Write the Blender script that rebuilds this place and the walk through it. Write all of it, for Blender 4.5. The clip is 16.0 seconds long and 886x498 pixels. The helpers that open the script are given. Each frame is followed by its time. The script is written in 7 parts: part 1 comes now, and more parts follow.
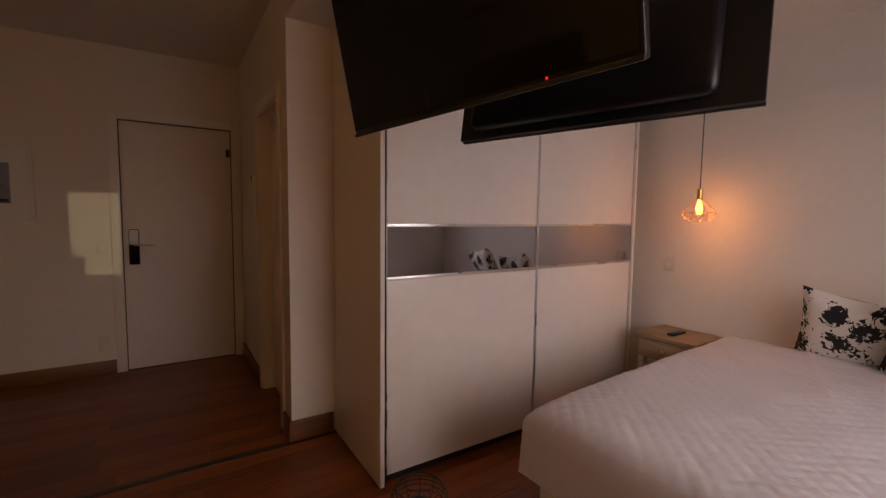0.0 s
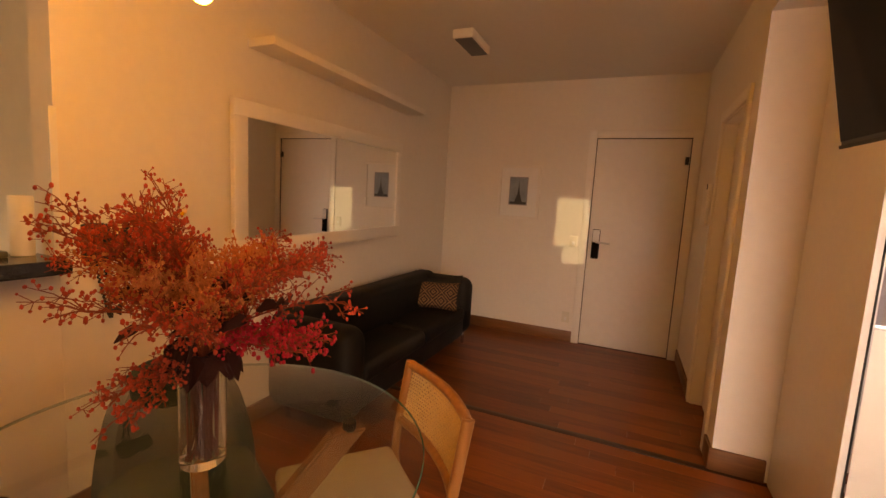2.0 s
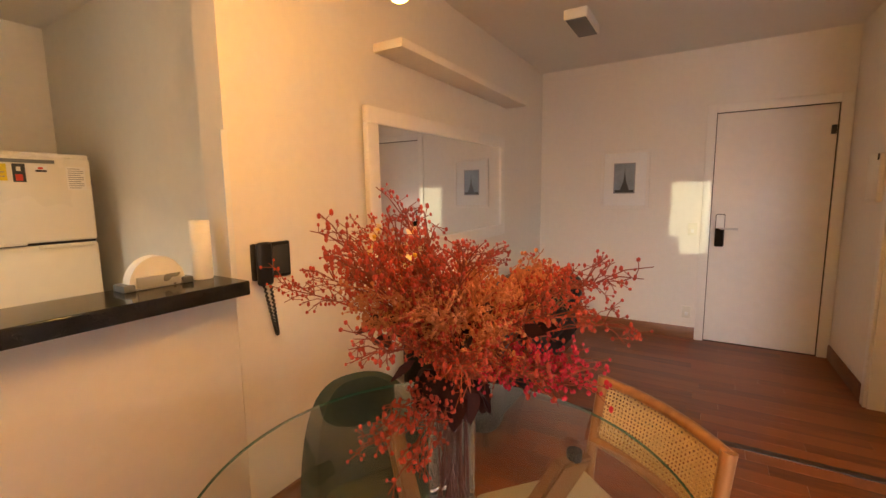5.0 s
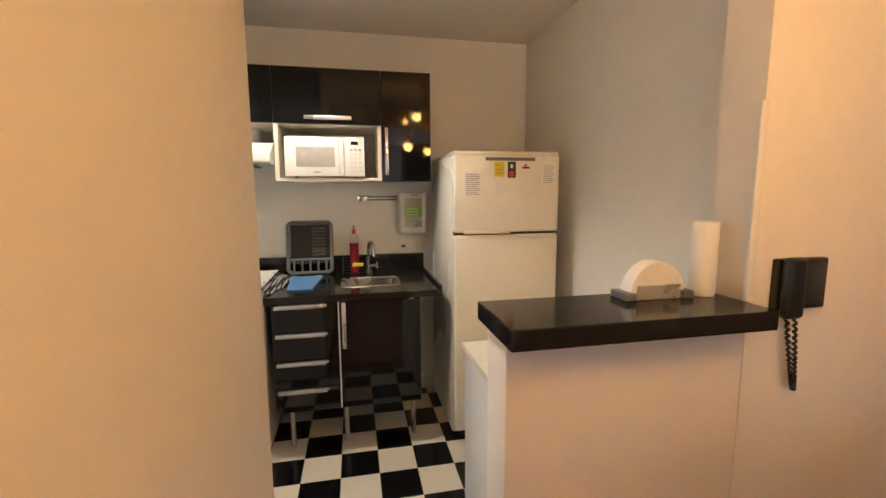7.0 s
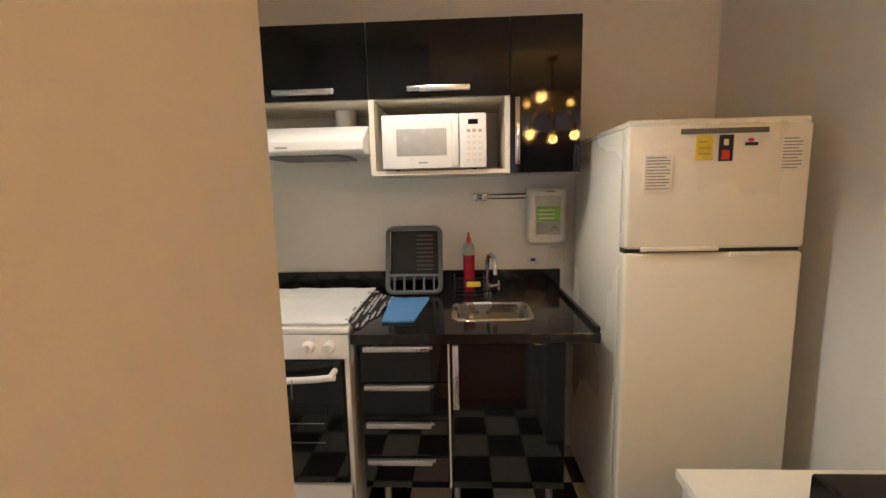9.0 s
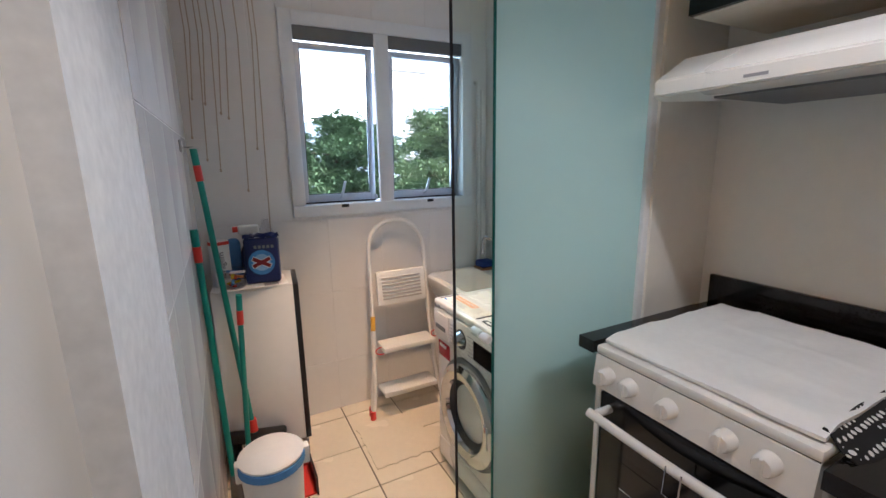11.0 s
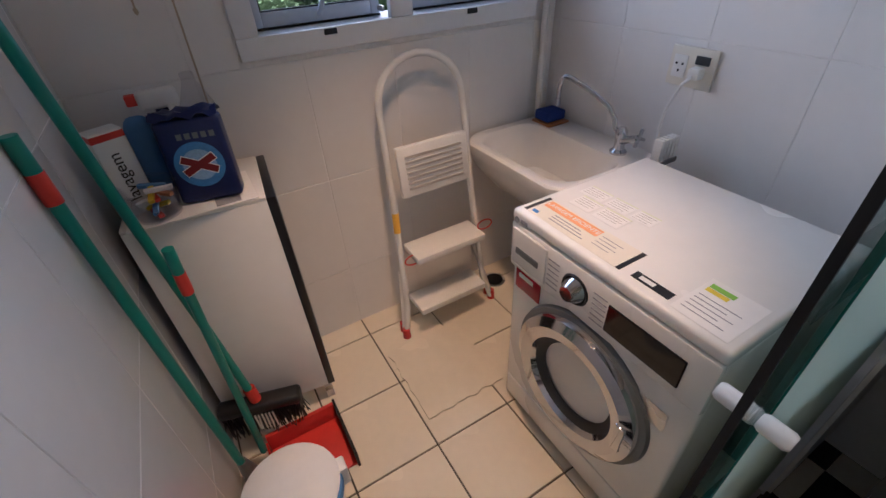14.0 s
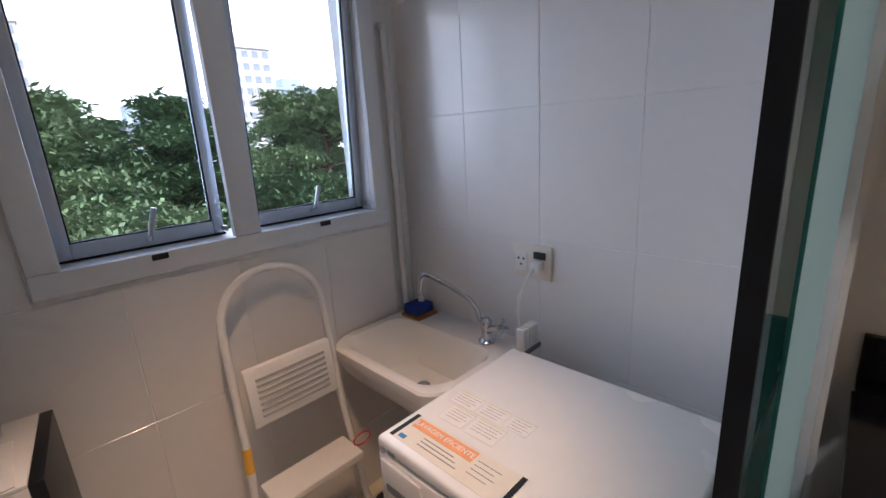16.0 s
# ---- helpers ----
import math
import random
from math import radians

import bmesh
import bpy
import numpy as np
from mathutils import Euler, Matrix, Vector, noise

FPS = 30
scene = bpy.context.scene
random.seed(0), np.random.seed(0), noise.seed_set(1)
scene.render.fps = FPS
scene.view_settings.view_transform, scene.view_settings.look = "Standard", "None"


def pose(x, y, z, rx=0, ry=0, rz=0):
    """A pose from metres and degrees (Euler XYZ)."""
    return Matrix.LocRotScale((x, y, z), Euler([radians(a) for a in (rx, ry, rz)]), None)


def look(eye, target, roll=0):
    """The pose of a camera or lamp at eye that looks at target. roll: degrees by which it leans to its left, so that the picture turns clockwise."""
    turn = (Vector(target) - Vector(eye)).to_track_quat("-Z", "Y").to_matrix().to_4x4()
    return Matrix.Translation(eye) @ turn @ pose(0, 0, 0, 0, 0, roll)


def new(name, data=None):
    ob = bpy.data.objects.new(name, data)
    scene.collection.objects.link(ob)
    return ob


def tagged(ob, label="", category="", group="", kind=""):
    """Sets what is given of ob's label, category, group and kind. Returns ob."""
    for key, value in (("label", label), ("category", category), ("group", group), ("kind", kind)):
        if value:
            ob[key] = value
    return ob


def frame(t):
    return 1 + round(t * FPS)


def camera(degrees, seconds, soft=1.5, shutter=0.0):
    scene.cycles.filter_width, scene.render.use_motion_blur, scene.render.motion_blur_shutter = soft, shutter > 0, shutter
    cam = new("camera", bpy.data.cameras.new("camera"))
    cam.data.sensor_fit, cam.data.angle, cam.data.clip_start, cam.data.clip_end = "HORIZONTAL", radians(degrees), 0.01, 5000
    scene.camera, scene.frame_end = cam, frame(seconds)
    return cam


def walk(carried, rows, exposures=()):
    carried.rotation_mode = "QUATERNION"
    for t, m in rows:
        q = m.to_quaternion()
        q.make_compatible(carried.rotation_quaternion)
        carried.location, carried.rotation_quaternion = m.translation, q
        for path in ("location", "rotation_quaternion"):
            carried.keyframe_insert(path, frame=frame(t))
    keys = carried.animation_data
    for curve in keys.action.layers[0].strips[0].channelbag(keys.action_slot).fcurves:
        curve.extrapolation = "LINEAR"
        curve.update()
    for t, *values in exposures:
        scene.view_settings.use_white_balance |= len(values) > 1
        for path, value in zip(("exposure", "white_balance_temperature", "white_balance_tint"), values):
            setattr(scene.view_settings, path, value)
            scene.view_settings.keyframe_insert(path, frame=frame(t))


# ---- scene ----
cam = camera(92.2, 16.0)
PATH = [
    (0, (1.953, -4.419, 1.343), (3.025, -2.738, 1.191), 0.7),
    (0.5, (1.964, -4.427, 1.375), (2.796, -2.617, 1.199), 0.5),
    (1, (1.99, -4.44, 1.391), (2.27, -2.469, 1.201), 1.7),
    (1.5, (1.988, -4.509, 1.388), (1.646, -2.549, 1.183), 2.5),
    (2, (1.974, -4.565, 1.4), (1.189, -2.74, 1.175), 3.4),
    (2.5, (1.96, -4.584, 1.396), (1.121, -2.783, 1.172), 3.2),
    (3, (1.93, -4.596, 1.401), (1.084, -2.798, 1.176), 2.7),
    (3.2, (1.913, -4.597, 1.402), (1.053, -2.805, 1.176), 2.5),
    (5.3, (1.446, -4.643, 1.413), (0.359, -2.983, 1.163), -1.4),
    (5.5, (1.388, -4.617, 1.403), (0.248, -2.992, 1.166), -1.4),
    (5.9, (1.28, -4.614, 1.419), (0.005, -3.093, 1.178), -1.3),
    (6, (1.251, -4.582, 1.405), (-0.101, -3.128, 1.166), -1.6),
    (6.5, (1.136, -4.647, 1.406), (-0.587, -3.661, 1.161), -1.0),
    (7, (0.991, -4.77, 1.416), (-0.95, -4.366, 1.155), -0.3),
    (7.5, (0.844, -4.814, 1.401), (-1.129, -4.63, 1.129), -0.5),
    (8, (0.637, -4.782, 1.401), (-1.338, -4.615, 1.13), -0.9),
    (8.5, (0.466, -4.76, 1.408), (-1.508, -4.612, 1.124), -1.2),
    (9, (0.273, -4.805, 1.42), (-1.706, -4.898, 1.147), -1.3),
    (9.5, (0.135, -4.844, 1.414), (-1.725, -5.53, 1.152), -0.6),
    (10, (-0.055, -4.848, 1.406), (-1.618, -6.068, 1.147), -0.5),
    (10.2, (-0.13, -4.838, 1.429), (-1.521, -6.248, 1.147), -0.6),
    (12.3, (-0.553, -5.393, 1.427), (-1.264, -7.195, 0.929), -1.1),
    (12.5, (-0.562, -5.457, 1.416), (-1.355, -7.176, 0.772), -1.6),
    (13, (-0.577, -5.651, 1.422), (-1.355, -7.112, 0.299), -2.9),
    (13.5, (-0.544, -5.806, 1.427), (-1.318, -7.216, 0.238), -2.9),
    (14, (-0.534, -5.861, 1.418), (-1.306, -7.27, 0.228), -3.4),
    (14.5, (-0.552, -5.888, 1.427), (-1.393, -7.391, 0.409), -3.3),
    (15, (-0.619, -5.908, 1.452), (-1.568, -7.559, 0.84), -3.2),
    (15.5, (-0.665, -5.905, 1.47), (-1.654, -7.571, 0.975), -3.0),
    (16, (-0.708, -5.905, 1.469), (-2.071, -7.277, 0.961), -3.4),
]
EXPOSE = [(0.0, -0.62, 8600, 28), (1.0, -0.35, 9900, 28), (1.6, 0.55, 12000, 28), (2.2, 1.38, 13500, 28), (3.2, 1.9, 10800, 22), (5.3, 1.78, 7250, 12), (7.0, 1.7, 6250, 10),
          (9.0, 1.48, 6050, 10), (10.2, 1.3, 5350, 12), (12.3, 0.5, 5150, 20), (13.5, 0.3, 5200, 22), (15.0, 0.58, 5250, 20), (16.0, 0.2, 5300, 20)]
walk(cam, [(t, look(eye, target, roll)) for t, eye, target, roll in PATH], EXPOSE)

# ---------- world and light ----------
world = bpy.data.worlds.new("sky")
scene.world = world
world.use_nodes = True
wn = world.node_tree.nodes
sky = wn.new("ShaderNodeTexSky")
sky.sky_type, sky.sun_disc = "NISHITA", False
sky.dust_density, sky.air_density = 6.0, 1.0
sky.sun_elevation, sky.sun_rotation = radians(48), radians(20)
world.node_tree.links.new(sky.outputs[0], wn["Background"].inputs[0])
wn["Background"].inputs[1].default_value = 0.15


def lamp(name, kind, m, energy, color, **more):
    data = bpy.data.lights.new(name, kind)
    data.energy, data.color = energy, color
    for key, value in more.items():
        if key == "size":
            data.size = value
        elif key == "size_y":
            data.shape, data.size_y = "RECTANGLE", value
        elif key == "soft":
            data.shadow_soft_size = value
        elif key == "angle":
            data.angle = value
        elif key == "spread":
            data.spread = value
    ob = new(name, data)
    ob.matrix_world = m
    return ob


WARM = (1.0, 0.52, 0.16)
lamp("sun", "SUN", look((0, 0, 20), (-4, -17, 0)), 5.0, (1.0, 0.94, 0.84), angle=radians(0.5))
lamp("laundry_window_light", "AREA", look((-1.22, -7.43, 1.68), (-1.22, 0, 1.10)), 3.1, (0.74, 0.87, 1.0), size=0.92, size_y=0.80, spread=radians(125))
lamp("living_window_light", "AREA", look((3.4, -5.46, 1.35), (4.1, -3.0, 0.4)), 18.5, (0.72, 0.79, 1.0), size=1.2, size_y=1.4, spread=radians(130))
# spot added outside to throw the pale green patch on the entrance wall
patch_lamp = lamp("glass_glint", "SPOT", look((3.35, -9.0, 1.95), (1.43, 0, 1.16)), 520, (0.92, 1.0, 0.72), soft=0.008)
patch_lamp.data.spot_size, patch_lamp.data.spot_blend = radians(9), 0.1
BULBS = [(14, 0.25, 1.93), (74, 0.25, 1.96), (134, 0.25, 1.92), (190, 0.25, 1.89), (247, 0.25, 1.95), (310, 0.25, 1.95),
         (60, 0.25, 2.27), (150, 0.25, 2.21), (215, 0.25, 2.27), (290, 0.25, 2.26)]
CHX, CHY = 1.03, -3.90
for k in (0, 2, 4, 8):
    a, r, z = BULBS[k]
    lamp("chandelier_glow", "POINT", pose(CHX + r * math.cos(radians(a)), CHY + r * math.sin(radians(a)), z), 4.1, WARM, soft=0.04)
lamp("pendant_glow", "POINT", pose(4.70, -3.04, 1.36), 3.4, (1.0, 0.42, 0.12), soft=0.03)
kdown = lamp("kitchen_lamp_glow", "SPOT", look((-0.95, -5.06, 2.40), (-0.95, -5.061, 0)), 21, (1.0, 0.88, 0.72), soft=0.04)
kdown.data.spot_size, kdown.data.spot_blend = radians(116), 0.5
down = lamp("laundry_lamp_glow", "SPOT", look((-0.95, -6.45, 2.30), (-1.05, -6.78, 0)), 82, (1.0, 0.60, 0.29), soft=0.06)
down.data.spot_size, down.data.spot_blend = radians(60), 0.9

# ---------- materials ----------


def mat(name, col, rough=0.5, metal=0.0, var=0.10, scale=6.0, bump=0.0, bscale=90.0, rvar=0.08, coat=0.0, trans=0.0, ior=1.45, emit=0.0, rand=0.0, spec=0.5):
    m = bpy.data.materials.new(name)
    m.use_nodes = True
    nt = m.node_tree
    n, ln = nt.nodes, nt.links
    b = n["Principled BSDF"]
    b.inputs["Base Color"].default_value = (*col, 1)
    b.inputs["Roughness"].default_value = rough
    b.inputs["Metallic"].default_value = metal
    b.inputs["Coat Weight"].default_value = coat
    b.inputs["Transmission Weight"].default_value = trans
    b.inputs["IOR"].default_value = ior
    b.inputs["Specular IOR Level"].default_value = spec
    if emit:
        b.inputs["Emission Color"].default_value = (*col, 1)
        b.inputs["Emission Strength"].default_value = emit
    co = n.new("ShaderNodeTexCoord")
    if var:
        big, small = n.new("ShaderNodeTexNoise"), n.new("ShaderNodeTexNoise")
        big.inputs["Scale"].default_value, small.inputs["Scale"].default_value = scale * 0.35, scale * 7
        big.inputs["Detail"].default_value, small.inputs["Detail"].default_value = 4, 3
        mix = n.new("ShaderNodeMix")
        mix.data_type = "FLOAT"
        mix.inputs[0].default_value = 0.4
        for t in (big, small):
            ln.new(co.outputs["Object"], t.inputs["Vector"])
        ln.new(big.outputs["Fac"], mix.inputs[2])
        ln.new(small.outputs["Fac"], mix.inputs[3])
        last = mix.outputs[0]
        if rand:
            info = n.new("ShaderNodeObjectInfo")
            add = n.new("ShaderNodeMath")
            add.operation = "MULTIPLY_ADD"
            ln.new(info.outputs["Random"], add.inputs[0])
            add.inputs[1].default_value = rand
            ln.new(last, add.inputs[2])
            last = add.outputs[0]
        ramp = n.new("ShaderNodeMapRange")
        ramp.inputs["From Min"].default_value, ramp.inputs["From Max"].default_value = 0.3, 0.7 + rand
        ramp.inputs["To Min"].default_value, ramp.inputs["To Max"].default_value = 1 - var, 1 + var
        ln.new(last, ramp.inputs["Value"])
        mul = n.new("ShaderNodeVectorMath")
        mul.operation = "SCALE"
        mul.inputs[0].default_value = col
        ln.new(ramp.outputs[0], mul.inputs["Scale"])
        ln.new(mul.outputs[0], b.inputs["Base Color"])
        if rvar:
            rr = n.new("ShaderNodeMapRange")
            rr.inputs["From Min"].default_value, rr.inputs["From Max"].default_value = 0.3, 0.7
            rr.inputs["To Min"].default_value, rr.inputs["To Max"].default_value = max(rough - rvar, 0), min(rough + rvar, 1)
            ln.new(big.outputs["Fac"], rr.inputs["Value"])
            ln.new(rr.outputs[0], b.inputs["Roughness"])
    if bump:
        bt, bp = n.new("ShaderNodeTexNoise"), n.new("ShaderNodeBump")
        bt.inputs["Scale"].default_value, bt.inputs["Detail"].default_value = bscale, 4
        bp.inputs["Strength"].default_value, bp.inputs["Distance"].default_value = bump, 0.004
        ln.new(co.outputs["Object"], bt.inputs["Vector"])
        ln.new(bt.outputs["Fac"], bp.inputs["Height"])
        ln.new(bp.outputs[0], b.inputs["Normal"])
    return m


def wood(name, dark, light, axis=0, rough=0.35, scale=9.0, coat=0.0, rand=0.5):
    """Wood grain stretched along one axis, with a tone of its own for each piece."""
    m = bpy.data.materials.new(name)
    m.use_nodes = True
    n, ln = m.node_tree.nodes, m.node_tree.links
    b = n["Principled BSDF"]
    b.inputs["Roughness"].default_value, b.inputs["Coat Weight"].default_value = rough, coat
    co, mp, info = n.new("ShaderNodeTexCoord"), n.new("ShaderNodeMapping"), n.new("ShaderNodeObjectInfo")
    stretch = [1.0, 1.0, 1.0]
    stretch[axis] = 0.08
    mp.inputs["Scale"].default_value = stretch
    ln.new(co.outputs["Object"], mp.inputs["Vector"])
    off = n.new("ShaderNodeVectorMath")
    off.operation = "MULTIPLY_ADD"
    ln.new(info.outputs["Random"], off.inputs[0])
    off.inputs[1].default_value = (13, 17, 11)
    ln.new(mp.outputs[0], off.inputs[2])
    grain, blotch = n.new("ShaderNodeTexNoise"), n.new("ShaderNodeTexNoise")
    grain.inputs["Scale"].default_value, grain.inputs["Detail"].default_value = scale * 6, 8
    blotch.inputs["Scale"].default_value, blotch.inputs["Detail"].default_value = scale * 0.5, 3
    for t in (grain, blotch):
        ln.new(off.outputs[0], t.inputs["Vector"])
    mix = n.new("ShaderNodeMix")
    mix.data_type = "FLOAT"
    mix.inputs[0].default_value = 0.45
    ln.new(grain.outputs["Fac"], mix.inputs[2])
    ln.new(blotch.outputs["Fac"], mix.inputs[3])
    tone = n.new("ShaderNodeMath")
    tone.operation = "MULTIPLY_ADD"
    ln.new(info.outputs["Random"], tone.inputs[0])
    tone.inputs[1].default_value = rand * 0.35
    ln.new(mix.outputs[0], tone.inputs[2])
    ramp = n.new("ShaderNodeValToRGB")
    ramp.color_ramp.elements[0].position, ramp.color_ramp.elements[1].position = 0.38, 0.75
    ramp.color_ramp.elements[0].color, ramp.color_ramp.elements[1].color = (*dark, 1), (*light, 1)
    ln.new(tone.outputs[0], ramp.inputs[0])
    ln.new(ramp.outputs[0], b.inputs["Base Color"])
    bp = n.new("ShaderNodeBump")
    bp.inputs["Strength"].default_value, bp.inputs["Distance"].default_value = 0.12, 0.002
    ln.new(grain.outputs["Fac"], bp.inputs["Height"])
    ln.new(bp.outputs[0], b.inputs["Normal"])
    return m


def pattern(name, one, two, scale, kind="damask"):
    """Printed or woven two-colour cloth."""
    m = mat(name, one, 0.85, var=0)
    n, ln = m.node_tree.nodes, m.node_tree.links
    co = n.new("ShaderNodeTexCoord")
    if kind == "damask":
        v, w = n.new("ShaderNodeTexVoronoi"), n.new("ShaderNodeTexNoise")
        v.inputs["Scale"].default_value = scale
        w.inputs["Scale"].default_value, w.inputs["Detail"].default_value, w.inputs["Distortion"].default_value = scale * 3.2, 2, 1.5
        ln.new(co.outputs["Object"], v.inputs["Vector"])
        ln.new(co.outputs["Object"], w.inputs["Vector"])
        s = n.new("ShaderNodeMath")
        s.operation = "MULTIPLY_ADD"
        ln.new(v.outputs["Distance"], s.inputs[0])
        s.inputs[1].default_value = -0.55
        ln.new(w.outputs["Fac"], s.inputs[2])
        value, cut = s.outputs[0], 0.27
    elif kind == "dots":
        v = n.new("ShaderNodeTexVoronoi")
        v.inputs["Scale"].default_value, v.inputs["Randomness"].default_value = scale, 0.15
        ln.new(co.outputs["Object"], v.inputs["Vector"])
        value, cut = v.outputs["Distance"], 0.36
    else:
        sep = n.new("ShaderNodeSeparateXYZ")
        ln.new(co.outputs["Object"], sep.inputs[0])
        terms = []
        for k, rep in (("X", 0.16), ("Z", 0.16)):
            p = n.new("ShaderNodeMath")
            p.operation = "PINGPONG"
            p.inputs[1].default_value = rep / 2
            ln.new(sep.outputs[k], p.inputs[0])
            terms.append(p)
        a = n.new("ShaderNodeMath")
        a.operation = "ADD"
        ln.new(terms[0].outputs[0], a.inputs[0])
        ln.new(terms[1].outputs[0], a.inputs[1])
        f = n.new("ShaderNodeMath")
        f.operation = "PINGPONG"
        f.inputs[1].default_value = 0.016
        ln.new(a.outputs[0], f.inputs[0])
        value, cut = f.outputs[0], 0.008
    g = n.new("ShaderNodeMath")
    g.operation = "GREATER_THAN"
    g.inputs[1].default_value = cut
    ln.new(value, g.inputs[0])
    c = n.new("ShaderNodeMix")
    c.data_type = "RGBA"
    c.inputs[6].default_value, c.inputs[7].default_value = (*one, 1), (*two, 1)
    ln.new(g.outputs[0], c.inputs[0])
    ln.new(c.outputs[2], n["Principled BSDF"].inputs["Base Color"])
    return m


def glass(name, col, rough=0.0):
    """Thin clear glass: sees through, with more gloss at a slant."""
    m = bpy.data.materials.new(name)
    m.use_nodes = True
    n, ln = m.node_tree.nodes, m.node_tree.links
    out = n["Material Output"]
    n.remove(n["Principled BSDF"])
    clear, gloss, mix, face, steep, less = (n.new("ShaderNode" + k) for k in ("BsdfTransparent", "BsdfGlossy", "MixShader", "LayerWeight", "Math", "Math"))
    clear.inputs[0].default_value = (*col, 1)
    gloss.inputs["Roughness"].default_value = rough
    steep.operation, less.operation = "POWER", "MULTIPLY_ADD"
    steep.inputs[1].default_value, less.inputs[1].default_value, less.inputs[2].default_value = 4.5, 0.75, 0.025
    ln.new(face.outputs["Facing"], steep.inputs[0])
    ln.new(steep.outputs[0], less.inputs[0])
    ln.new(less.outputs[0], mix.inputs[0])
    ln.new(clear.outputs[0], mix.inputs[1])
    ln.new(gloss.outputs[0], mix.inputs[2])
    ln.new(mix.outputs[0], out.inputs[0])
    return m


M = {}
M["wall"] = mat("wall_paint", (0.78, 0.73, 0.66), 0.6, var=0.04, scale=3, bump=0.08, bscale=140)
M["ceil"] = mat("ceiling_paint", (0.78, 0.75, 0.70), 0.8, var=0.03, scale=3, bump=0.06, bscale=120)
M["kwall"] = mat("kitchen_paint", (0.78, 0.76, 0.71), 0.55, var=0.04, scale=3, bump=0.05, bscale=140)
M["trim"] = mat("white_lacquer", (0.80, 0.76, 0.70), 0.35, var=0.04, scale=4)
M["door"] = mat("door_lacquer", (0.80, 0.75, 0.69), 0.38, var=0.05, scale=2, bump=0.04)
M["baseboard"] = wood("baseboard_wood", (0.10, 0.035, 0.012), (0.24, 0.095, 0.035), axis=0, rough=0.4)
M["plank"] = wood("floor_wood", (0.10, 0.022, 0.005), (0.25, 0.066, 0.015), axis=0, rough=0.34, coat=0.0, rand=0.8)
M["strip"] = wood("dark_strip_wood", (0.03, 0.012, 0.006), (0.07, 0.028, 0.012), axis=0, rough=0.35)
M["subfloor"] = mat("joint_brown", (0.05, 0.02, 0.008), 0.8)
M["chairwood"] = wood("chair_wood", (0.22, 0.085, 0.028), (0.42, 0.19, 0.07), axis=2, rough=0.35, scale=6)
M["tablewood"] = wood("table_wood", (0.17, 0.065, 0.022), (0.32, 0.14, 0.055), axis=2, rough=0.4, scale=6)
M["rattan"] = mat("cane", (0.62, 0.43, 0.20), 0.55, var=0.2, scale=30)
M["beige"] = mat("seat_cloth", (0.46, 0.38, 0.29), 0.9, var=0.08, bump=0.3, bscale=400)
M["green"] = mat("green_velvet", (0.018, 0.032, 0.024), 0.75, var=0.2, bump=0.2, bscale=300)
M["leather"] = mat("black_leather", (0.009, 0.0085, 0.0085), 0.55, var=0.2, bump=0.25, bscale=160, spec=0.3)
M["black"] = mat("black_plastic", (0.012, 0.012, 0.013), 0.35, var=0.1)
M["screen"] = mat("screen_glass", (0.004, 0.004, 0.005), 0.08, var=0)
M["granite"] = mat("black_granite", (0.011, 0.010, 0.010), 0.12, var=0.5, scale=40, rvar=0.03)
M["gloss"] = mat("black_gloss_laminate", (0.006, 0.006, 0.007), 0.05, var=0.1, rvar=0.02)
M["carcass"] = mat("cream_carcass", (0.70, 0.64, 0.54), 0.45, var=0.04)
M["alu"] = mat("brushed_aluminium", (0.62, 0.61, 0.60), 0.32, 1.0, var=0.08, scale=20)
M["chrome"] = mat("chrome", (0.58, 0.58, 0.60), 0.08, 1.0, var=0.03)
M["steel"] = mat("stainless_steel", (0.52, 0.50, 0.47), 0.28, 1.0, var=0.1, scale=20)
M["white"] = mat("white_enamel", (0.78, 0.77, 0.74), 0.25, var=0.03, scale=3)
M["fridge"] = mat("fridge_enamel", (0.80, 0.77, 0.69), 0.3, var=0.03, scale=3, bump=0.05, bscale=250)
M["plastic"] = mat("white_plastic", (0.76, 0.75, 0.72), 0.4, var=0.04)
M["cream"] = mat("cream_plastic", (0.72, 0.68, 0.58), 0.4, var=0.05)
M["ovenglass"] = mat("oven_glass", (0.008, 0.008, 0.009), 0.06, var=0)
M["mwglass"] = mat("microwave_window", (0.42, 0.40, 0.37), 0.2, var=0.1, scale=60)
M["grey"] = mat("grey_plastic", (0.14, 0.15, 0.155), 0.45, var=0.08)
M["darkgrey"] = mat("dark_tray", (0.03, 0.032, 0.033), 0.5, var=0.1)
M["blue"] = mat("blue_cloth", (0.10, 0.25, 0.52), 0.9, var=0.1, bump=0.3, bscale=300)
M["red"] = mat("red_plastic", (0.62, 0.045, 0.03), 0.4, var=0.06)
M["redliquid"] = mat("red_soap", (0.36, 0.012, 0.03), 0.2, var=0.1)
M["yellow"] = mat("yellow_sponge", (0.75, 0.58, 0.05), 0.9, var=0.2, bump=0.4)
M["labelgreen"] = mat("green_label", (0.22, 0.48, 0.05), 0.5, var=0.05)
M["paper"] = mat("paper", (0.80, 0.79, 0.76), 0.8, var=0.04)
M["ink"] = mat("grey_print", (0.28, 0.28, 0.30), 0.7, var=0.1)
M["cloth"] = mat("white_cloth", (0.78, 0.77, 0.76), 0.9, var=0.05, bump=0.25, bscale=500)
M["quilt"] = mat("lilac_white_quilt", (0.70, 0.68, 0.72), 0.7, var=0.05, bump=0.2, bscale=300)
M["dots"] = pattern("dotted_cloth", (0.75, 0.74, 0.72), (0.012, 0.012, 0.012), 60, "dots")
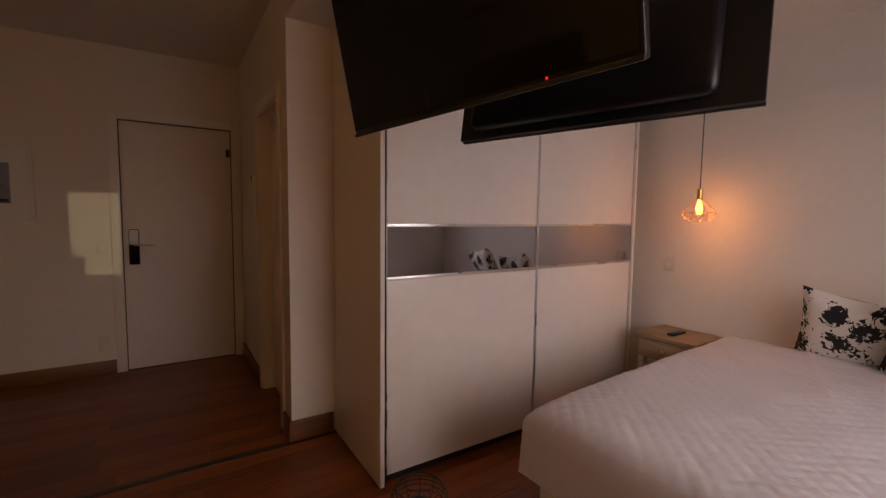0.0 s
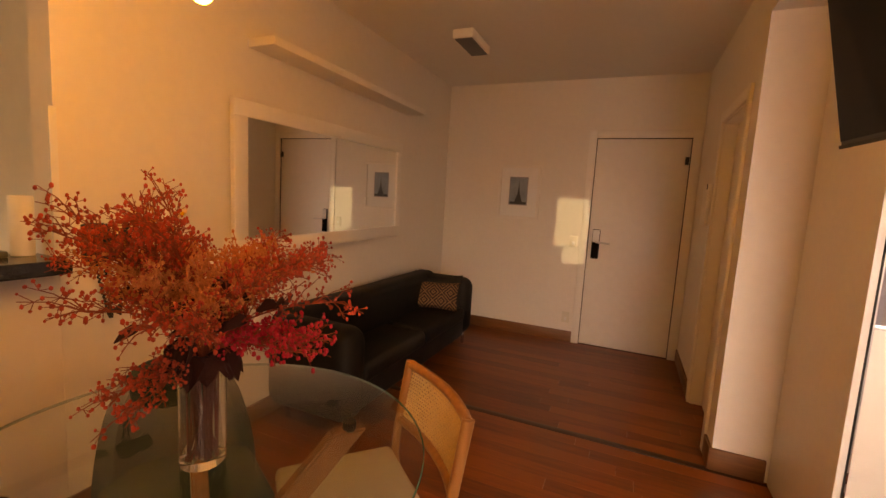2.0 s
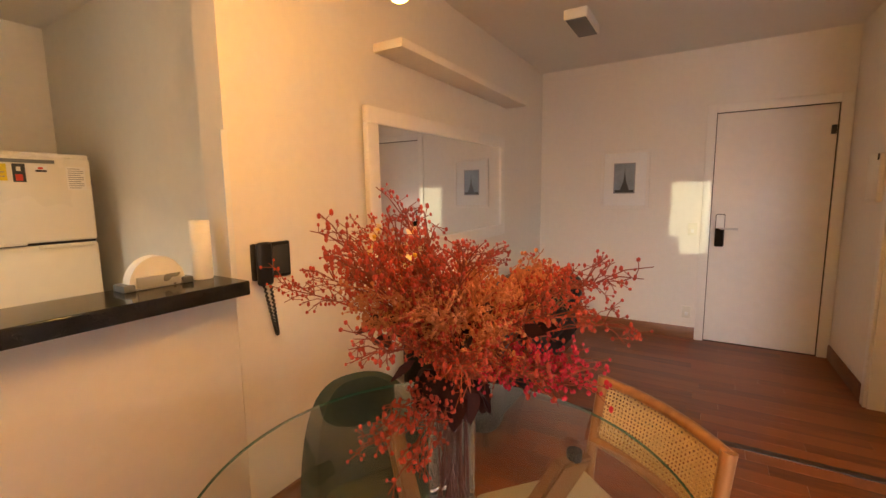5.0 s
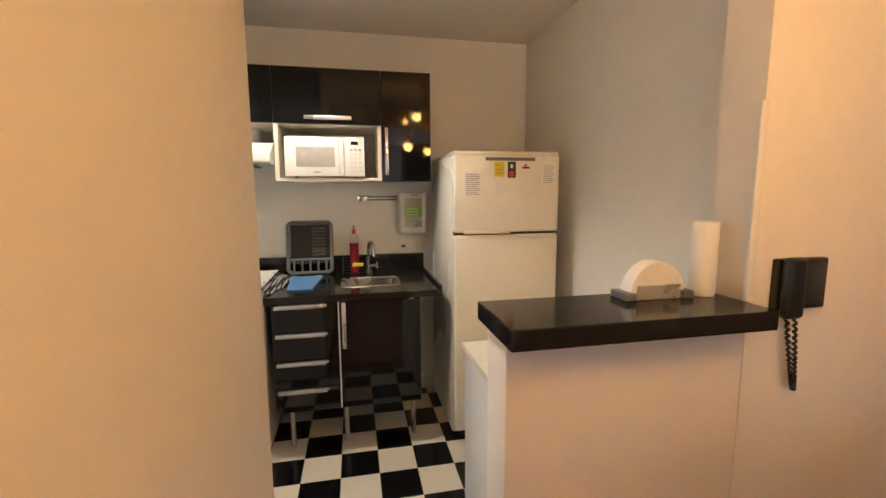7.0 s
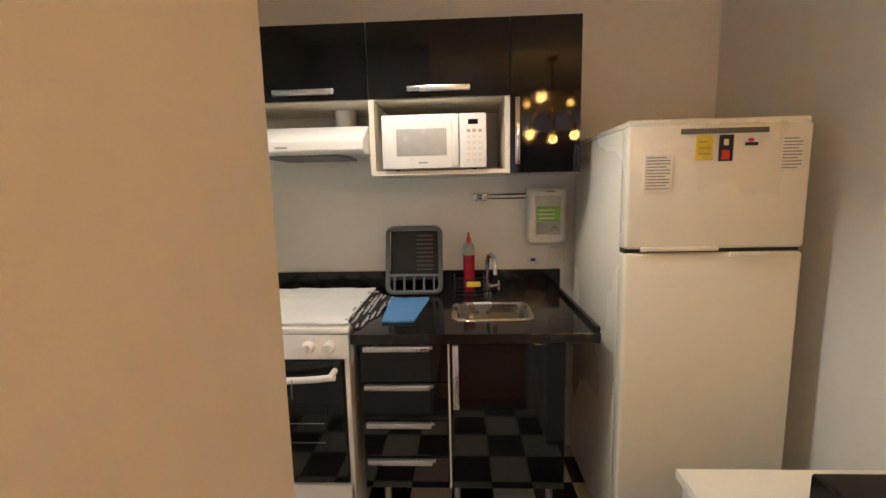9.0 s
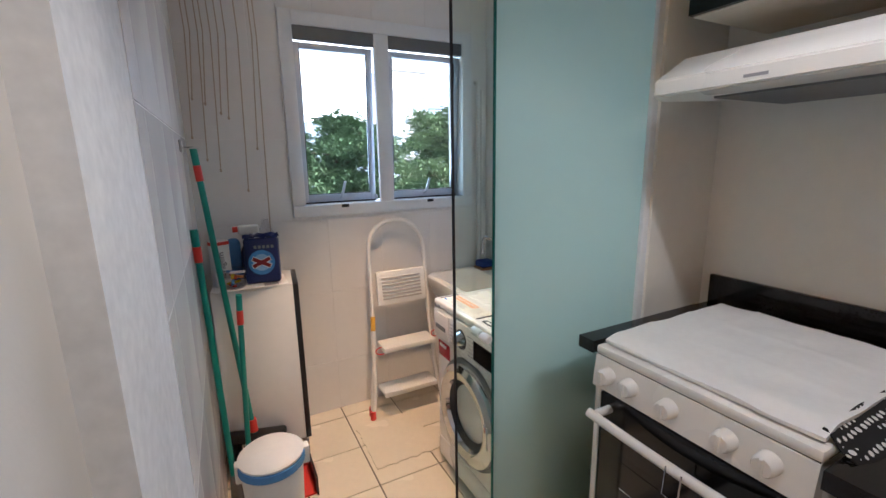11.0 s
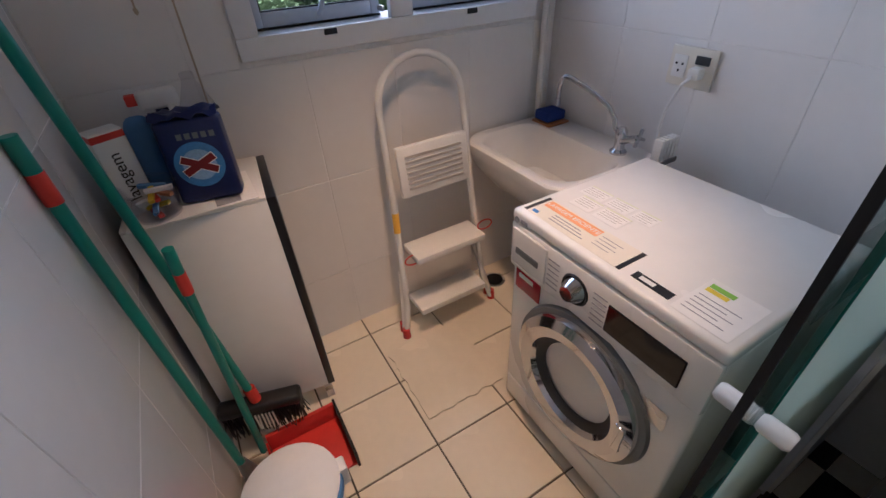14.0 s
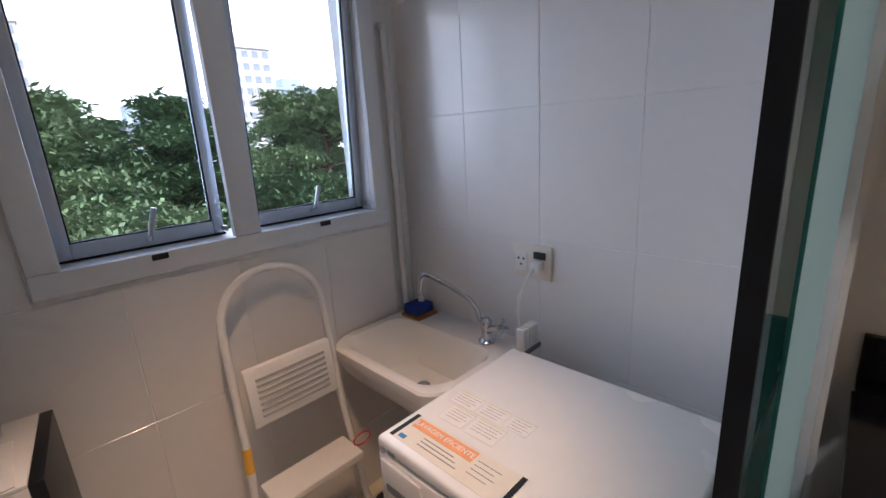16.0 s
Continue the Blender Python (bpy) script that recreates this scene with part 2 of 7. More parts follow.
M["damask"] = pattern("damask_cloth", (0.70, 0.66, 0.60), (0.015, 0.014, 0.014), 8, "damask")
M["kilim"] = pattern("diamond_weave", (0.035, 0.018, 0.012), (0.21, 0.125, 0.07), 1, "diamond")
M["tile_w"] = mat("white_floor_tile", (0.74, 0.68, 0.57), 0.16, var=0.05, scale=5, rand=0.15)
M["tile_b"] = mat("black_floor_tile", (0.008, 0.008, 0.008), 0.14, var=0.3, scale=5, rand=0.15)
M["grout_d"] = mat("dark_grout", (0.10, 0.085, 0.06), 0.9, var=0.2)
M["tile_f"] = mat("cream_floor_tile", (0.74, 0.67, 0.53), 0.22, var=0.06, scale=5, rand=0.2)
M["tile_l"] = mat("white_wall_tile", (0.77, 0.755, 0.735), 0.18, var=0.03, scale=4, rand=0.1)
M["grout_l"] = mat("wall_grout", (0.78, 0.765, 0.74), 0.9, var=0.15)
M["winframe"] = mat("white_aluminium", (0.74, 0.76, 0.78), 0.4, var=0.04)
M["sash"] = mat("silver_aluminium", (0.52, 0.56, 0.62), 0.4, 0.5, var=0.05)
M["rubber"] = mat("black_rubber", (0.01, 0.01, 0.01), 0.7, var=0.1)
M["glass"] = glass("clear_glass", (0.96, 0.98, 0.97))
M["tableglass"] = glass("table_glass", (0.93, 0.96, 0.94))
M["doorglass"] = glass("green_glass", (0.88, 0.95, 0.93))
M["edgeglass"] = mat("glass_edge_green", (0.03, 0.16, 0.13), 0.15, var=0.1)
M["mirror"] = mat("mirror_silver", (0.86, 0.87, 0.86), 0.015, 1.0, var=0)
M["darkmirror"] = mat("smoked_mirror", (0.42, 0.43, 0.47), 0.03, 1.0, var=0)
M["copper"] = mat("copper_wire", (0.75, 0.33, 0.20), 0.25, 1.0, var=0.1)
M["brass"] = mat("brass", (0.75, 0.50, 0.20), 0.25, 1.0, var=0.1)
M["bulb"] = mat("lit_bulb", (1.0, 0.52, 0.10), 0.3, var=0, emit=14)
M["bulb2"] = mat("lit_filament_bulb", (1.0, 0.50, 0.15), 0.3, var=0, emit=5)
M["led"] = mat("red_led", (1.0, 0.03, 0.02), 0.3, var=0, emit=1.5)
M["teal"] = mat("teal_plastic", (0.012, 0.23, 0.18), 0.35, var=0.08)
M["navy"] = mat("dark_blue_pack", (0.006, 0.014, 0.085), 0.35, var=0.2, scale=20)
M["skyblue"] = mat("light_blue_print", (0.24, 0.40, 0.62), 0.4, var=0.3, scale=30)
M["bluesponge"] = mat("blue_sponge", (0.015, 0.04, 0.22), 0.9, var=0.2, bump=0.4)
M["orange"] = mat("orange_print", (0.80, 0.36, 0.16), 0.6, var=0.1)
M["gold"] = mat("amber_tape", (0.75, 0.42, 0.04), 0.5, var=0.1)
M["clearplastic"] = mat("cloudy_plastic", (0.60, 0.60, 0.58), 0.3, var=0.1, trans=0.5)
M["photo"] = mat("photo_sky", (0.20, 0.25, 0.30), 0.35, var=0.35, scale=18)
M["photodark"] = mat("photo_dark", (0.02, 0.025, 0.03), 0.4, var=0.2)
M["night"] = wood("distressed_wood", (0.22, 0.14, 0.08), (0.50, 0.38, 0.25), axis=1, rough=0.6)
M["ochre"] = mat("ochre_blossom", (0.52, 0.18, 0.075), 0.85, var=0.35, scale=60)
M["redbud"] = mat("red_bud", (0.45, 0.055, 0.032), 0.75, var=0.35, scale=60)
M["pink"] = mat("crimson_bud", (0.55, 0.02, 0.05), 0.75, var=0.25, scale=60)
M["stem"] = mat("reddish_stem", (0.26, 0.05, 0.025), 0.75, var=0.3, scale=60)
M["darkleaf"] = mat("dark_red_leaf", (0.04, 0.006, 0.005), 0.85, var=0.3, scale=30)
M["petal"] = mat("cream_petal", (0.78, 0.62, 0.40), 0.7, var=0.1, scale=30)
M["leaf"] = mat("tree_leaf", (0.11, 0.18, 0.085), 0.6, var=0.6, scale=1.5)
M["leaf2"] = mat("tree_leaf_light", (0.20, 0.28, 0.14), 0.6, var=0.6, scale=1.5)
M["bark"] = mat("bark", (0.12, 0.085, 0.06), 0.9, var=0.3, bump=0.5, bscale=20)
M["ground"] = mat("street_ground", (0.22, 0.22, 0.21), 0.9, var=0.2, scale=0.3)
M["facade"] = mat("pale_facade", (0.62, 0.60, 0.57), 0.8, var=0.08, scale=0.3)
M["facade2"] = mat("blue_facade", (0.42, 0.50, 0.56), 0.6, var=0.08, scale=0.3)
M["farwin"] = mat("far_window", (0.34, 0.38, 0.42), 0.2, var=0.2, scale=0.5)

M["vaseglass"] = mat("vase_glass", (0.97, 0.97, 0.97), 0.015, var=0, trans=1.0, ior=1.46)
M["drystem"] = mat("dry_dark_stem", (0.12, 0.035, 0.03), 0.7, var=0.4, scale=60)
M["darkred"] = mat("dark_red_print", (0.16, 0.007, 0.009), 0.45, var=0.1)
M["midblue"] = mat("mid_blue_print", (0.05, 0.20, 0.48), 0.35, var=0.3, scale=60)
M["faint"] = mat("faint_yellow_print", (0.66, 0.68, 0.50), 0.5, var=0.1)
M["film"] = glass("clear_film", (0.93, 0.93, 0.95), 0.12)
# emitting white for the far board that replaces the bright sky
M["skyglow"] = mat("white_skyglow", (1.0, 1.0, 1.0), 0.9, var=0, emit=0.9)


def frosted():
    """Sand-blasted film on glass: light passes scattered."""
    m = bpy.data.materials.new("frosted_film")
    m.use_nodes = True
    n, ln = m.node_tree.nodes, m.node_tree.links
    out = n["Material Output"]
    n.remove(n["Principled BSDF"])
    tr, di, gl = (n.new("ShaderNodeBsdf" + k) for k in ("Translucent", "Diffuse", "Glossy"))
    a, b = n.new("ShaderNodeMixShader"), n.new("ShaderNodeMixShader")
    tr.inputs[0].default_value, di.inputs[0].default_value = (0.72, 0.82, 0.75, 1), (0.38, 0.46, 0.44, 1)
    gl.inputs["Roughness"].default_value = 0.12
    a.inputs[0].default_value, b.inputs[0].default_value = 0.35, 0.05
    ln.new(tr.outputs[0], a.inputs[1])
    ln.new(di.outputs[0], a.inputs[2])
    ln.new(a.outputs[0], b.inputs[1])
    ln.new(gl.outputs[0], b.inputs[2])
    ln.new(b.outputs[0], out.inputs[0])
    return m


M["frost"] = frosted()

# ---------- mesh helpers ----------


def bx(bm, x0, x1, y0, y1, z0, z1, bev=0.0, seg=2):
    r = bmesh.ops.create_cube(bm, size=1)
    for v in r["verts"]:
        v.co = Vector(((x0 + x1) / 2 + v.co.x * (x1 - x0), (y0 + y1) / 2 + v.co.y * (y1 - y0), (z0 + z1) / 2 + v.co.z * (z1 - z0)))
    if bev:
        es = list({e for v in r["verts"] for e in v.link_edges})
        bmesh.ops.bevel(bm, geom=es, offset=bev, segments=seg, affect="EDGES", profile=0.5)
    return bm


def box(x0, x1, y0, y1, z0, z1, bev=0.0, seg=2):
    return bx(bmesh.new(), x0, x1, y0, y1, z0, z1, bev, seg)


def ring(bm, c, u, v, r, seg):
    return [bm.verts.new(c + r * (math.cos(2 * math.pi * k / seg) * u + math.sin(2 * math.pi * k / seg) * v)) for k in range(seg)]


def tube(bm, pts, r, seg=10, r1=None, caps=True):
    """A round bar along points, from radius r to r1."""
    pts = [Vector(p) for p in pts]
    rings, u = [], None
    for i, p in enumerate(pts):
        d = (pts[min(i + 1, len(pts) - 1)] - pts[max(i - 1, 0)]).normalized()
        if u is None:
            u = d.orthogonal().normalized()
        u = (u - d * u.dot(d)).normalized()
        k = i / max(len(pts) - 1, 1)
        rings.append(ring(bm, p, u, d.cross(u), r + ((r1 if r1 is not None else r) - r) * k, seg))
    for a, b in zip(rings, rings[1:]):
        for k in range(seg):
            bm.faces.new((a[k], a[(k + 1) % seg], b[(k + 1) % seg], b[k]))
    if caps:
        bm.faces.new(rings[0][::-1])
        bm.faces.new(rings[-1])
    return bm


def rod(p, q, r, seg=12, r1=None):
    return tube(bmesh.new(), [p, q], r, seg, r1)


def lathe(bm, prof, c=(0, 0, 0), seg=32, axis="z"):
    """Spins a profile of (radius, height) about an axis through c."""
    c = Vector(c)
    u, v, w = {"z": ((1, 0, 0), (0, 1, 0), (0, 0, 1)), "x": ((0, 1, 0), (0, 0, 1), (1, 0, 0)), "y": ((0, 0, 1), (1, 0, 0), (0, 1, 0))}[axis]
    u, v, w = Vector(u), Vector(v), Vector(w)
    rings = [ring(bm, c + h * w, u, v, max(r, 1e-4), seg) for r, h in prof]
    for a, b in zip(rings, rings[1:]):
        for k in range(seg):
            bm.faces.new((a[k], a[(k + 1) % seg], b[(k + 1) % seg], b[k]))
    return bm


def ball(bm, c, r, sub=1, sz=1.0):
    g = bmesh.ops.create_icosphere(bm, subdivisions=sub, radius=r)
    for v in g["verts"]:
        v.co = Vector((v.co.x + c[0], v.co.y + c[1], v.co.z * sz + c[2]))
    return bm


def arc(a, b, n, f):
    return [f(a + (b - a) * k / n) for k in range(n + 1)]


def make(name, bm, material, smooth=None):
    me = bpy.data.meshes.new(name)
    bmesh.ops.recalc_face_normals(bm, faces=bm.faces)
    bm.to_mesh(me)
    bm.free()
    me.materials.append(M[material])
    if smooth is None or smooth:
        me.polygons.foreach_set("use_smooth", [True] * len(me.polygons))
        me.set_sharp_from_angle(angle=radians(38))
        if material in ("gloss", "granite", "screen", "ovenglass"):
            areas = [p.area for p in me.polygons]
            limit = 6 * sorted(areas)[len(areas) // 2]
            me.polygons.foreach_set("use_smooth", [a < limit for a in areas])
    return me


def thing(name, label, category, base=(0, 0, 0), group=""):
    ob = new(name)
    ob.empty_display_size = 0.05
    ob.location = base
    bpy.context.view_layer.update()
    return tagged(ob, label, category, group)


def up_chain(ob):
    p = Vector((0, 0, 0))
    while ob is not None:
        p += ob.location
        ob = ob.parent
    return p


def part(name, bm, material, parent, label=""):
    """Links a mesh given in world places as one part under a thing or part that is not turned yet."""
    base = up_chain(parent)
    for v in bm.verts:
        v.co -= base
    ob = new(name, make(name, bm, material))
    ob.parent = parent
    if label:
        tagged(ob, label)
    return ob


def solo(name, bm, material, label, category, group=""):
    """A thing that is one mesh, with its origin at the middle of its base."""
    lo = Vector([min(v.co[k] for v in bm.verts) for k in range(3)])
    hi = Vector([max(v.co[k] for v in bm.verts) for k in range(3)])
    base = Vector(((lo.x + hi.x) / 2, (lo.y + hi.y) / 2, lo.z))
    for v in bm.verts:
        v.co -= base
    ob = new(name, make(name, bm, material))
    ob.location = base
    return tagged(ob, label, category, group)


def struct(name, bm, material, label=""):
    ob = new(name, make(name, bm, material))
    return tagged(ob, label or name.replace("_", " "), "", "", "structure")


def text(name, words, size, m, material, parent):
    """Printed words lying in the local xy plane of the pose m."""
    cu = bpy.data.curves.new(name, "FONT")
    cu.body, cu.size, cu.align_x, cu.align_y = words, size, "CENTER", "CENTER"
    cu.extrude = 0.0003
    cu.materials.append(M[material])
    ob = new(name, cu)
    ob.parent = parent
    ob.matrix_basis = Matrix.Translation(-up_chain(parent)) @ m
    return ob


def cloth(bm, nx, ny, f, thick=0.006):
    """A sheet from f(u, v), u and v in 0..1, with some thickness downwards."""
    top = [[bm.verts.new(f(i / nx, j / ny)) for j in range(ny + 1)] for i in range(nx + 1)]
    low = [[bm.verts.new(Vector(f(i / nx, j / ny)) - Vector((0, 0, thick))) for j in range(ny + 1)] for i in range(nx + 1)]
    for g in (top, low):
        for i in range(nx):
            for j in range(ny):
                bm.faces.new((g[i][j], g[i + 1][j], g[i + 1][j + 1], g[i][j + 1]))
    for i in range(nx):
        bm.faces.new((top[i][0], top[i + 1][0], low[i + 1][0], low[i][0]))
        bm.faces.new((top[i][ny], top[i + 1][ny], low[i + 1][ny], low[i][ny]))
    for j in range(ny):
        bm.faces.new((top[0][j], top[0][j + 1], low[0][j + 1], low[0][j]))
        bm.faces.new((top[nx][j], top[nx][j + 1], low[nx][j + 1], low[nx][j]))
    return bm


def tr(bm, m):
    for v in bm.verts:
        v.co = m @ v.co
    return bm


def pillow(w, h, d, n=14):
    """A stuffed cushion in local x, z with thickness along y."""
    bm = bmesh.new()
    sides = []
    for s in (-1, 1):
        g = []
        for i in range(n + 1):
            row = []
            for j in range(n + 1):
                u, v = 2 * i / n - 1, 2 * j / n - 1
                k = (1 - u ** 4) * (1 - v ** 4)
                pinch = 1 - 0.06 * (1 - abs(u)) * v * v - 0.0
                row.append(bm.verts.new((u * w / 2 * (1 - 0.07 * (1 - v * v)), s * d / 2 * max(k, 0) ** 0.5 + 0.004 * noise.noise((u * 3, v * 3, s)), v * h / 2 * (1 - 0.07 * (1 - u * u)) * pinch)))
            g.append(row)
        for i in range(n):
            for j in range(n):
                bm.faces.new((g[i][j], g[i + 1][j], g[i + 1][j + 1], g[i][j + 1]))
        sides.append(g)
    bmesh.ops.remove_doubles(bm, verts=bm.verts, dist=0.006)
    return bm

# ---------- the large structure ----------
CZ, LZ, KZ, WZ = 2.68, 2.43, 2.44, 2.37  # ceilings: living, bed side, kitchen, laundry
struct("ground", box(-400, 400, -800, 200, -9.2, -9.0), "ground", "grey street ground far below the flat")
struct("floor", box(-0.10, 5.1, -5.5, 0.15, -0.12, -0.012), "subfloor", "brown timber subfloor under the boards")
struct("floor_kitchen", box(-2.1, -0.10, -5.95, -3.5, -0.12, -0.008), "grout_d", "dark bed under the kitchen floor tiles")
struct("floor_laundry", box(-2.1, -0.10, -7.45, -5.95, -0.12, -0.006), "grout_d", "dark grout bed of the laundry floor")
struct("ceiling", box(-0.15, 2.52, -5.5, 0.15, CZ, CZ + 0.12), "ceil", "plain white painted living room ceiling")
struct("ceiling_bed", box(2.52, 5.1, -5.5, 0.15, LZ, LZ + 0.37), "ceil", "lower white painted ceiling over the bed")
struct("ceiling_kitchen", box(-2.1, -0.15, -5.95, -3.5, KZ, KZ + 0.36), "ceil", "white painted kitchen ceiling")
struct("ceiling_laundry", box(-2.1, -0.15, -7.45, -5.95, WZ, WZ + 0.40), "ceil", "white painted laundry ceiling")

bm = box(-0.15, 1.60, 0.0, 0.15, 0, CZ)
bx(bm, 2.44, 2.52, 0.0, 0.15, 0, CZ)
bx(bm, 1.60, 2.44, 0.0, 0.15, 2.11, CZ)
bx(bm, 1.60, 2.44, 0.05, 0.15, 0, 2.11)
struct("wall_entrance", bm, "wall", "off-white painted wall around the entrance door")
struct("wall_mirror", box(-0.15, 0.0, -3.67, 0.0, 0, CZ), "wall", "off-white painted wall behind the sofa and mirror")
struct("wall_kitchen_header", box(-0.15, 0.0, -5.02, -3.67, KZ, CZ), "wall", "painted header over the kitchen opening")
bm = box(2.52, 2.77, -1.885, -1.66, 0, LZ)
bx(bm, 2.52, 2.77, -0.98, 0.0, 0, LZ)
bx(bm, 2.52, 2.77, -1.66, -0.98, 2.06, LZ)
struct("wall_hall", bm, "wall", "off-white painted hall wall with the bathroom doorway")
struct("wall_bed_back", box(2.77, 5.10, -1.885, -1.78, 0, LZ), "wall", "off-white painted wall behind the wardrobe")
struct("wall_bed", box(4.98, 5.10, -5.5, -1.885, 0, LZ), "wall", "off-white painted wall at the head of the bed")
struct("wall_bed_panel", box(4.952, 4.98, -5.4, -1.90, 0, 2.05), "wall", "shallow painted wall panel behind the bed")
bm = box(4.06, 4.98, -5.5, -5.38, 0, LZ)
bx(bm, 1.55, 2.2, -5.5, -5.38, 0, CZ)
bx(bm, 2.2, 4.06, -5.5, -5.38, 2.15, CZ)
bx(bm, 2.2, 4.06, -5.5, -5.38, 0, 0.35)
struct("wall_window", bm, "wall", "painted outer wall around the living room window")
struct("wall_kitchen_stub", box(-0.205, 1.55, -5.5, -5.02, 0, CZ), "wall", "off-white wall beside the kitchen entrance")
struct("wall_kitchen_back", box(-2.1, -1.96, -5.90, -3.55, 0, KZ), "kwall", "white painted kitchen wall behind the sink")
struct("wall_kitchen_end", box(-2.1, -0.15, -3.55, -3.43, 0, KZ), "kwall", "white painted kitchen wall beside the fridge")
struct("wall_pier", box(-2.1, -1.64, -6.03, -5.90, 0, KZ), "kwall", "white pier between kitchen and laundry")
struct("wall_pier_header", box(-1.64, -0.205, -6.03, -5.90, 2.06, KZ), "kwall", "white header above the glass doors")
struct("wall_laundry_left", box(-0.2475, -0.10, -7.45, -5.5, 0, KZ), "grout_l", "tiled laundry wall behind the brooms")
struct("wall_laundry_right", box(-2.1, -1.8785, -7.45, -6.03, 0, WZ), "grout_l", "tiled laundry wall beside the washing machine")
bm = box(-1.8785, -0.2475, -7.45, -7.2825, 0, 1.193)
bx(bm, -1.8785, -0.2475, -7.45, -7.2825, 2.13, WZ)
bx(bm, -0.73, -0.2475, -7.45, -7.2825, 1.193, 2.13)
bx(bm, -1.8785, -1.725, -7.45, -7.2825, 1.193, 2.13)
struct("wall_laundry_window", bm, "grout_l", "tiled laundry wall around the window")
bm = box(-0.155, 0.0, -4.40, -3.67, 0, 1.048, 0.004)
struct("wall_bar", bm, "wall", "off-white half wall under the black bar top")

# entrance door
d = struct("door_1", box(1.612, 2.432, 0.012, 0.048, 0.006, 2.098, 0.002), "door", "closed off-white lacquered entrance door with a digital lock")
part("lock_plate", box(1.653, 1.717, -0.022, -0.014, 1.075, 1.20, 0.003), "plastic", d, "white upper half of the digital lock")
part("lock_body", box(1.648, 1.722, -0.016, 0.012, 0.905, 1.205, 0.012, 3), "screen", d, "black glossy lock keypad")
part("lever", tube(bmesh.new(), [(1.69, -0.012, 1.075), (1.69, -0.05, 1.075), (1.71, -0.058, 1.075), (1.82, -0.058, 1.072)], 0.009), "alu", d, "metal door lever")
part("closer", box(2.395, 2.425, -0.02, 0.012, 1.86, 1.93, 0.004), "darkgrey", d, "small dark door chain holder")
# dark strips drawn in for the shaded gap round the door leaf
for a, b, c, e in ((1.601, 1.6125, 0.0, 2.1), (2.4315, 2.443, 0.0, 2.1), (1.601, 2.443, 2.0975, 2.109)):
    part("door_seal", box(a, b, 0.004, 0.03, c, e), "grout_d", d)
for k, (a, b, c, e) in enumerate(((1.535, 1.606, 0, 2.175), (2.438, 2.509, 0, 2.175), (1.606, 2.438, 2.104, 2.175))):
    part("door_casing", box(a, b, -0.018, 0.0, c, e, 0.003), "trim", d)
# bathroom door
d = struct("door_2", box(2.60, 2.635, -1.655, -0.985, 0.004, 2.055, 0.002), "door", "closed off-white bathroom door set back in the hall wall")
for a, b, c, e in ((-1.73, -1.66, 0, 2.13), (-0.98, -0.91, 0, 2.13), (-1.66, -0.98, 2.06, 2.13)):
    part("door_casing", box(2.503, 2.52, a, b, c, e, 0.003), "trim", d)
for a, b in ((-1.66, -1.645), (-0.995, -0.98)):
    part("door_lining", box(2.52, 2.74, a, b, 0, 2.06), "trim", d)
part("door_lining", box(2.52, 2.74, -1.645, -0.995, 2.046, 2.06), "trim", d)
part("door_handle", tube(bmesh.new(), [(2.60, -1.58, 1.03), (2.555, -1.58, 1.03), (2.55, -1.56, 1.03), (2.55, -1.47, 1.03)], 0.009), "alu", d)

# baseboards
struct("baseboard_1", box(0.0, 1.535, -0.016, 0.0, 0, 0.115, 0.003), "baseboard", "brown wooden baseboard beside the entrance door")
struct("baseboard_2", box(2.504, 2.52, -0.91, -0.0, 0, 0.115, 0.003), "baseboard", "brown wooden baseboard in the hall")
struct("baseboard_3", box(2.504, 2.77, -1.901, -1.885, 0, 0.125, 0.003), "baseboard", "brown wooden baseboard round the pillar")
struct("baseboard_4", box(2.504, 2.52, -1.885, -1.73, 0, 0.125, 0.003), "baseboard", "brown wooden baseboard beside the bathroom door")
struct("baseboard_5", box(0.0, 0.016, -4.40, -0.016, 0, 0.115, 0.003), "baseboard", "brown wooden baseboard under the bar and mirror")
struct("trim_threshold", box(0.016, 2.50, -1.925, -1.875, -0.012, 0.004, 0.002), "strip", "dark worn wooden threshold strip across the floor")
struct("trim_bar_corner", box(-0.004, 0.007, -3.686, -3.662, 1.104, 1.66, 0.002), "white", "thin white corner strip beside the bar")
struct("trim_kitchen_skirting", box(-1.96, -1.945, -4.43, -4.3, 0, 0.09), "trim", "white kitchen skirting")

# living room window, behind the walker
w = struct("window_2", box(2.2, 2.26, -5.44, -5.38, 0.35, 2.15), "winframe", "white window frame behind the room")
for a, b, c, e in ((4.0, 4.06, 0.35, 2.15), (3.1, 3.16, 0.35, 2.15), (2.26, 4.0, 0.35, 0.41), (2.26, 4.0, 2.09, 2.15)):
    part("window_frame", box(a, b, -5.44, -5.38, c, e), "winframe", w)
for a, b in ((2.26, 3.1), (3.16, 4.0)):
    p = part("pane", box(a, b, -5.415, -5.41, 0.41, 2.09), "glass", w)
    p.visible_shadow = False

# unseen board whose notched hole cuts the outside spot to shape
t = thing("balcony_screen", "unseen pale board with a small opening, added to shape the wall patch", "screen", (2.7, -6.0, 0))
for a, b, c, e in ((2.30, 2.656, 1.2, 2.2), (2.765, 3.12, 1.2, 2.2), (2.656, 2.765, 1.2, 1.577), (2.656, 2.765, 1.80, 2.2), (2.656, 2.687, 1.577, 1.632)):
    part("screen_panel", box(a, b, -6.01, -5.99, c, e), "trim", t)
for x in (2.32, 3.10):
    part("screen_post", box(x - 0.02, x + 0.02, -6.05, -6.01, -0.12, 2.2), "trim", t)
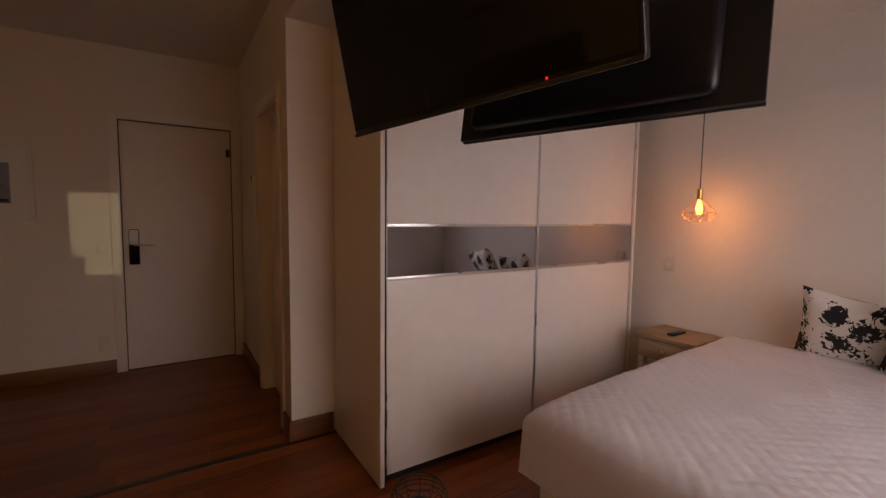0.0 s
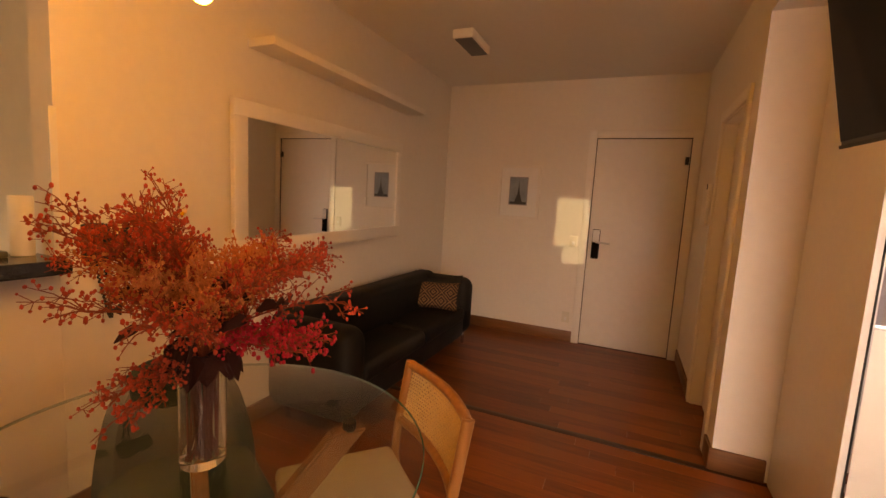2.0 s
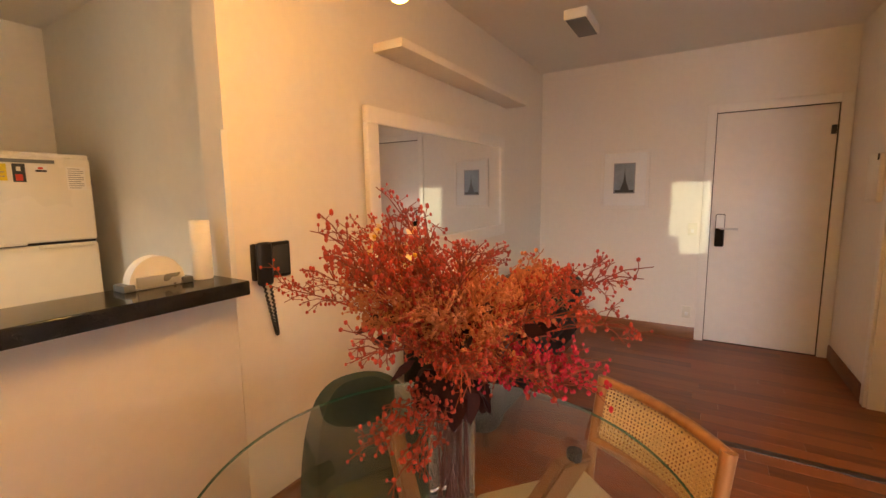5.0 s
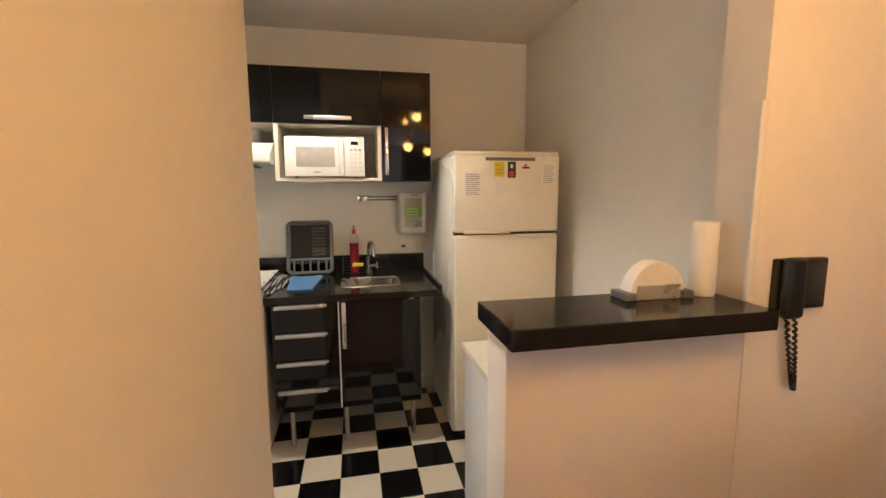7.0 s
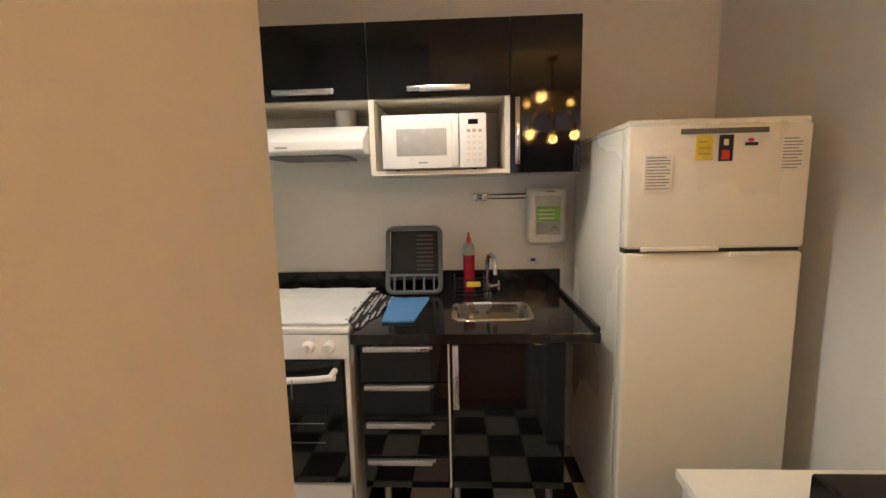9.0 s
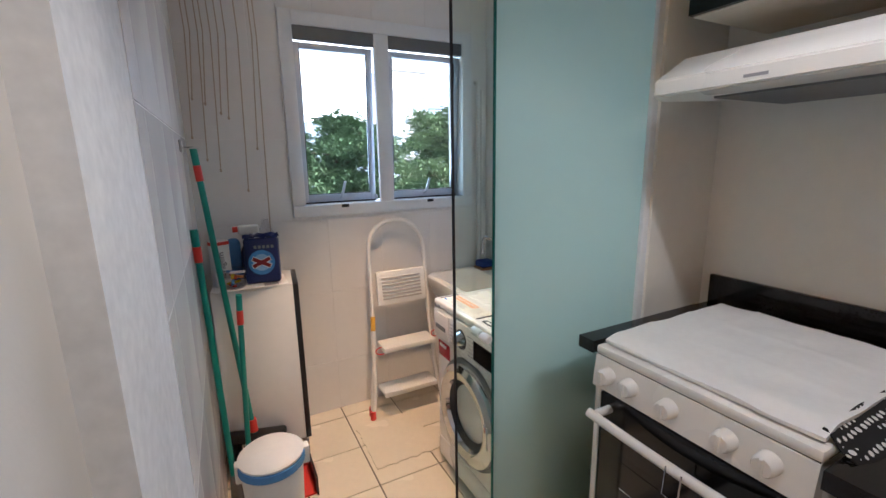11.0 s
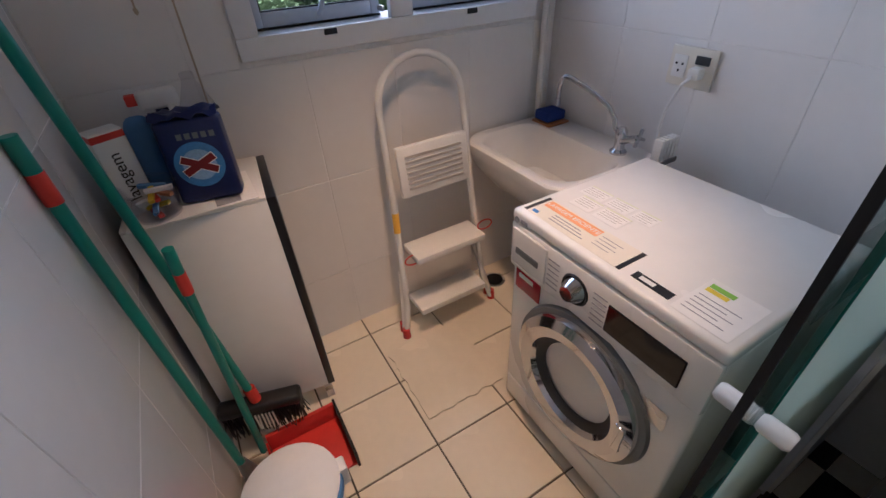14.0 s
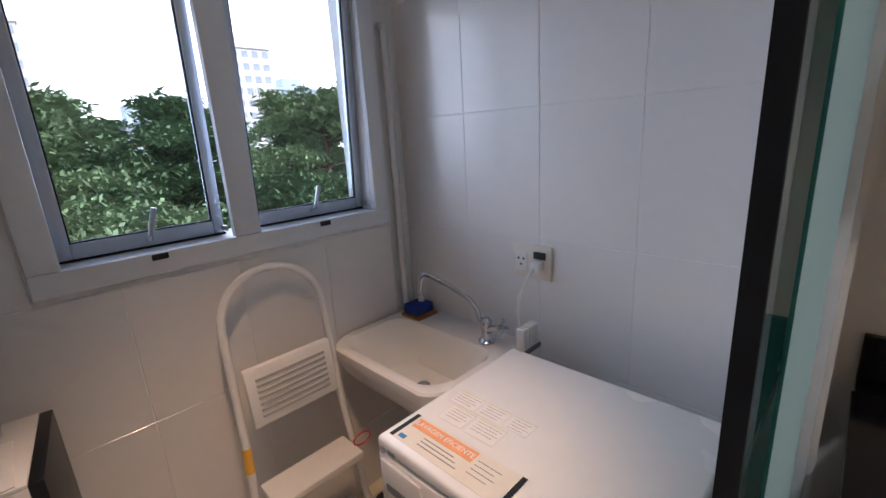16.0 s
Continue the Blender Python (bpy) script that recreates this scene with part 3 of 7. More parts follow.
# unseen slab added for the mask posts to stand on
struct("floor_balcony", box(1.4, 4.9, -7.2, -5.5, -0.25, -0.12), "ground", "unseen grey slab added outside the window to carry the light mask")

# ceiling lamp of the hall
bm = box(0.64, 0.80, -1.52, -1.12, 2.60, 2.665, 0.004)
t = thing("ceiling_light", "square white ceiling light fitting, unlit", "ceiling light", (0.72, -1.32, 2.60))
part("housing", bm, "trim", t)
part("bracket", box(0.68, 0.76, -1.46, -1.18, 2.665, 2.68), "trim", t)
part("diffuser", box(0.652, 0.788, -1.508, -1.132, 2.596, 2.600), "grey", t, "grey lamp underside")

# wall shelf above the mirror
solo("wall_shelf", box(0.0, 0.19, -2.80, -1.0, 2.16, 2.205, 0.003), "wall", "long off-white painted shelf fixed above the mirror", "shelf")

# mirror
t = thing("wall_mirror_framed", "large wall mirror in a wide off-white frame", "mirror", (0.0, -2.0, 1.04))
part("glass", box(0.004, 0.02, -2.84, -1.19, 1.13, 1.79), "mirror", t, "clear mirror glass")
for a, b, c, e in ((-2.93, -1.10, 1.79, 1.875), (-2.93, -1.10, 1.04, 1.13), (-2.93, -2.84, 1.13, 1.79), (-1.19, -1.10, 1.13, 1.79)):
    part("frame_rail", box(0.0, 0.035, a, b, c, e, 0.006), "trim", t)
t.matrix_world = pose(0.016, -2.0, 1.045, 0.8, 0, 0.9)

# framed picture
t = thing("framed_picture", "framed photograph of an iron tower with a pale mount", "picture", (0.86, -0.0, 1.25))
for a, b, c, e in ((0.635, 1.085, 1.795, 1.825), (0.635, 1.085, 1.25, 1.28), (0.635, 0.665, 1.28, 1.795), (1.055, 1.085, 1.28, 1.795)):
    part("frame_rail", box(a, b, -0.024, 0.0, c, e, 0.003), "trim", t)
part("mount", box(0.665, 1.055, -0.010, 0.0, 1.28, 1.795), "paper", t)
part("photo", box(0.765, 0.945, -0.0125, -0.010, 1.41, 1.69), "photo", t, "cloudy blue-grey photograph")
bm = bmesh.new()
tower = [(0.0, 0.24), (0.005, 0.16), (0.012, 0.10), (0.028, 0.05), (0.045, 0.0)]
left = [bm.verts.new((0.86 - a, -0.0145, 1.425 + h)) for a, h in tower]
right = [bm.verts.new((0.86 + a, -0.0145, 1.425 + h)) for a, h in tower[1:]]
for k in range(len(right)):
    a, b = left[k], left[k + 1]
    c, e = right[k], right[k - 1] if k else None
    bm.faces.new((a, b, c) if e is None else (a, b, c, e))
part("tower_print", bm, "photodark", t, "dark tower silhouette")
part("ground_print", box(0.765, 0.945, -0.0135, -0.0125, 1.41, 1.435), "photodark", t)
part("mount_line", box(0.755, 0.955, -0.0105, -0.010, 1.40, 1.70), "ink", t)

# small wall fittings
def plate(name, label, x, y, z, wall, w=0.075, h=0.115, holes=1):
    if wall == "y-":
        t = thing(name, label, "switch", (x, y, z - h / 2))
        part("plate", box(x - w / 2, x + w / 2, y - 0.009, y, z - h / 2, z + h / 2, 0.003), "cream", t)
        for k in range(holes):
            part("rocker", box(x - 0.013, x + 0.013, y - 0.013, y - 0.009, z - 0.022 + 0.03 * k - 0.01, z + 0.012 + 0.03 * k - 0.01, 0.002), "plastic", t)
    else:
        s = 1 if wall == "x+" else -1
        t = thing(name, label, "switch", (x, y, z - h / 2))
        part("plate", box(min(x, x + s * 0.009), max(x, x + s * 0.009), y - w / 2, y + w / 2, z - h / 2, z + h / 2, 0.003), "cream", t)
        for k in range(holes):
            a, b = x + s * 0.009, x + s * 0.013
            part("rocker", box(min(a, b), max(a, b), y - 0.013, y + 0.013, z - 0.022 + 0.03 * k - 0.01, z + 0.012 + 0.03 * k - 0.01, 0.002), "plastic", t)
    return t


plate("light_switch", "cream light switch beside the entrance door", 1.47, 0.0, 1.06, "y-")
plate("wall_socket", "cream wall socket near the floor", 1.46, 0.0, 0.26, "y-")
plate("light_switch", "cream light switch on the wall beside the bed", 4.952, -2.73, 1.03, "x-")
t = thing("electric_panel", "slim off-white electric panel on the hall wall", "panel", (2.52, -0.70, 1.33))
part("cover", box(2.49, 2.52, -0.83, -0.60, 1.33, 1.64, 0.004), "trim", t)
part("latch", box(2.484, 2.49, -0.815, -0.80, 1.60, 1.64, 0.002), "darkgrey", t)

# ---------- chandelier over the table ----------
t = thing("chandelier", "brass ceiling lamp with many small lit globe bulbs", "chandelier", (CHX, CHY, 2.25))
part("canopy", lathe(bmesh.new(), [(0.0, CZ - 0.001), (0.06, CZ - 0.001), (0.055, CZ - 0.03), (0.0, CZ - 0.03)], (CHX, CHY, 0)), "brass", t)
part("stem", rod((CHX, CHY, 2.20), (CHX, CHY, CZ - 0.03), 0.008), "brass", t)
part("hub", ball(bmesh.new(), (CHX, CHY, 2.18), 0.035, 2), "brass", t)
for a, r, z in BULBS:
    c, q = math.cos(radians(a)), math.sin(radians(a))
    e = Vector((CHX + r * c, CHY + r * q, z))
    arm = part("arm", tube(bmesh.new(), [(CHX, CHY, 2.18), (CHX + 0.6 * r * c, CHY + 0.6 * r * q, 2.20 if z < 2.1 else 2.33), (e.x, e.y, z + 0.10)], 0.005, 8), "brass", t)
    part("socket", rod((e.x, e.y, z + 0.03), (e.x, e.y, z + 0.105), 0.017), "brass", arm)
    part("bulb", ball(bmesh.new(), e, 0.030, 3), "bulb", arm, "lit globe bulb")

# ---------- sofa ----------
t = thing("sofa", "low black leather sofa with rounded arms and metal feet", "sofa", (0.36, -1.6, 0))
part("base", box(0.08, 0.60, -2.50, -0.75, 0.10, 0.30, 0.03, 3), "leather", t)
for a, b in ((-2.47, -1.63), (-1.61, -0.77)):
    part("seat_cushion", box(0.22, 0.62, a, b, 0.26, 0.39, 0.045, 4), "leather", t)
part("backrest", box(0.03, 0.26, -2.60, -0.66, 0.12, 0.70, 0.08, 5), "leather", t)
for a, b in ((-2.72, -2.49), (-0.76, -0.54)):
    part("armrest", box(0.04, 0.66 if b < -2 else 0.62, a, b, 0.10, 0.66, 0.10, 6), "leather", t)
for x in (0.14, 0.56):
    for y in (-2.60, -0.66):
        part("foot", rod((x, y, 0), (x, y, 0.115), 0.016), "chrome", t, "thin metal foot")
ob = solo("cushion", pillow(0.46, 0.27, 0.13), "kilim", "dark brown cushion with woven diamond pattern on the sofa", "cushion")
ob.matrix_world = pose(0.37, -0.98, 0.515, -20, 0, 14) @ Matrix.Translation((0, 0, -0.135))
ob = solo("back_cushion", pillow(0.5, 0.34, 0.16), "leather", "black leather loose back cushion on the sofa", "cushion")
ob.matrix_world = pose(0.33, -0.84, 0.535, -8, 0, 4) @ Matrix.Translation((0, 0, -0.17))

# ---------- dining table, chairs, flowers ----------
TX, TY, TR, TZ = 1.06, -3.87, 0.548, 0.755
t = thing("dining_table", "round glass dining table on a crossed wooden base", "table", (TX, TY, 0))
bm = lathe(bmesh.new(), [(0.0, TZ), (TR - 0.004, TZ), (TR, TZ - 0.003), (TR, TZ - 0.009), (TR - 0.004, TZ - 0.012), (0.0, TZ - 0.012)], (TX, TY, 0), 96)
p = part("glass_top", bm, "tableglass", t, "clear greenish round glass top")
p.visible_shadow = False
bm = lathe(bmesh.new(), [(TR - 0.001, TZ - 0.0015), (TR + 0.0015, TZ - 0.004), (TR + 0.0015, TZ - 0.009), (TR - 0.001, TZ - 0.0105)], (TX, TY, 0), 96)
part("glass_rim", bm, "edgeglass", t, "dark green polished glass edge")
for a in (53, 147, 238, 330):
    c, s = math.cos(radians(a)), math.sin(radians(a))
    top, low = Vector((TX + 0.37 * c, TY + 0.37 * s, 0.70)), Vector((TX - 0.30 * c, TY - 0.30 * s, 0.02))
    side = Vector((-s, c, 0)) * 0.022
    bm = bmesh.new()
    flat = Vector((c, s, 0))
    q = []
    for p0, w0 in ((top, 0.05), (low, 0.045)):
        for u in (-1, 1):
            for v in (-1, 1):
                q.append(bm.verts.new(p0 + side * u + flat * w0 * v + (Vector((0, 0, 0.022)) if p0 is top else Vector((0, 0, -0.02)))))
    for f in ((0, 1, 3, 2), (4, 6, 7, 5), (0, 4, 5, 1), (2, 3, 7, 6), (0, 2, 6, 4), (1, 5, 7, 3)):
        bm.faces.new([q[k] for k in f])
    bmesh.ops.bevel(bm, geom=list(bm.edges), offset=0.006, segments=2, affect="EDGES")
    part("leg", bm, "tablewood", t, "slanted brown wooden leg")
    part("glass_pad", rod((top.x, top.y, 0.718), (top.x, top.y, TZ - 0.012), 0.02), "rubber", t)


def cane_chair():
    """Wooden chair with a curved cane back; the back stands at y = 0, the seat lies towards -y."""
    t = thing("cane_chair", "brown wooden dining chair with cane back and beige seat", "chair", group="chairs round the table")
    W, Z0, Z1 = 0.222, 0.585, 0.79

    def back(u, z):
        return Vector((u * W, 0.035 * (1 - u * u) + (z - 0.45) * 0.16 - 0.03, z))

    for z, h in ((Z1, 0.036), (Z0, 0.03)):
        bm = bmesh.new()
        tube(bm, arc(-1, 1, 14, lambda u: back(u, z)), 0.017, 10)
        part("back_rail", bm, "chairwood", t)
    for s in (-1, 1):
        bm = tube(bmesh.new(), [back(s, Z1 + 0.012), back(s, 0.70), back(s, 0.55), Vector((s * W, -0.02, 0.45)), Vector((s * 0.215, 0.05, 0.0))], 0.019, 10, 0.014)
        part("back_leg", bm, "chairwood", t)
        bm = tube(bmesh.new(), [Vector((s * 0.22, -0.41, 0.44)), Vector((s * 0.215, -0.43, 0.0))], 0.02, 10, 0.014)
        part("front_leg", bm, "chairwood", t)
        part("side_rail", tube(bmesh.new(), [(s * 0.225, -0.41, 0.425), (s * 0.225, -0.03, 0.425)], 0.017), "chairwood", t)
    for y in (-0.41, -0.03):
        part("cross_rail", tube(bmesh.new(), [(-0.22, y, 0.425), (0.22, y, 0.425)], 0.016), "chairwood", t)
    part("seat", box(-0.235, 0.235, -0.44, -0.035, 0.43, 0.485, 0.022, 3), "beige", t, "beige upholstered seat")
    bm = bmesh.new()
    n, m = 34, 17
    for i in range(n + 1):
        u = -0.94 + 1.88 * i / n
        tube(bm, [back(u, Z0 + (Z1 - Z0) * k / 4) for k in range(5)], 0.0026, 4, caps=False)
    for j in range(m + 1):
        z = Z0 + (Z1 - Z0) * j / m
        tube(bm, arc(-0.96, 0.96, 8, lambda u: back(u, z) + Vector((0, 0.001, 0))), 0.0026, 4, caps=False)
    step = (Z1 - Z0) / 9
    for j in range(-11, 22):
        for s in (-1, 1):
            pts = []
            for k in range(10):
                z, u = Z0 + step * k, s * (-0.95 + (k + j + 1) * step / W * 1.0)
                if -0.95 <= u <= 0.95:
                    pts.append(back(u, z) + Vector((0, -0.001, 0)))
            if len(pts) > 1:
                tube(bm, pts, 0.0015, 3, caps=False)
    part("cane_panel", bm, "rattan", t, "pale woven cane panel")
    return t


c1 = cane_chair()
c1.matrix_world = pose(1.436, -3.367, 0, 0, 0, -41)


def shell_chair():
    """Upholstered tub chair; the back stands at y = 0, the seat lies towards -y."""
    t = thing("shell_chair", "dark green velvet dining chair with rounded high back", "chair", group="chairs round the table")
    bm = bmesh.new()
    n, m = 24, 12
    grids = []
    for off in (0.0, 0.05):
        g = []
        for i in range(n + 1):
            u = 2 * i / n - 1
            a = u * 1.25
            row = []
            for j in range(m + 1):
                v = j / m
                hi = 0.79 - 0.34 * abs(u) ** 3.0
                z = 0.30 + (hi - 0.30) * v
                r = 0.25 - off
                row.append(bm.verts.new((r * math.sin(a) * 1.0, -0.25 + r * math.cos(a) + 0.05 * v, z)))
            g.append(row)
        for i in range(n):
            for j in range(m):
                bm.faces.new((g[i][j], g[i + 1][j], g[i + 1][j + 1], g[i][j + 1]))
        grids.append(g)
    a, b = grids
    for i in range(n):
        for j in (0, m):
            bm.faces.new((a[i][j], a[i + 1][j], b[i + 1][j], b[i][j]))
    for j in range(m):
        for i in (0, n):
            bm.faces.new((a[i][j], a[i][j + 1], b[i][j + 1], b[i][j]))
    part("backrest", bm, "green", t)
    part("seat", box(-0.225, 0.225, -0.47, -0.03, 0.34, 0.47, 0.05, 4), "green", t)
    for sx in (-0.17, 0.17):
        for y in (-0.42, -0.08):
            part("leg", rod((sx, y, 0.345), (sx * 1.15, y + (0.02 if y > -0.2 else -0.02), 0), 0.016, 10, 0.011), "chairwood", t)
    return t


c3 = shell_chair()
c3.matrix_world = pose(0.555, -3.60, 0, 0, 0, 62)

VX, VY = 1.106, -3.91
t = thing("vase", "tall clear glass cylinder vase on the table", "vase", (VX, VY, TZ))
bm = lathe(bmesh.new(), [(0.0, TZ + 0.001), (0.047, TZ + 0.001), (0.050, TZ + 0.006), (0.051, TZ + 0.24), (0.0495, TZ + 0.2415), (0.048, TZ + 0.24), (0.046, TZ + 0.022), (0.0, TZ + 0.016)], (VX, VY, 0), 40)
part("body", bm, "vaseglass", t).visible_shadow = False
bm = bmesh.new()
rnd = random.Random(5)
for k in range(46):
    a, r, b = rnd.uniform(0, 6.28), rnd.uniform(0.0, 0.034), rnd.uniform(0, 6.28)
    tube(bm, [(VX + r * math.cos(a), VY + r * math.sin(a), TZ + 0.02), (VX + 0.033 * math.cos(b), VY + 0.033 * math.sin(b), TZ + 0.245)], 0.0022, 5)


def bouquet():
    t = thing("dried_flowers", "large bunch of dried red and orange flower branches in the vase", "flowers", (VX, VY, TZ + 0.02))
    tagged(part("stems", bm, "drystem", t, "thin dark brown stems"), kind="stuff")
    rnd = random.Random(11)
    mouth = Vector((VX, VY, TZ + 0.24))

    def bezier(p, q, r, k):
        return p * (1 - k) ** 2 + q * 2 * k * (1 - k) + r * k * k

    def spray(kind, az, el, length, droop, mat_bud, bud, dense, name, label):
        sm, bu = bmesh.new(), bmesh.new()
        d = Vector((math.cos(az) * math.cos(el), math.sin(az) * math.cos(el), math.sin(el)))
        mid = mouth + Vector((0.25 * d.x, 0.25 * d.y, 0.8 * abs(d.z) + 0.25)) * length * 0.62
        tip = mouth + d * length + Vector((0, 0, -droop))
        main = [bezier(mouth, mid, tip, k / 10) for k in range(11)]
        tube(sm, main, 0.0028, 5, 0.0014)
        for k in range(3, 11):
            for s in range(dense):
                q = main[k]
                side = Vector((rnd.uniform(-1, 1), rnd.uniform(-1, 1), rnd.uniform(-0.5, 1.0))).normalized()
                ahead = (main[k] - main[k - 1]).normalized()
                e = q + (side * 0.75 + ahead * 0.7) * rnd.uniform(0.03, 0.075)
                j = q.lerp(e, 0.55) + Vector((0, 0, 0.008))
                tube(sm, [q, j, e], 0.0014, 4, 0.0009, caps=False)
                for h in range(4):
                    f = j.lerp(e, rnd.uniform(0.1, 1.05)) + Vector([rnd.uniform(-1, 1) for _ in range(3)]) * 0.016
                    tube(sm, [j.lerp(e, 0.5), f], 0.0008, 3, caps=False)
                    ball(bu, f, bud * rnd.uniform(0.7, 1.3), 1, rnd.uniform(1.0, 1.6))
        br = tagged(part(name, bu, mat_bud, t, label), kind="stuff")
        tagged(part("twig", sm, "stem" if kind != "o" else "ochre", br), kind="stuff")

    for k in range(15):
        spray("r", 6.283 * k / 15 + rnd.uniform(-0.2, 0.2), rnd.uniform(0.50, 1.0), rnd.uniform(0.29, 0.40), rnd.uniform(0.0, 0.02), "redbud", 0.0031, 6, "red_branch", "dull red budded branch")
    for k in range(14):
        spray("o", 6.283 * k / 14 + rnd.uniform(-0.25, 0.25), rnd.uniform(0.72, 1.25), rnd.uniform(0.21, 0.31), rnd.uniform(0.0, 0.02), "ochre", 0.0032, 7, "ochre_spray", "fluffy ochre flower spray")
    for az in (4.35, 4.85):
        spray("r", az, 0.1, rnd.uniform(0.12, 0.17), 0.05, "redbud", 0.0036, 5, "hanging_branch", "drooping red budded branch")
    for az in (0.15, 0.35, 0.6):
        spray("r", az, 0.35, 0.24, 0.02, "pink", 0.0040, 7, "crimson_spray", "crimson flower spray")
    for az, el, ln in ((3.4, 0.50, 0.43), (2.9, 0.55, 0.40), (0.4, 0.50, 0.34), (1.0, 0.70, 0.34), (5.6, 0.52, 0.33)):
        spray("r", az, el, ln, 0.0, "redbud", 0.0031, 5, "red_branch", "long red budded branch")
    for k in range(7):
        spray("r", rnd.uniform(0, 6.28), rnd.uniform(1.0, 1.35), rnd.uniform(0.32, 0.40), 0.0, "redbud", 0.0031, 5, "red_branch", "upright red budded branch")
    for k in range(44):
        az, el, r = rnd.uniform(0, 6.28), rnd.uniform(0.6, 1.25), rnd.uniform(0.10, 0.23)
        c = mouth + Vector((math.cos(az) * math.cos(el), math.sin(az) * math.cos(el), math.sin(el))) * r
        d = Vector((rnd.uniform(-1, 1), rnd.uniform(-1, 1), rnd.uniform(-0.6, 0.8))).normalized()
        s = d.orthogonal().normalized()
        b2 = bmesh.new()
        ln, wd = rnd.uniform(0.05, 0.085), rnd.uniform(0.012, 0.02)
        rows = [(0, 0.1), (0.3, 1), (0.65, 0.8), (1, 0.05)]
        vs = [(b2.verts.new(c + d * ln * a + s * wd * w0 + Vector((0, 0, 0.012 * math.sin(3 * a)))), b2.verts.new(c + d * ln * a - s * wd * w0 + Vector((0, 0, 0.012 * math.sin(3 * a)))), b2.verts.new(c + d * ln * a + d.cross(s) * 0.006 * w0)) for a, w0 in rows]
        for p0, p1 in zip(vs, vs[1:]):
            for i, j in ((0, 2), (2, 1), (1, 0)):
                b2.faces.new((p0[i], p1[i], p1[j], p0[j]))
        part("leaf", b2, "darkleaf", t, "dark red dried leaf")
    for k in range(14):
        az = 6.283 * k / 14 + rnd.uniform(-0.15, 0.15)
        out, side = Vector((math.cos(az), math.sin(az), 0)), Vector((-math.sin(az), math.cos(az), 0))
        b2, n, ln, wd, low = bmesh.new(), 7, rnd.uniform(0.048, 0.068), rnd.uniform(0.022, 0.030), rnd.uniform(0.005, 0.05)
        start = mouth + out * 0.03 + Vector((0, 0, low))
        rows = []
        for i in range(n + 1):
            a = i / n
            w0 = wd * math.sin(math.pi * min(1, 0.08 + 0.92 * a)) ** 0.7
            c = start + out * ln * math.sin(1.5 * a) * 0.75 + Vector((0, 0, 0.018 * math.sin(3.1 * a) - ln * 0.85 * a * a))
            rows.append([b2.verts.new(c + side * w0 * q - out * 0.012 * q * q * h + Vector((0, 0, -0.010 * q * q)) + out * 0.0015 * h) for h in (1, -1) for q in (-1, -0.5, 0, 0.5, 1)])
        for p0, p1 in zip(rows, rows[1:]):
            for q in (0, 1, 2, 3, 5, 6, 7, 8):
                b2.faces.new((p0[q], p1[q], p1[q + 1], p0[q + 1]))
        part("drooping_leaf", b2, "darkleaf", t, "large dark red drooping leaf")
    for k in range(13):
        c = mouth + Vector((rnd.uniform(-0.17, -0.03), rnd.uniform(-0.10, 0.06), rnd.uniform(0.24, 0.34)))
        b2 = bmesh.new()
        up = Vector((rnd.uniform(-0.4, 0.5), rnd.uniform(-1, -0.2), 0.5)).normalized()
        u = up.orthogonal().normalized()
        v = up.cross(u)
        for i in range(6):
            a = 6.283 * i / 6
            o = math.cos(a) * u + math.sin(a) * v
            q = math.cos(a + 1.57) * u + math.sin(a + 1.57) * v
            p4 = [c, c + o * 0.010 + q * 0.008 + up * 0.008, c + o * 0.017 + up * 0.012, c + o * 0.010 - q * 0.008 + up * 0.008]
            f0 = [b2.verts.new(x) for x in p4]
            f1 = [b2.verts.new(x - up * 0.0015) for x in p4]
            b2.faces.new(f0)
            b2.faces.new(f1[::-1])
        flower = part("flower", b2, "petal", t, "cream white small flower")
        part("flower_eye", ball(bmesh.new(), c + up * 0.006, 0.006, 1), "gold", flower)


bouquet()

# ---------- bed corner ----------
t = thing("wardrobe", "white sliding wardrobe with a smoked mirror band", "wardrobe", (3.79, -2.22, 0))
part("side_panel", box(2.782, 2.806, -2.57, -1.905, 0, LZ - 0.005, 0.002), "trim", t)
part("side_panel", box(4.78, 4.80, -2.55, -1.905, 0, LZ - 0.005, 0.002), "trim", t)
part("edge_seal", box(2.806, 2.812, -2.572, -2.52, 0.02, LZ - 0.01), "rubber", t, "black brush seal")
part("back_panel", box(2.806, 4.78, -1.925, -1.91, 0.02, LZ - 0.01), "trim", t)
part("top_rail", box(2.806, 4.78, -2.565, -1.93, LZ - 0.06, LZ - 0.006), "alu", t)
part("plinth", box(2.806, 4.78, -2.53, -1.93, 0.0, 0.045), "rubber", t)
for a, b, y in ((2.813, 3.812, -2.557), (3.806, 4.776, -2.535)):
    dr = part("sliding_door", box(a, b, y, y + 0.018, 0.05, 1.030, 0.001), "door", t, "cream white lower door panel")
    part("upper_panel", box(a, b, y, y + 0.018, 1.305, LZ - 0.06, 0.001), "door", dr)
    part("mirror_band", box(a + 0.006, b - 0.006, y + 0.003, y + 0.016, 1.046, 1.290), "darkmirror", dr, "smoked grey mirror band")
    for z0, z1 in ((1.030, 1.046), (1.290, 1.305)):
        part("band_trim", box(a, b, y - 0.004, y + 0.018, z0, z1, 0.001), "alu", dr)
    for xx in (a, b):
        part("edge_profile", box(xx - 0.006, xx + 0.008, y - 0.007, y + 0.020, 0.05, LZ - 0.06, 0.001), "alu", dr)

t = thing("bed", "double bed under a white quilted cover", "bed", (4.0, -4.05, 0))


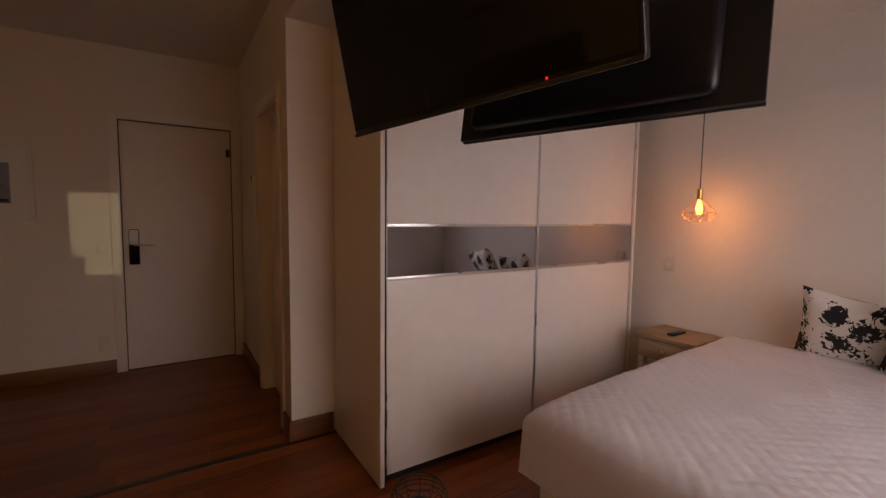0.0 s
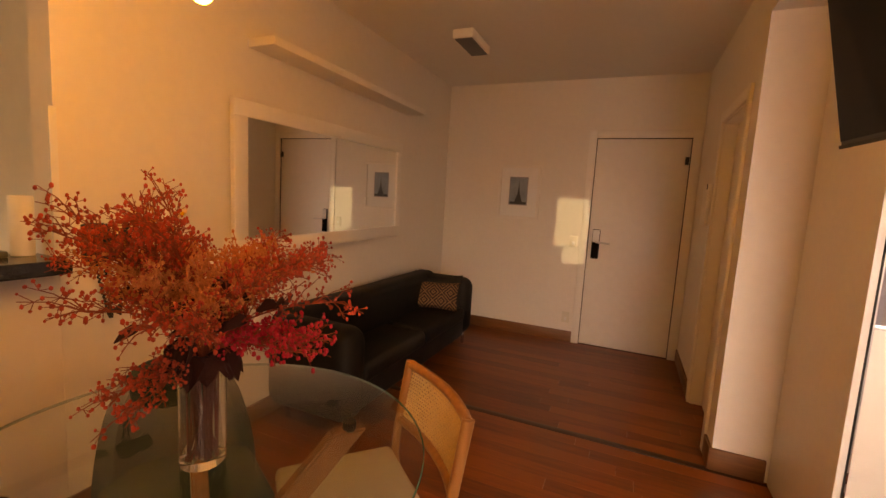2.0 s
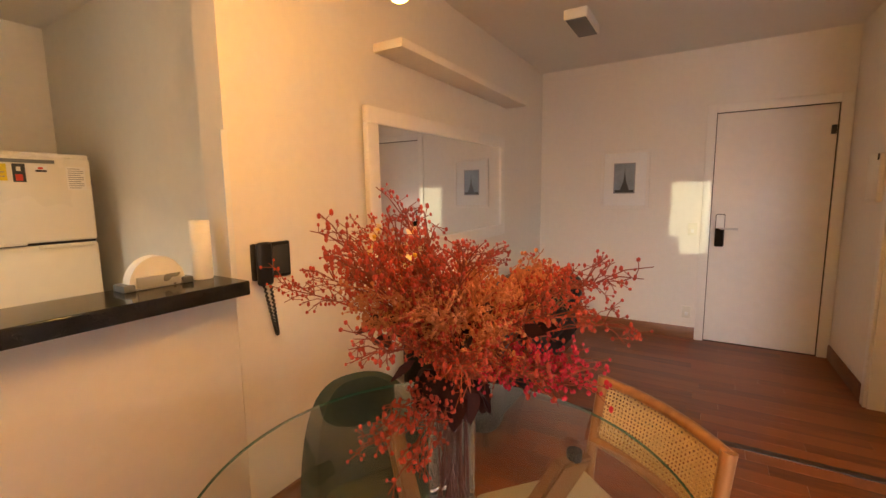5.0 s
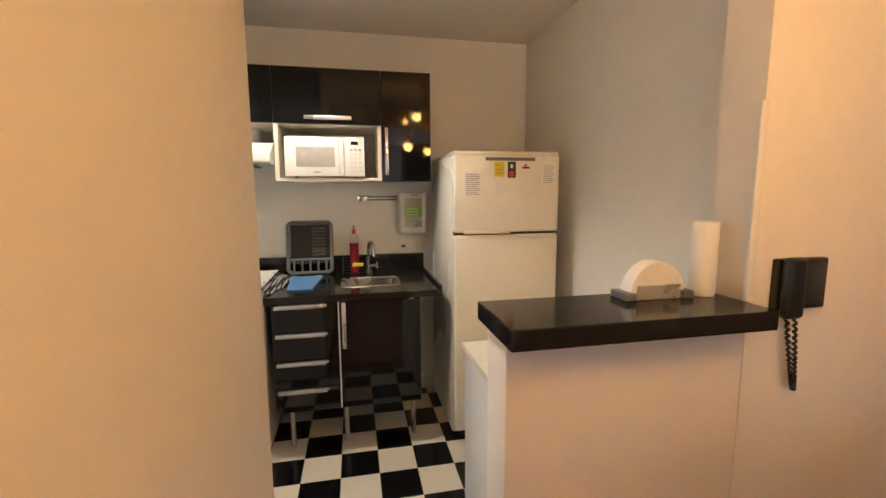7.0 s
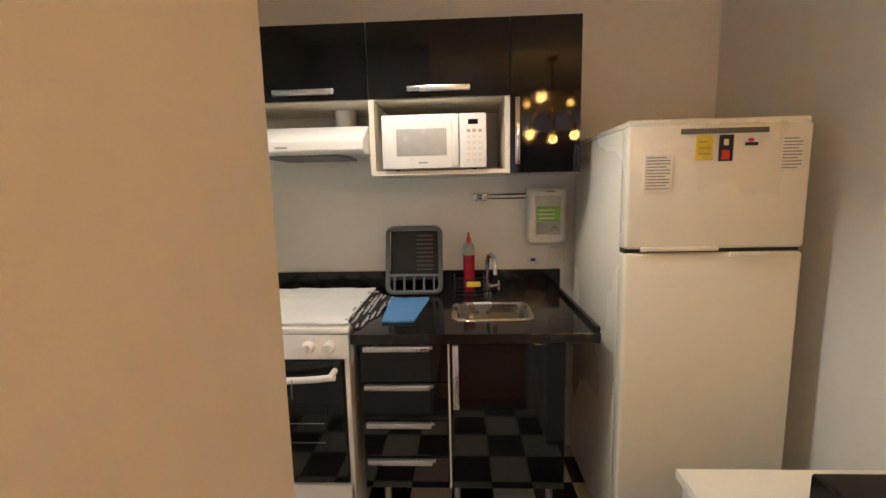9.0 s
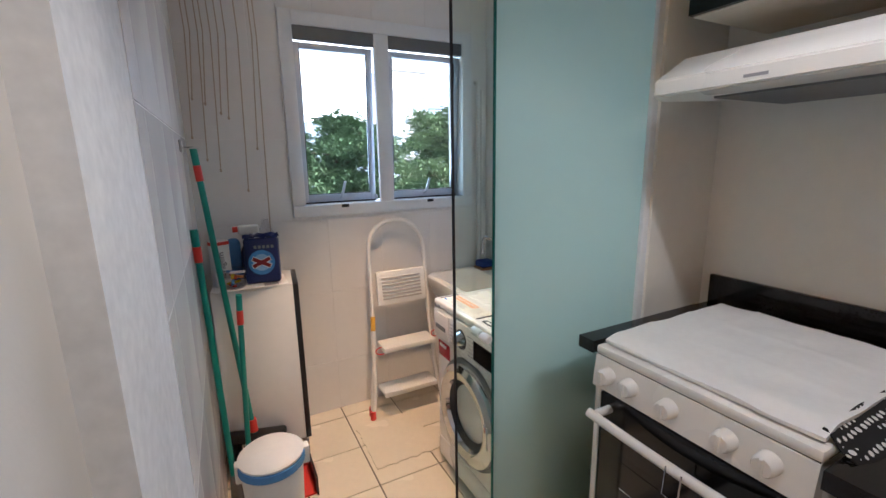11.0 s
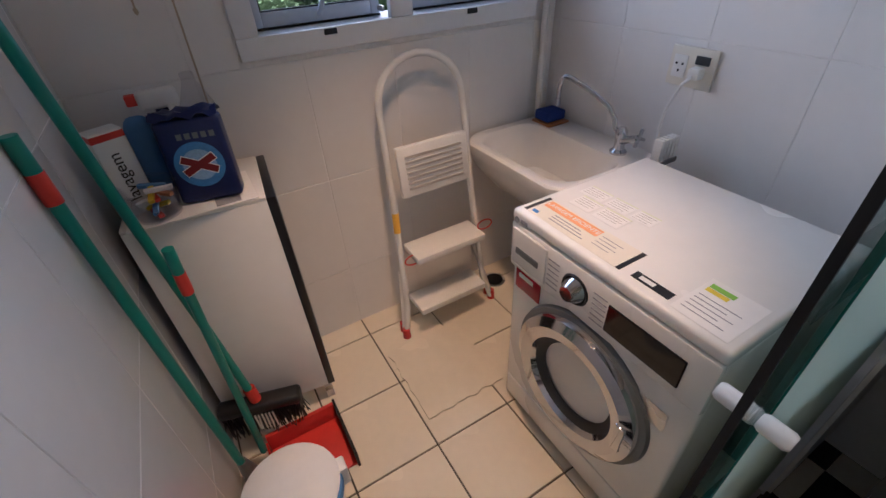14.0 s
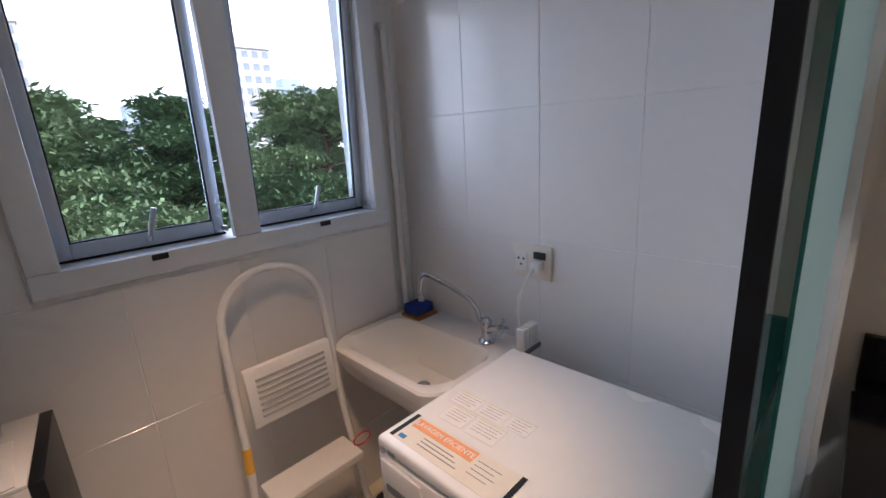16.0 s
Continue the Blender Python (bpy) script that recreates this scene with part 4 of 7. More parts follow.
def bed_surface(bm, L, Wd, top):
    n, m = 190, 170
    g = []
    for i in range(n + 1):
        row = []
        for j in range(m + 1):
            u, v = i / n, j / m
            x, y = (u - 0.5) * L, (v - 0.5) * Wd
            ex, ey = min(u, 1 - u) * L, min(v, 1 - v) * Wd
            e = min(ex, ey)
            z = top - 0.060 * math.exp(-e / 0.030) - 0.02 * math.exp(-((x + L / 2) ** 2 + (abs(y) - Wd / 2) ** 2) / 0.02)
            q = 0.065
            a, b = (x + y) / q, (x - y) / q
            ridge = min(abs(a - round(a)), abs(b - round(b)))
            z += 0.006 * (min(ridge, 0.25) / 0.25) ** 0.6 - 0.006
            z += 0.012 * noise.noise((x * 2.3, y * 2.3, 3.0)) + 0.004 * noise.noise((x * 9, y * 9, 1.0))
            for c0, sl in ((0.15, 0.35), (-0.32, -0.2), (0.42, 0.6)):
                z += 0.006 * math.exp(-((y - c0 - sl * (x - 0.1)) / 0.012) ** 2) * max(0, min(1, (x + 0.5)))
            row.append(bm.verts.new((x, y, z)))
        g.append(row)
    for i in range(n):
        for j in range(m):
            bm.faces.new((g[i][j], g[i + 1][j], g[i + 1][j + 1], g[i][j + 1]))
    edge = [g[i][0] for i in range(n + 1)] + [g[n][j] for j in range(1, m + 1)] + [g[i][m] for i in range(n - 1, -1, -1)] + [g[0][j] for j in range(m - 1, 0, -1)]
    prev = edge
    for k, z in enumerate((top - 0.14, top - 0.24, top - 0.30)):
        now = []
        for i, v in enumerate(edge):
            w = 0.002 * math.sin(i * 0.21) + 0.008 * noise.noise((v.co.x * 6, v.co.y * 6, 0))
            s = 1 + 0.012 * (k + 1) / 3
            now.append(bm.verts.new((v.co.x * s + w * 0.5, v.co.y * s + w * 0.5, z)))
        for i in range(len(edge)):
            j = (i + 1) % len(edge)
            bm.faces.new((prev[i], prev[j], now[j], now[i]))
        prev = now
    return bm


tb = t
bq = bed_surface(bmesh.new(), 1.80, 1.66, 0.645)
ob = new("quilt", make("quilt", bq, "quilt"))
ob.parent = tb
tagged(ob, "white quilted bed cover with diamond stitching")
for nm, b4, mt in (("mattress", box(-0.86, 0.865, -0.785, 0.785, 0.35, 0.60, 0.04, 3), "cloth"), ("bed_base", box(-0.86, 0.865, -0.78, 0.78, 0.05, 0.35, 0.015), "cloth")):
    ob = new(nm, make(nm, b4, mt))
    ob.parent = tb
for sx in (-0.8, 0.8):
    for sy in (-0.7, 0.7):
        ob = new("foot", make("foot", rod((sx, sy, 0), (sx, sy, 0.06), 0.03), "black"))
        ob.parent = tb
tb.matrix_world = pose(4.03, -4.02, 0, 0, 0, 3)
for x, y, z, rx, rz, lab in ((4.80, -3.76, 0.785, 24, 84, "black and cream damask cushion leaning on the wall"), (4.68, -4.13, 0.815, 26, 78, "black and cream damask cushion on the bed")):
    ob = solo("damask_cushion", pillow(0.44, 0.44, 0.14), "damask", lab, "cushion", "damask cushions")
    ob.matrix_world = pose(x, y, z, rx, 8, -rz) @ Matrix.Translation((0, 0, -0.22))

t = thing("nightstand", "small distressed wooden nightstand beside the bed", "nightstand", (4.74, -2.92, 0))
part("top", box(4.59, 4.945, -3.12, -2.72, 0.555, 0.585, 0.006), "night", t)
part("apron", box(4.61, 4.93, -3.10, -2.74, 0.42, 0.555, 0.004), "night", t)
part("drawer", box(4.602, 4.61, -3.06, -2.78, 0.44, 0.54, 0.003), "night", t)
part("knob", ball(bmesh.new(), (4.594, -2.92, 0.49), 0.013, 2), "brass", t)
for x in (4.63, 4.91):
    for y in (-3.08, -2.76):
        part("leg", box(x - 0.02, x + 0.02, y - 0.02, y + 0.02, 0, 0.42, 0.004), "night", t)
t = thing("remote_control", "black remote control lying on the nightstand", "remote control", (4.74, -2.92, 0.585))
part("case", box(4.66, 4.82, -2.945, -2.90, 0.586, 0.604, 0.006), "black", t)
for k in range(4):
    part("button", box(4.675 + 0.034 * k, 4.69 + 0.034 * k, -2.93, -2.915, 0.604, 0.606), "grey", t)

t = thing("pendant_lamp", "copper wire cage pendant lamp with a lit bulb", "pendant lamp", (4.70, -3.04, 1.33))
part("cord", rod((4.70, -3.04, 1.52), (4.70, -3.04, LZ), 0.003, 6), "black", t, "thin black cord")
part("ceiling_rose", rod((4.70, -3.04, LZ - 0.02), (4.70, -3.04, LZ), 0.04), "black", t)
part("socket", rod((4.70, -3.04, 1.465), (4.70, -3.04, 1.53), 0.017), "brass", t)
part("bulb", lathe(bmesh.new(), [(0.0, 1.375), (0.012, 1.38), (0.02, 1.40), (0.02, 1.42), (0.012, 1.45), (0.01, 1.466)], (4.70, -3.04, 0), 20), "bulb2", t, "lit amber bulb")
for k in range(8):
    a, b = 6.283 * k / 8, 6.283 * (k + 1) / 8
    P = lambda r, z, q: (4.70 + r * math.cos(q), -3.04 + r * math.sin(q), z)
    part("wire", tube(bmesh.new(), [P(0.022, 1.47, a), P(0.098, 1.385, a), P(0.065, 1.33, (a + b) / 2)], 0.0018, 6), "copper", t)
    part("wire", tube(bmesh.new(), [P(0.098, 1.385, b), P(0.065, 1.33, (a + b) / 2)], 0.0018, 6), "copper", t)
    part("wire", tube(bmesh.new(), [P(0.098, 1.385, a), P(0.098, 1.385, b)], 0.0018, 6), "copper", t)
    part("wire", tube(bmesh.new(), [P(0.065, 1.33, (a + b) / 2), P(0.065, 1.33, (a + b) / 2 + 0.7854)], 0.0018, 6), "copper", t)

t = thing("table_fan", "low black wire floor fan beside the wardrobe", "fan", (2.80, -2.93, 0))
part("base", lathe(bmesh.new(), [(0.0, 0.0), (0.11, 0.0), (0.11, 0.015), (0.03, 0.03), (0.02, 0.10), (0.0, 0.10)], (2.80, -2.93, 0)), "black", t)
part("hub", lathe(bmesh.new(), [(0.0, 0.10), (0.03, 0.10), (0.03, 0.16), (0.0, 0.17)], (2.80, -2.93, 0)), "black", t)
for k in range(7):
    z = 0.10 + 0.022 * k
    r = 0.12 * math.sqrt(max(0.05, 1 - ((k - 2.5) / 4.2) ** 2))
    part("guard_ring", tube(bmesh.new(), [(2.80 + r * math.cos(q), -2.93 + r * math.sin(q), z) for q in [6.283 * i / 28 for i in range(29)]], 0.0022, 5), "black", t)
for k in range(12):
    q = 6.283 * k / 12
    part("guard_wire", tube(bmesh.new(), [(2.80 + 0.12 * math.sqrt(max(0.05, 1 - ((i - 2.5) / 4.2) ** 2)) * math.cos(q), -2.93 + 0.12 * math.sqrt(max(0.05, 1 - ((i - 2.5) / 4.2) ** 2)) * math.sin(q), 0.10 + 0.022 * i) for i in range(7)], 0.0018, 5), "black", t)


def television(label, corner_a, corner_b, tilt, height, face):
    """A thin screen whose lower edge runs from corner a to corner b; face: +1 or -1, the side of the screen."""
    a, b = Vector(corner_a), Vector(corner_b)
    along = (b - a).normalized()
    length = (b - a).length
    ob = thing("television", label, "television", group="televisions on the ceiling pole")
    L, H = length, height
    part("screen", box(0.008, L - 0.008, -0.004, 0.0, 0.016, H - 0.008), "screen", ob, "dark switched-off screen")
    part("bezel", box(0.0, L, 0.0, 0.022, 0.0, H, 0.004), "black", ob)
    part("rear_housing", box(0.10 * L, 0.92 * L, 0.02, 0.075, 0.02, 0.62 * H, 0.025, 3), "black", ob, "rounded black rear housing")
    part("lower_trim", box(0.0, L, -0.006, 0.004, -0.004, 0.006, 0.002), "darkgrey", ob)
    part("standby_light", box(0.80 * L, 0.80 * L + 0.004, -0.0075, -0.004, 0.009, 0.013), "led", ob)
    part("sticker", box(0.50 * L, 0.72 * L, 0.0752, 0.0762, 0.30 * H, 0.44 * H), "paper", ob, "white rating sticker")
    for k in range(4):
        part("sticker_print", box(0.52 * L, (0.68 - 0.03 * k) * L, 0.0762, 0.0767, (0.32 + 0.027 * k) * H, (0.328 + 0.027 * k) * H), "ink", ob)
    rz = math.degrees(math.atan2(along.y, along.x))
    ob.matrix_world = Matrix.Translation(a) @ pose(0, 0, 0, 0, 0, rz) @ pose(0, 0, 0, tilt, 0, 0)
    return ob


television("black flat television facing the table, tilted down", (2.495, -3.01, 1.612), (2.63, -3.98, 1.612), 12, 0.56, 1)
television("black flat television facing the bed, tilted down", (3.09, -3.98, 1.605), (2.845, -3.15, 1.605), 9, 0.54, 1)
t = thing("ceiling_mount", "black ceiling pole holding two televisions", "mount", (2.76, -3.52, 1.9))
part("pole", rod((2.76, -3.52, 1.80), (2.76, -3.52, LZ), 0.024, 16), "black", t)
part("ceiling_plate", box(2.68, 2.84, -3.60, -3.44, LZ - 0.012, LZ), "black", t)
part("arm", box(2.52, 3.03, -3.56, -3.50, 1.84, 1.89, 0.006), "black", t)

# ---------- kitchen ----------
t = thing("refrigerator", "cream white two-door refrigerator with notes and magnets", "refrigerator", (-1.55, -3.955, 0))
part("body", box(-1.86, -1.265, -4.25, -3.66, 0.04, 1.615, 0.008), "fridge", t)
f1 = part("freezer_door", box(-1.262, -1.20, -4.252, -3.658, 1.203, 1.618, 0.014, 3), "fridge", t)
f2 = part("fridge_door", box(-1.262, -1.20, -4.252, -3.658, 0.075, 1.190, 0.014, 3), "fridge", t)
part("door_gap", box(-1.262, -1.215, -4.245, -3.665, 1.188, 1.205), "black", t)
part("grip", box(-1.205, -1.192, -4.20, -3.94, 1.196, 1.212, 0.004), "cream", f1, "moulded grip of the freezer door")
part("grip", box(-1.205, -1.192, -3.90, -3.68, 1.172, 1.190, 0.004), "cream", f2, "moulded grip of the fridge door")
part("top_cover", box(-1.86, -1.21, -4.248, -3.662, 1.615, 1.635, 0.006), "fridge", t)
for y in (-4.18, -3.73):
    part("foot", rod((-1.28, y, 0), (-1.28, y, 0.045), 0.02), "black", t)
for y in (-4.18, -3.73):
    part("rear_foot", rod((-1.8, y, 0), (-1.8, y, 0.045), 0.02), "black", t)


def note(name, label, y0, y1, z0, z1, m, lines=0, cat="note"):
    t = thing(name, label, cat, (-1.199, (y0 + y1) / 2, z0))
    part("sheet", box(-1.1995, -1.197, y0, y1, z0, z1), m, t)
    for k in range(lines):
        z = z1 - (z1 - z0) * (k + 1) / (lines + 1)
        part("print_line", box(-1.197, -1.1965, y0 + 0.008, y1 - (0.008 if k % 3 else 0.02), z - 0.0018, z + 0.0018), "ink", t)
    return t


note("paper_note", "printed white note stuck on the freezer door", -4.198, -4.106, 1.398, 1.521, "paper", 11)
note("paper_note", "printed white note stuck near the fridge edge", -3.764, -3.686, 1.458, 1.573, "paper", 10)
note("magnet", "yellow square magnet on the freezer door", -4.033, -3.978, 1.500, 1.577, "yellow", 3, "magnet")
t = note("magnet", "dark photo magnet with a red patch", -3.959, -3.914, 1.494, 1.579, "photodark", 0, "magnet")
part("red_print", box(-1.197, -1.1963, -3.95, -3.925, 1.50, 1.53), "red", t)
part("pale_print", box(-1.197, -1.1963, -3.945, -3.93, 1.545, 1.565), "cream", t)
t = note("magnet", "small white and dark oblong magnet", -3.880, -3.834, 1.541, 1.571, "paper", 0, "magnet")
part("dark_print", box(-1.197, -1.1963, -3.878, -3.836, 1.543, 1.553), "black", t)
part("red_print", box(-1.197, -1.1963, -3.868, -3.85, 1.556, 1.566), "red", t)
note("magnet_strip", "grey green magnetic strip along the freezer top", -4.083, -3.804, 1.584, 1.601, "grey", 0, "magnet")

t = thing("drawer_cabinet", "glossy black kitchen cabinet with four drawers", "cabinet", (-1.6, -5.03, 0))
part("carcass", box(-1.90, -1.262, -5.20, -4.868, 0.27, 0.855), "gloss", t)
for k in range(4):
    z1 = 0.853 - 0.1515 * k
    dr = part("drawer", box(-1.262, -1.244, -5.198, -4.872, max(z1 - 0.148, 0.27), z1, 0.0015), "gloss", t)
    part("handle", box(-1.243, -1.222, -5.183, -4.935, z1 - 0.022, z1 - 0.001, 0.003), "alu", dr, "brushed aluminium bar handle")
    for y in (-5.14, -4.93):
        part("handle_post", box(-1.246, -1.240, y - 0.006, y + 0.006, z1 - 0.018, z1 - 0.006), "alu", dr)
t2 = thing("sink_cabinet", "glossy black sink cabinet with one door", "cabinet", (-1.6, -4.65, 0))
part("carcass", box(-1.90, -1.262, -4.862, -4.43, 0.27, 0.855), "gloss", t2)
dr = part("door", box(-1.262, -1.244, -4.858, -4.432, 0.27, 0.852, 0.0015), "gloss", t2)
part("handle", box(-1.243, -1.222, -4.850, -4.828, 0.605, 0.852, 0.003), "alu", dr, "upright aluminium bar handle")
part("edge_strip", box(-1.262, -1.243, -4.868, -4.862, 0.27, 0.852), "cream", t2, "pale edge between the cabinets")
for y, o in ((-5.14, t), (-4.845, t2), (-4.46, t2), (-4.90, t)):
    for x in (-1.38, -1.80):
        if (y, x) != (-4.90, -1.38):
            part("leg", rod((x, y, 0), (x, y, 0.27), 0.014), "steel", o, "round metal leg")

t = thing("worktop", "black granite worktop with splashback", "worktop", (-1.6, -4.9, 0.86))
for a, b, c, e in ((-1.40, -1.235, -5.23, -4.31), (-1.955, -1.665, -5.23, -4.31), (-1.665, -1.40, -5.23, -4.85), (-1.665, -1.40, -4.52, -4.31), (-1.955, -1.875, -5.86, -5.23), (-1.875, -1.30, -5.865, -5.805)):
    part("slab", box(a, b, c, e, 0.857, 0.895, 0.0015), "granite", t)
part("splashback", box(-1.958, -1.938, -5.86, -4.30, 0.895, 1.0, 0.003), "granite", t)
part("raised_edge", box(-1.938, -1.25, -4.325, -4.307, 0.895, 0.915, 0.004), "granite", t)
t = thing("kitchen_sink", "stainless steel sink set in the worktop", "sink", (-1.5325, -4.685, 0.745))
bm = bmesh.new()


def sink_ring(grow, z, round_off):
    hx, hy, vs = 0.128 + grow, 0.160 + grow, []
    for k in range(36):
        a = 2 * math.pi * (k + 0.5) / 36
        c, q = math.cos(a), math.sin(a)
        r = (abs(c) ** round_off + abs(q) ** round_off) ** (-1 / round_off)
        vs.append(bm.verts.new((-1.5325 + hx * r * c, -4.685 + hy * r * q, z)))
    return vs


rows = [sink_ring(*a) for a in ((0.012, 0.8955, 7), (0.010, 0.899, 7), (-0.004, 0.899, 7), (-0.010, 0.893, 7), (-0.014, 0.79, 6), (-0.030, 0.755, 5), (-0.08, 0.745, 4))]
for a, b in zip(rows, rows[1:]):
    for k in range(36):
        bm.faces.new((a[k], a[(k + 1) % 36], b[(k + 1) % 36], b[k]))
bm.faces.new(rows[-1])
part("basin", bm, "steel", t)
part("drain", rod((-1.5325, -4.685, 0.7455), (-1.5325, -4.685, 0.749), 0.03, 20), "chrome", t)


def faucet(x, y, z, tip, name, label, h=0.19):
    t = thing(name, label, "tap", (x, y, z))
    part("base", lathe(bmesh.new(), [(0.0, z), (0.026, z), (0.026, z + 0.01), (0.016, z + 0.02), (0.016, z + 0.06), (0.0, z + 0.065)], (x, y, 0), 20), "chrome", t)
    d = Vector(tip) - Vector((x, y, z + h))
    pts = [Vector((x, y, z + 0.05)), Vector((x, y, z + h * 0.75))]
    for k in range(1, 8):
        a = math.pi * k / 8
        pts.append(Vector((x, y, z + h * 0.75)) + Vector((d.x, d.y, 0)) * (1 - math.cos(a)) / 2 + Vector((0, 0, math.sin(a) * 0.06)))
    pts.append(Vector(tip))
    part("spout", tube(bmesh.new(), pts, 0.0105, 12), "chrome", t)
    k = part("knob", rod((x, y + 0.012, z + 0.045), (x, y + 0.055, z + 0.05), 0.010), "chrome", t)
    for a in (0, 1.57):
        c, s = 0.024 * math.cos(a + 0.5), 0.024 * math.sin(a + 0.5)
        part("cross_grip", rod((x - c, y + 0.055, z + 0.05 - s), (x + c, y + 0.055, z + 0.05 + s), 0.005, 8), "chrome", k)
    return t


faucet(-1.815, -4.685, 0.895, (-1.71, -4.655, 1.02), "kitchen_tap", "chrome kitchen tap with cross knob on the worktop", 0.205)

t = thing("dish_rack", "grey plastic dish rack standing on edge against the wall", "dish rack", (-1.86, -5.055, 0.90))
lean = Matrix.Translation((-1.83, -5.055, 0.905)) @ pose(0, 0, 0, 0, -14, 0)


def leaned(bm):
    for v in bm.verts:
        v.co = lean @ v.co
    return bm


bm = bmesh.new()
pts = []
for cx, cz, a0 in ((0.105, 0.035, -90), (0.105, 0.305, 0), (-0.105, 0.305, 90), (-0.105, 0.035, 180)):
    for k in range(5):
        a = radians(a0 + 90 * k / 4)
        pts.append((0, cx + 0.03 * math.cos(a), cz + 0.03 * math.sin(a)))
pts.append(pts[0])
tube(bm, pts, 0.012, 8)
part("rim", leaned(bm), "grey", t)
part("tray", leaned(box(-0.045, -0.03, -0.125, 0.125, 0.07, 0.325, 0.004)), "darkgrey", t, "dark ribbed tray")
for k in range(9):
    part("rib", leaned(box(-0.03, -0.022, 0.01, 0.095, 0.12 + 0.022 * k, 0.126 + 0.022 * k)), "grey", t)
for k in range(5):
    part("cutlery_slat", leaned(box(-0.012, 0.012, -0.10 + 0.05 * k - 0.004, -0.10 + 0.05 * k + 0.004, 0.01, 0.09)), "grey", t)
part("cross_bar", leaned(box(-0.01, 0.012, -0.13, 0.13, 0.085, 0.098, 0.003)), "grey", t)

t = thing("soap_bottle", "clear bottle half full of red liquid soap", "bottle", (-1.90, -4.775, 0.98))
part("liquid", lathe(bmesh.new(), [(0.0, 0.897), (0.029, 0.897), (0.030, 1.09), (0.0, 1.09)], (-1.895, -4.775, 0), 20), "redliquid", t)
part("neck_band", lathe(bmesh.new(), [(0.030, 1.09), (0.029, 1.135), (0.018, 1.15), (0.0, 1.15)], (-1.895, -4.775, 0), 20), "clearplastic", t)
part("pump", lathe(bmesh.new(), [(0.012, 1.15), (0.012, 1.175), (0.006, 1.18), (0.006, 1.205), (0.0, 1.207)], (-1.895, -4.775, 0), 12), "redbud", t)
t = thing("wire_basket", "black wire basket with sponges on the worktop", "basket", (-1.86, -4.76, 0.896))
for z in (0.905, 0.925, 0.945, 0.965, 0.985):
    part("wire", tube(bmesh.new(), [(-1.925, -4.85, z), (-1.79, -4.85, z), (-1.79, -4.70, z), (-1.925, -4.70, z), (-1.925, -4.85, z)], 0.0025, 5), "black", t)
for y in (-4.85, -4.80, -4.75, -4.70):
    part("wire", rod((-1.79, y, 0.897), (-1.79, y, 0.985), 0.0025, 5), "black", t)
part("sponge", box(-1.81, -1.782, -4.79, -4.72, 0.945, 0.968, 0.005), "yellow", t, "yellow sponge")

solo("cleaning_cloth", cloth(bmesh.new(), 16, 14, lambda u, v: Vector((-1.73 + 0.36 * v, -5.16 + 0.19 * u + 0.06 * v * (0.4 - u), 0.905 + 0.004 * noise.noise((u * 4, v * 4, 0)) + 0.03 * max(0, 0.15 - v))), 0.007), "blue", "light blue cleaning cloth lying on the worktop", "cloth")

t = thing("soap_dispenser", "white wall soap dispenser with a green label", "dispenser", (-1.91, -4.38, 1.14))
part("case", box(-1.958, -1.865, -4.475, -4.285, 1.14, 1.425, 0.025, 3), "plastic", t)
part("window", box(-1.866, -1.861, -4.44, -4.32, 1.19, 1.38, 0.002), "clearplastic", t)
part("label", box(-1.862, -1.858, -4.437, -4.323, 1.255, 1.33), "labelgreen", t, "bright green label")
for k in range(3):
    part("label_print", box(-1.858, -1.8575, -4.43, -4.35, 1.268 + 0.02 * k, 1.274 + 0.02 * k), "white", t)
part("brand_bar", box(-1.864, -1.8635, -4.395, -4.345, 1.398, 1.406), "ink", t)
t = thing("hook_rail", "chrome towel hook rail on the kitchen wall", "rail", (-1.94, -4.61, 1.36))
for z in (1.372, 1.392):
    part("bar", rod((-1.93, -4.75, z), (-1.93, -4.48, z), 0.004, 8), "chrome", t)
for y in (-4.735, -4.69):
    part("bracket", box(-1.958, -1.925, y - 0.012, y + 0.012, 1.362, 1.402, 0.003), "chrome", t)
plate("kitchen_socket", "cream wall socket over the worktop", -1.96, -4.315, 1.075, "x+", 0.08, 0.08)
t = thing("key_hook", "small blue and white hook on the wall", "hook", (-1.95, -4.445, 1.05))
part("hook_body", box(-1.96, -1.93, -4.47, -4.415, 1.04, 1.07, 0.006), "plastic", t)
part("hook_mark", box(-1.93, -1.928, -4.455, -4.43, 1.045, 1.06), "navy", t)

# upper cabinets
t = thing("wall_cabinet", "glossy black wall cabinet with flap doors and an open niche", "cabinet", (-1.75, -5.19, 1.485))
for a, b in ((-5.775, -5.195), (-5.185, -4.605)):
    part("flap_carcass", box(-1.955, -1.578, a, b, 1.80, 2.10), "carcass", t)
    fl = part("flap_door", box(-1.577, -1.558, a - 0.003, b + 0.003, 1.803, 2.105, 0.0015), "gloss", t, "glossy black flap door")
    yc = -5.46 if a < -5.5 else -4.895
    part("handle", box(-1.557, -1.536, yc - 0.13, yc + 0.13, 1.825, 1.847, 0.003), "alu", fl)
for a, b, c, e, f in ((-5.19, -5.168, 1.487, 1.798, -1.558), (-4.622, -4.602, 1.487, 1.798, -1.558), (-5.168, -4.622, 1.487, 1.505, -1.558), (-5.168, -4.622, 1.505, 1.798, -1.94)):
    part("niche_board", box(-1.955, f, a, b, c, e), "carcass", t, "cream board of the open niche")
t = thing("tall_wall_cabinet", "narrow glossy black wall cabinet with one door", "cabinet", (-1.75, -4.455, 1.485))
part("carcass", box(-1.955, -1.578, -4.598, -4.315, 1.487, 2.10), "gloss", t)
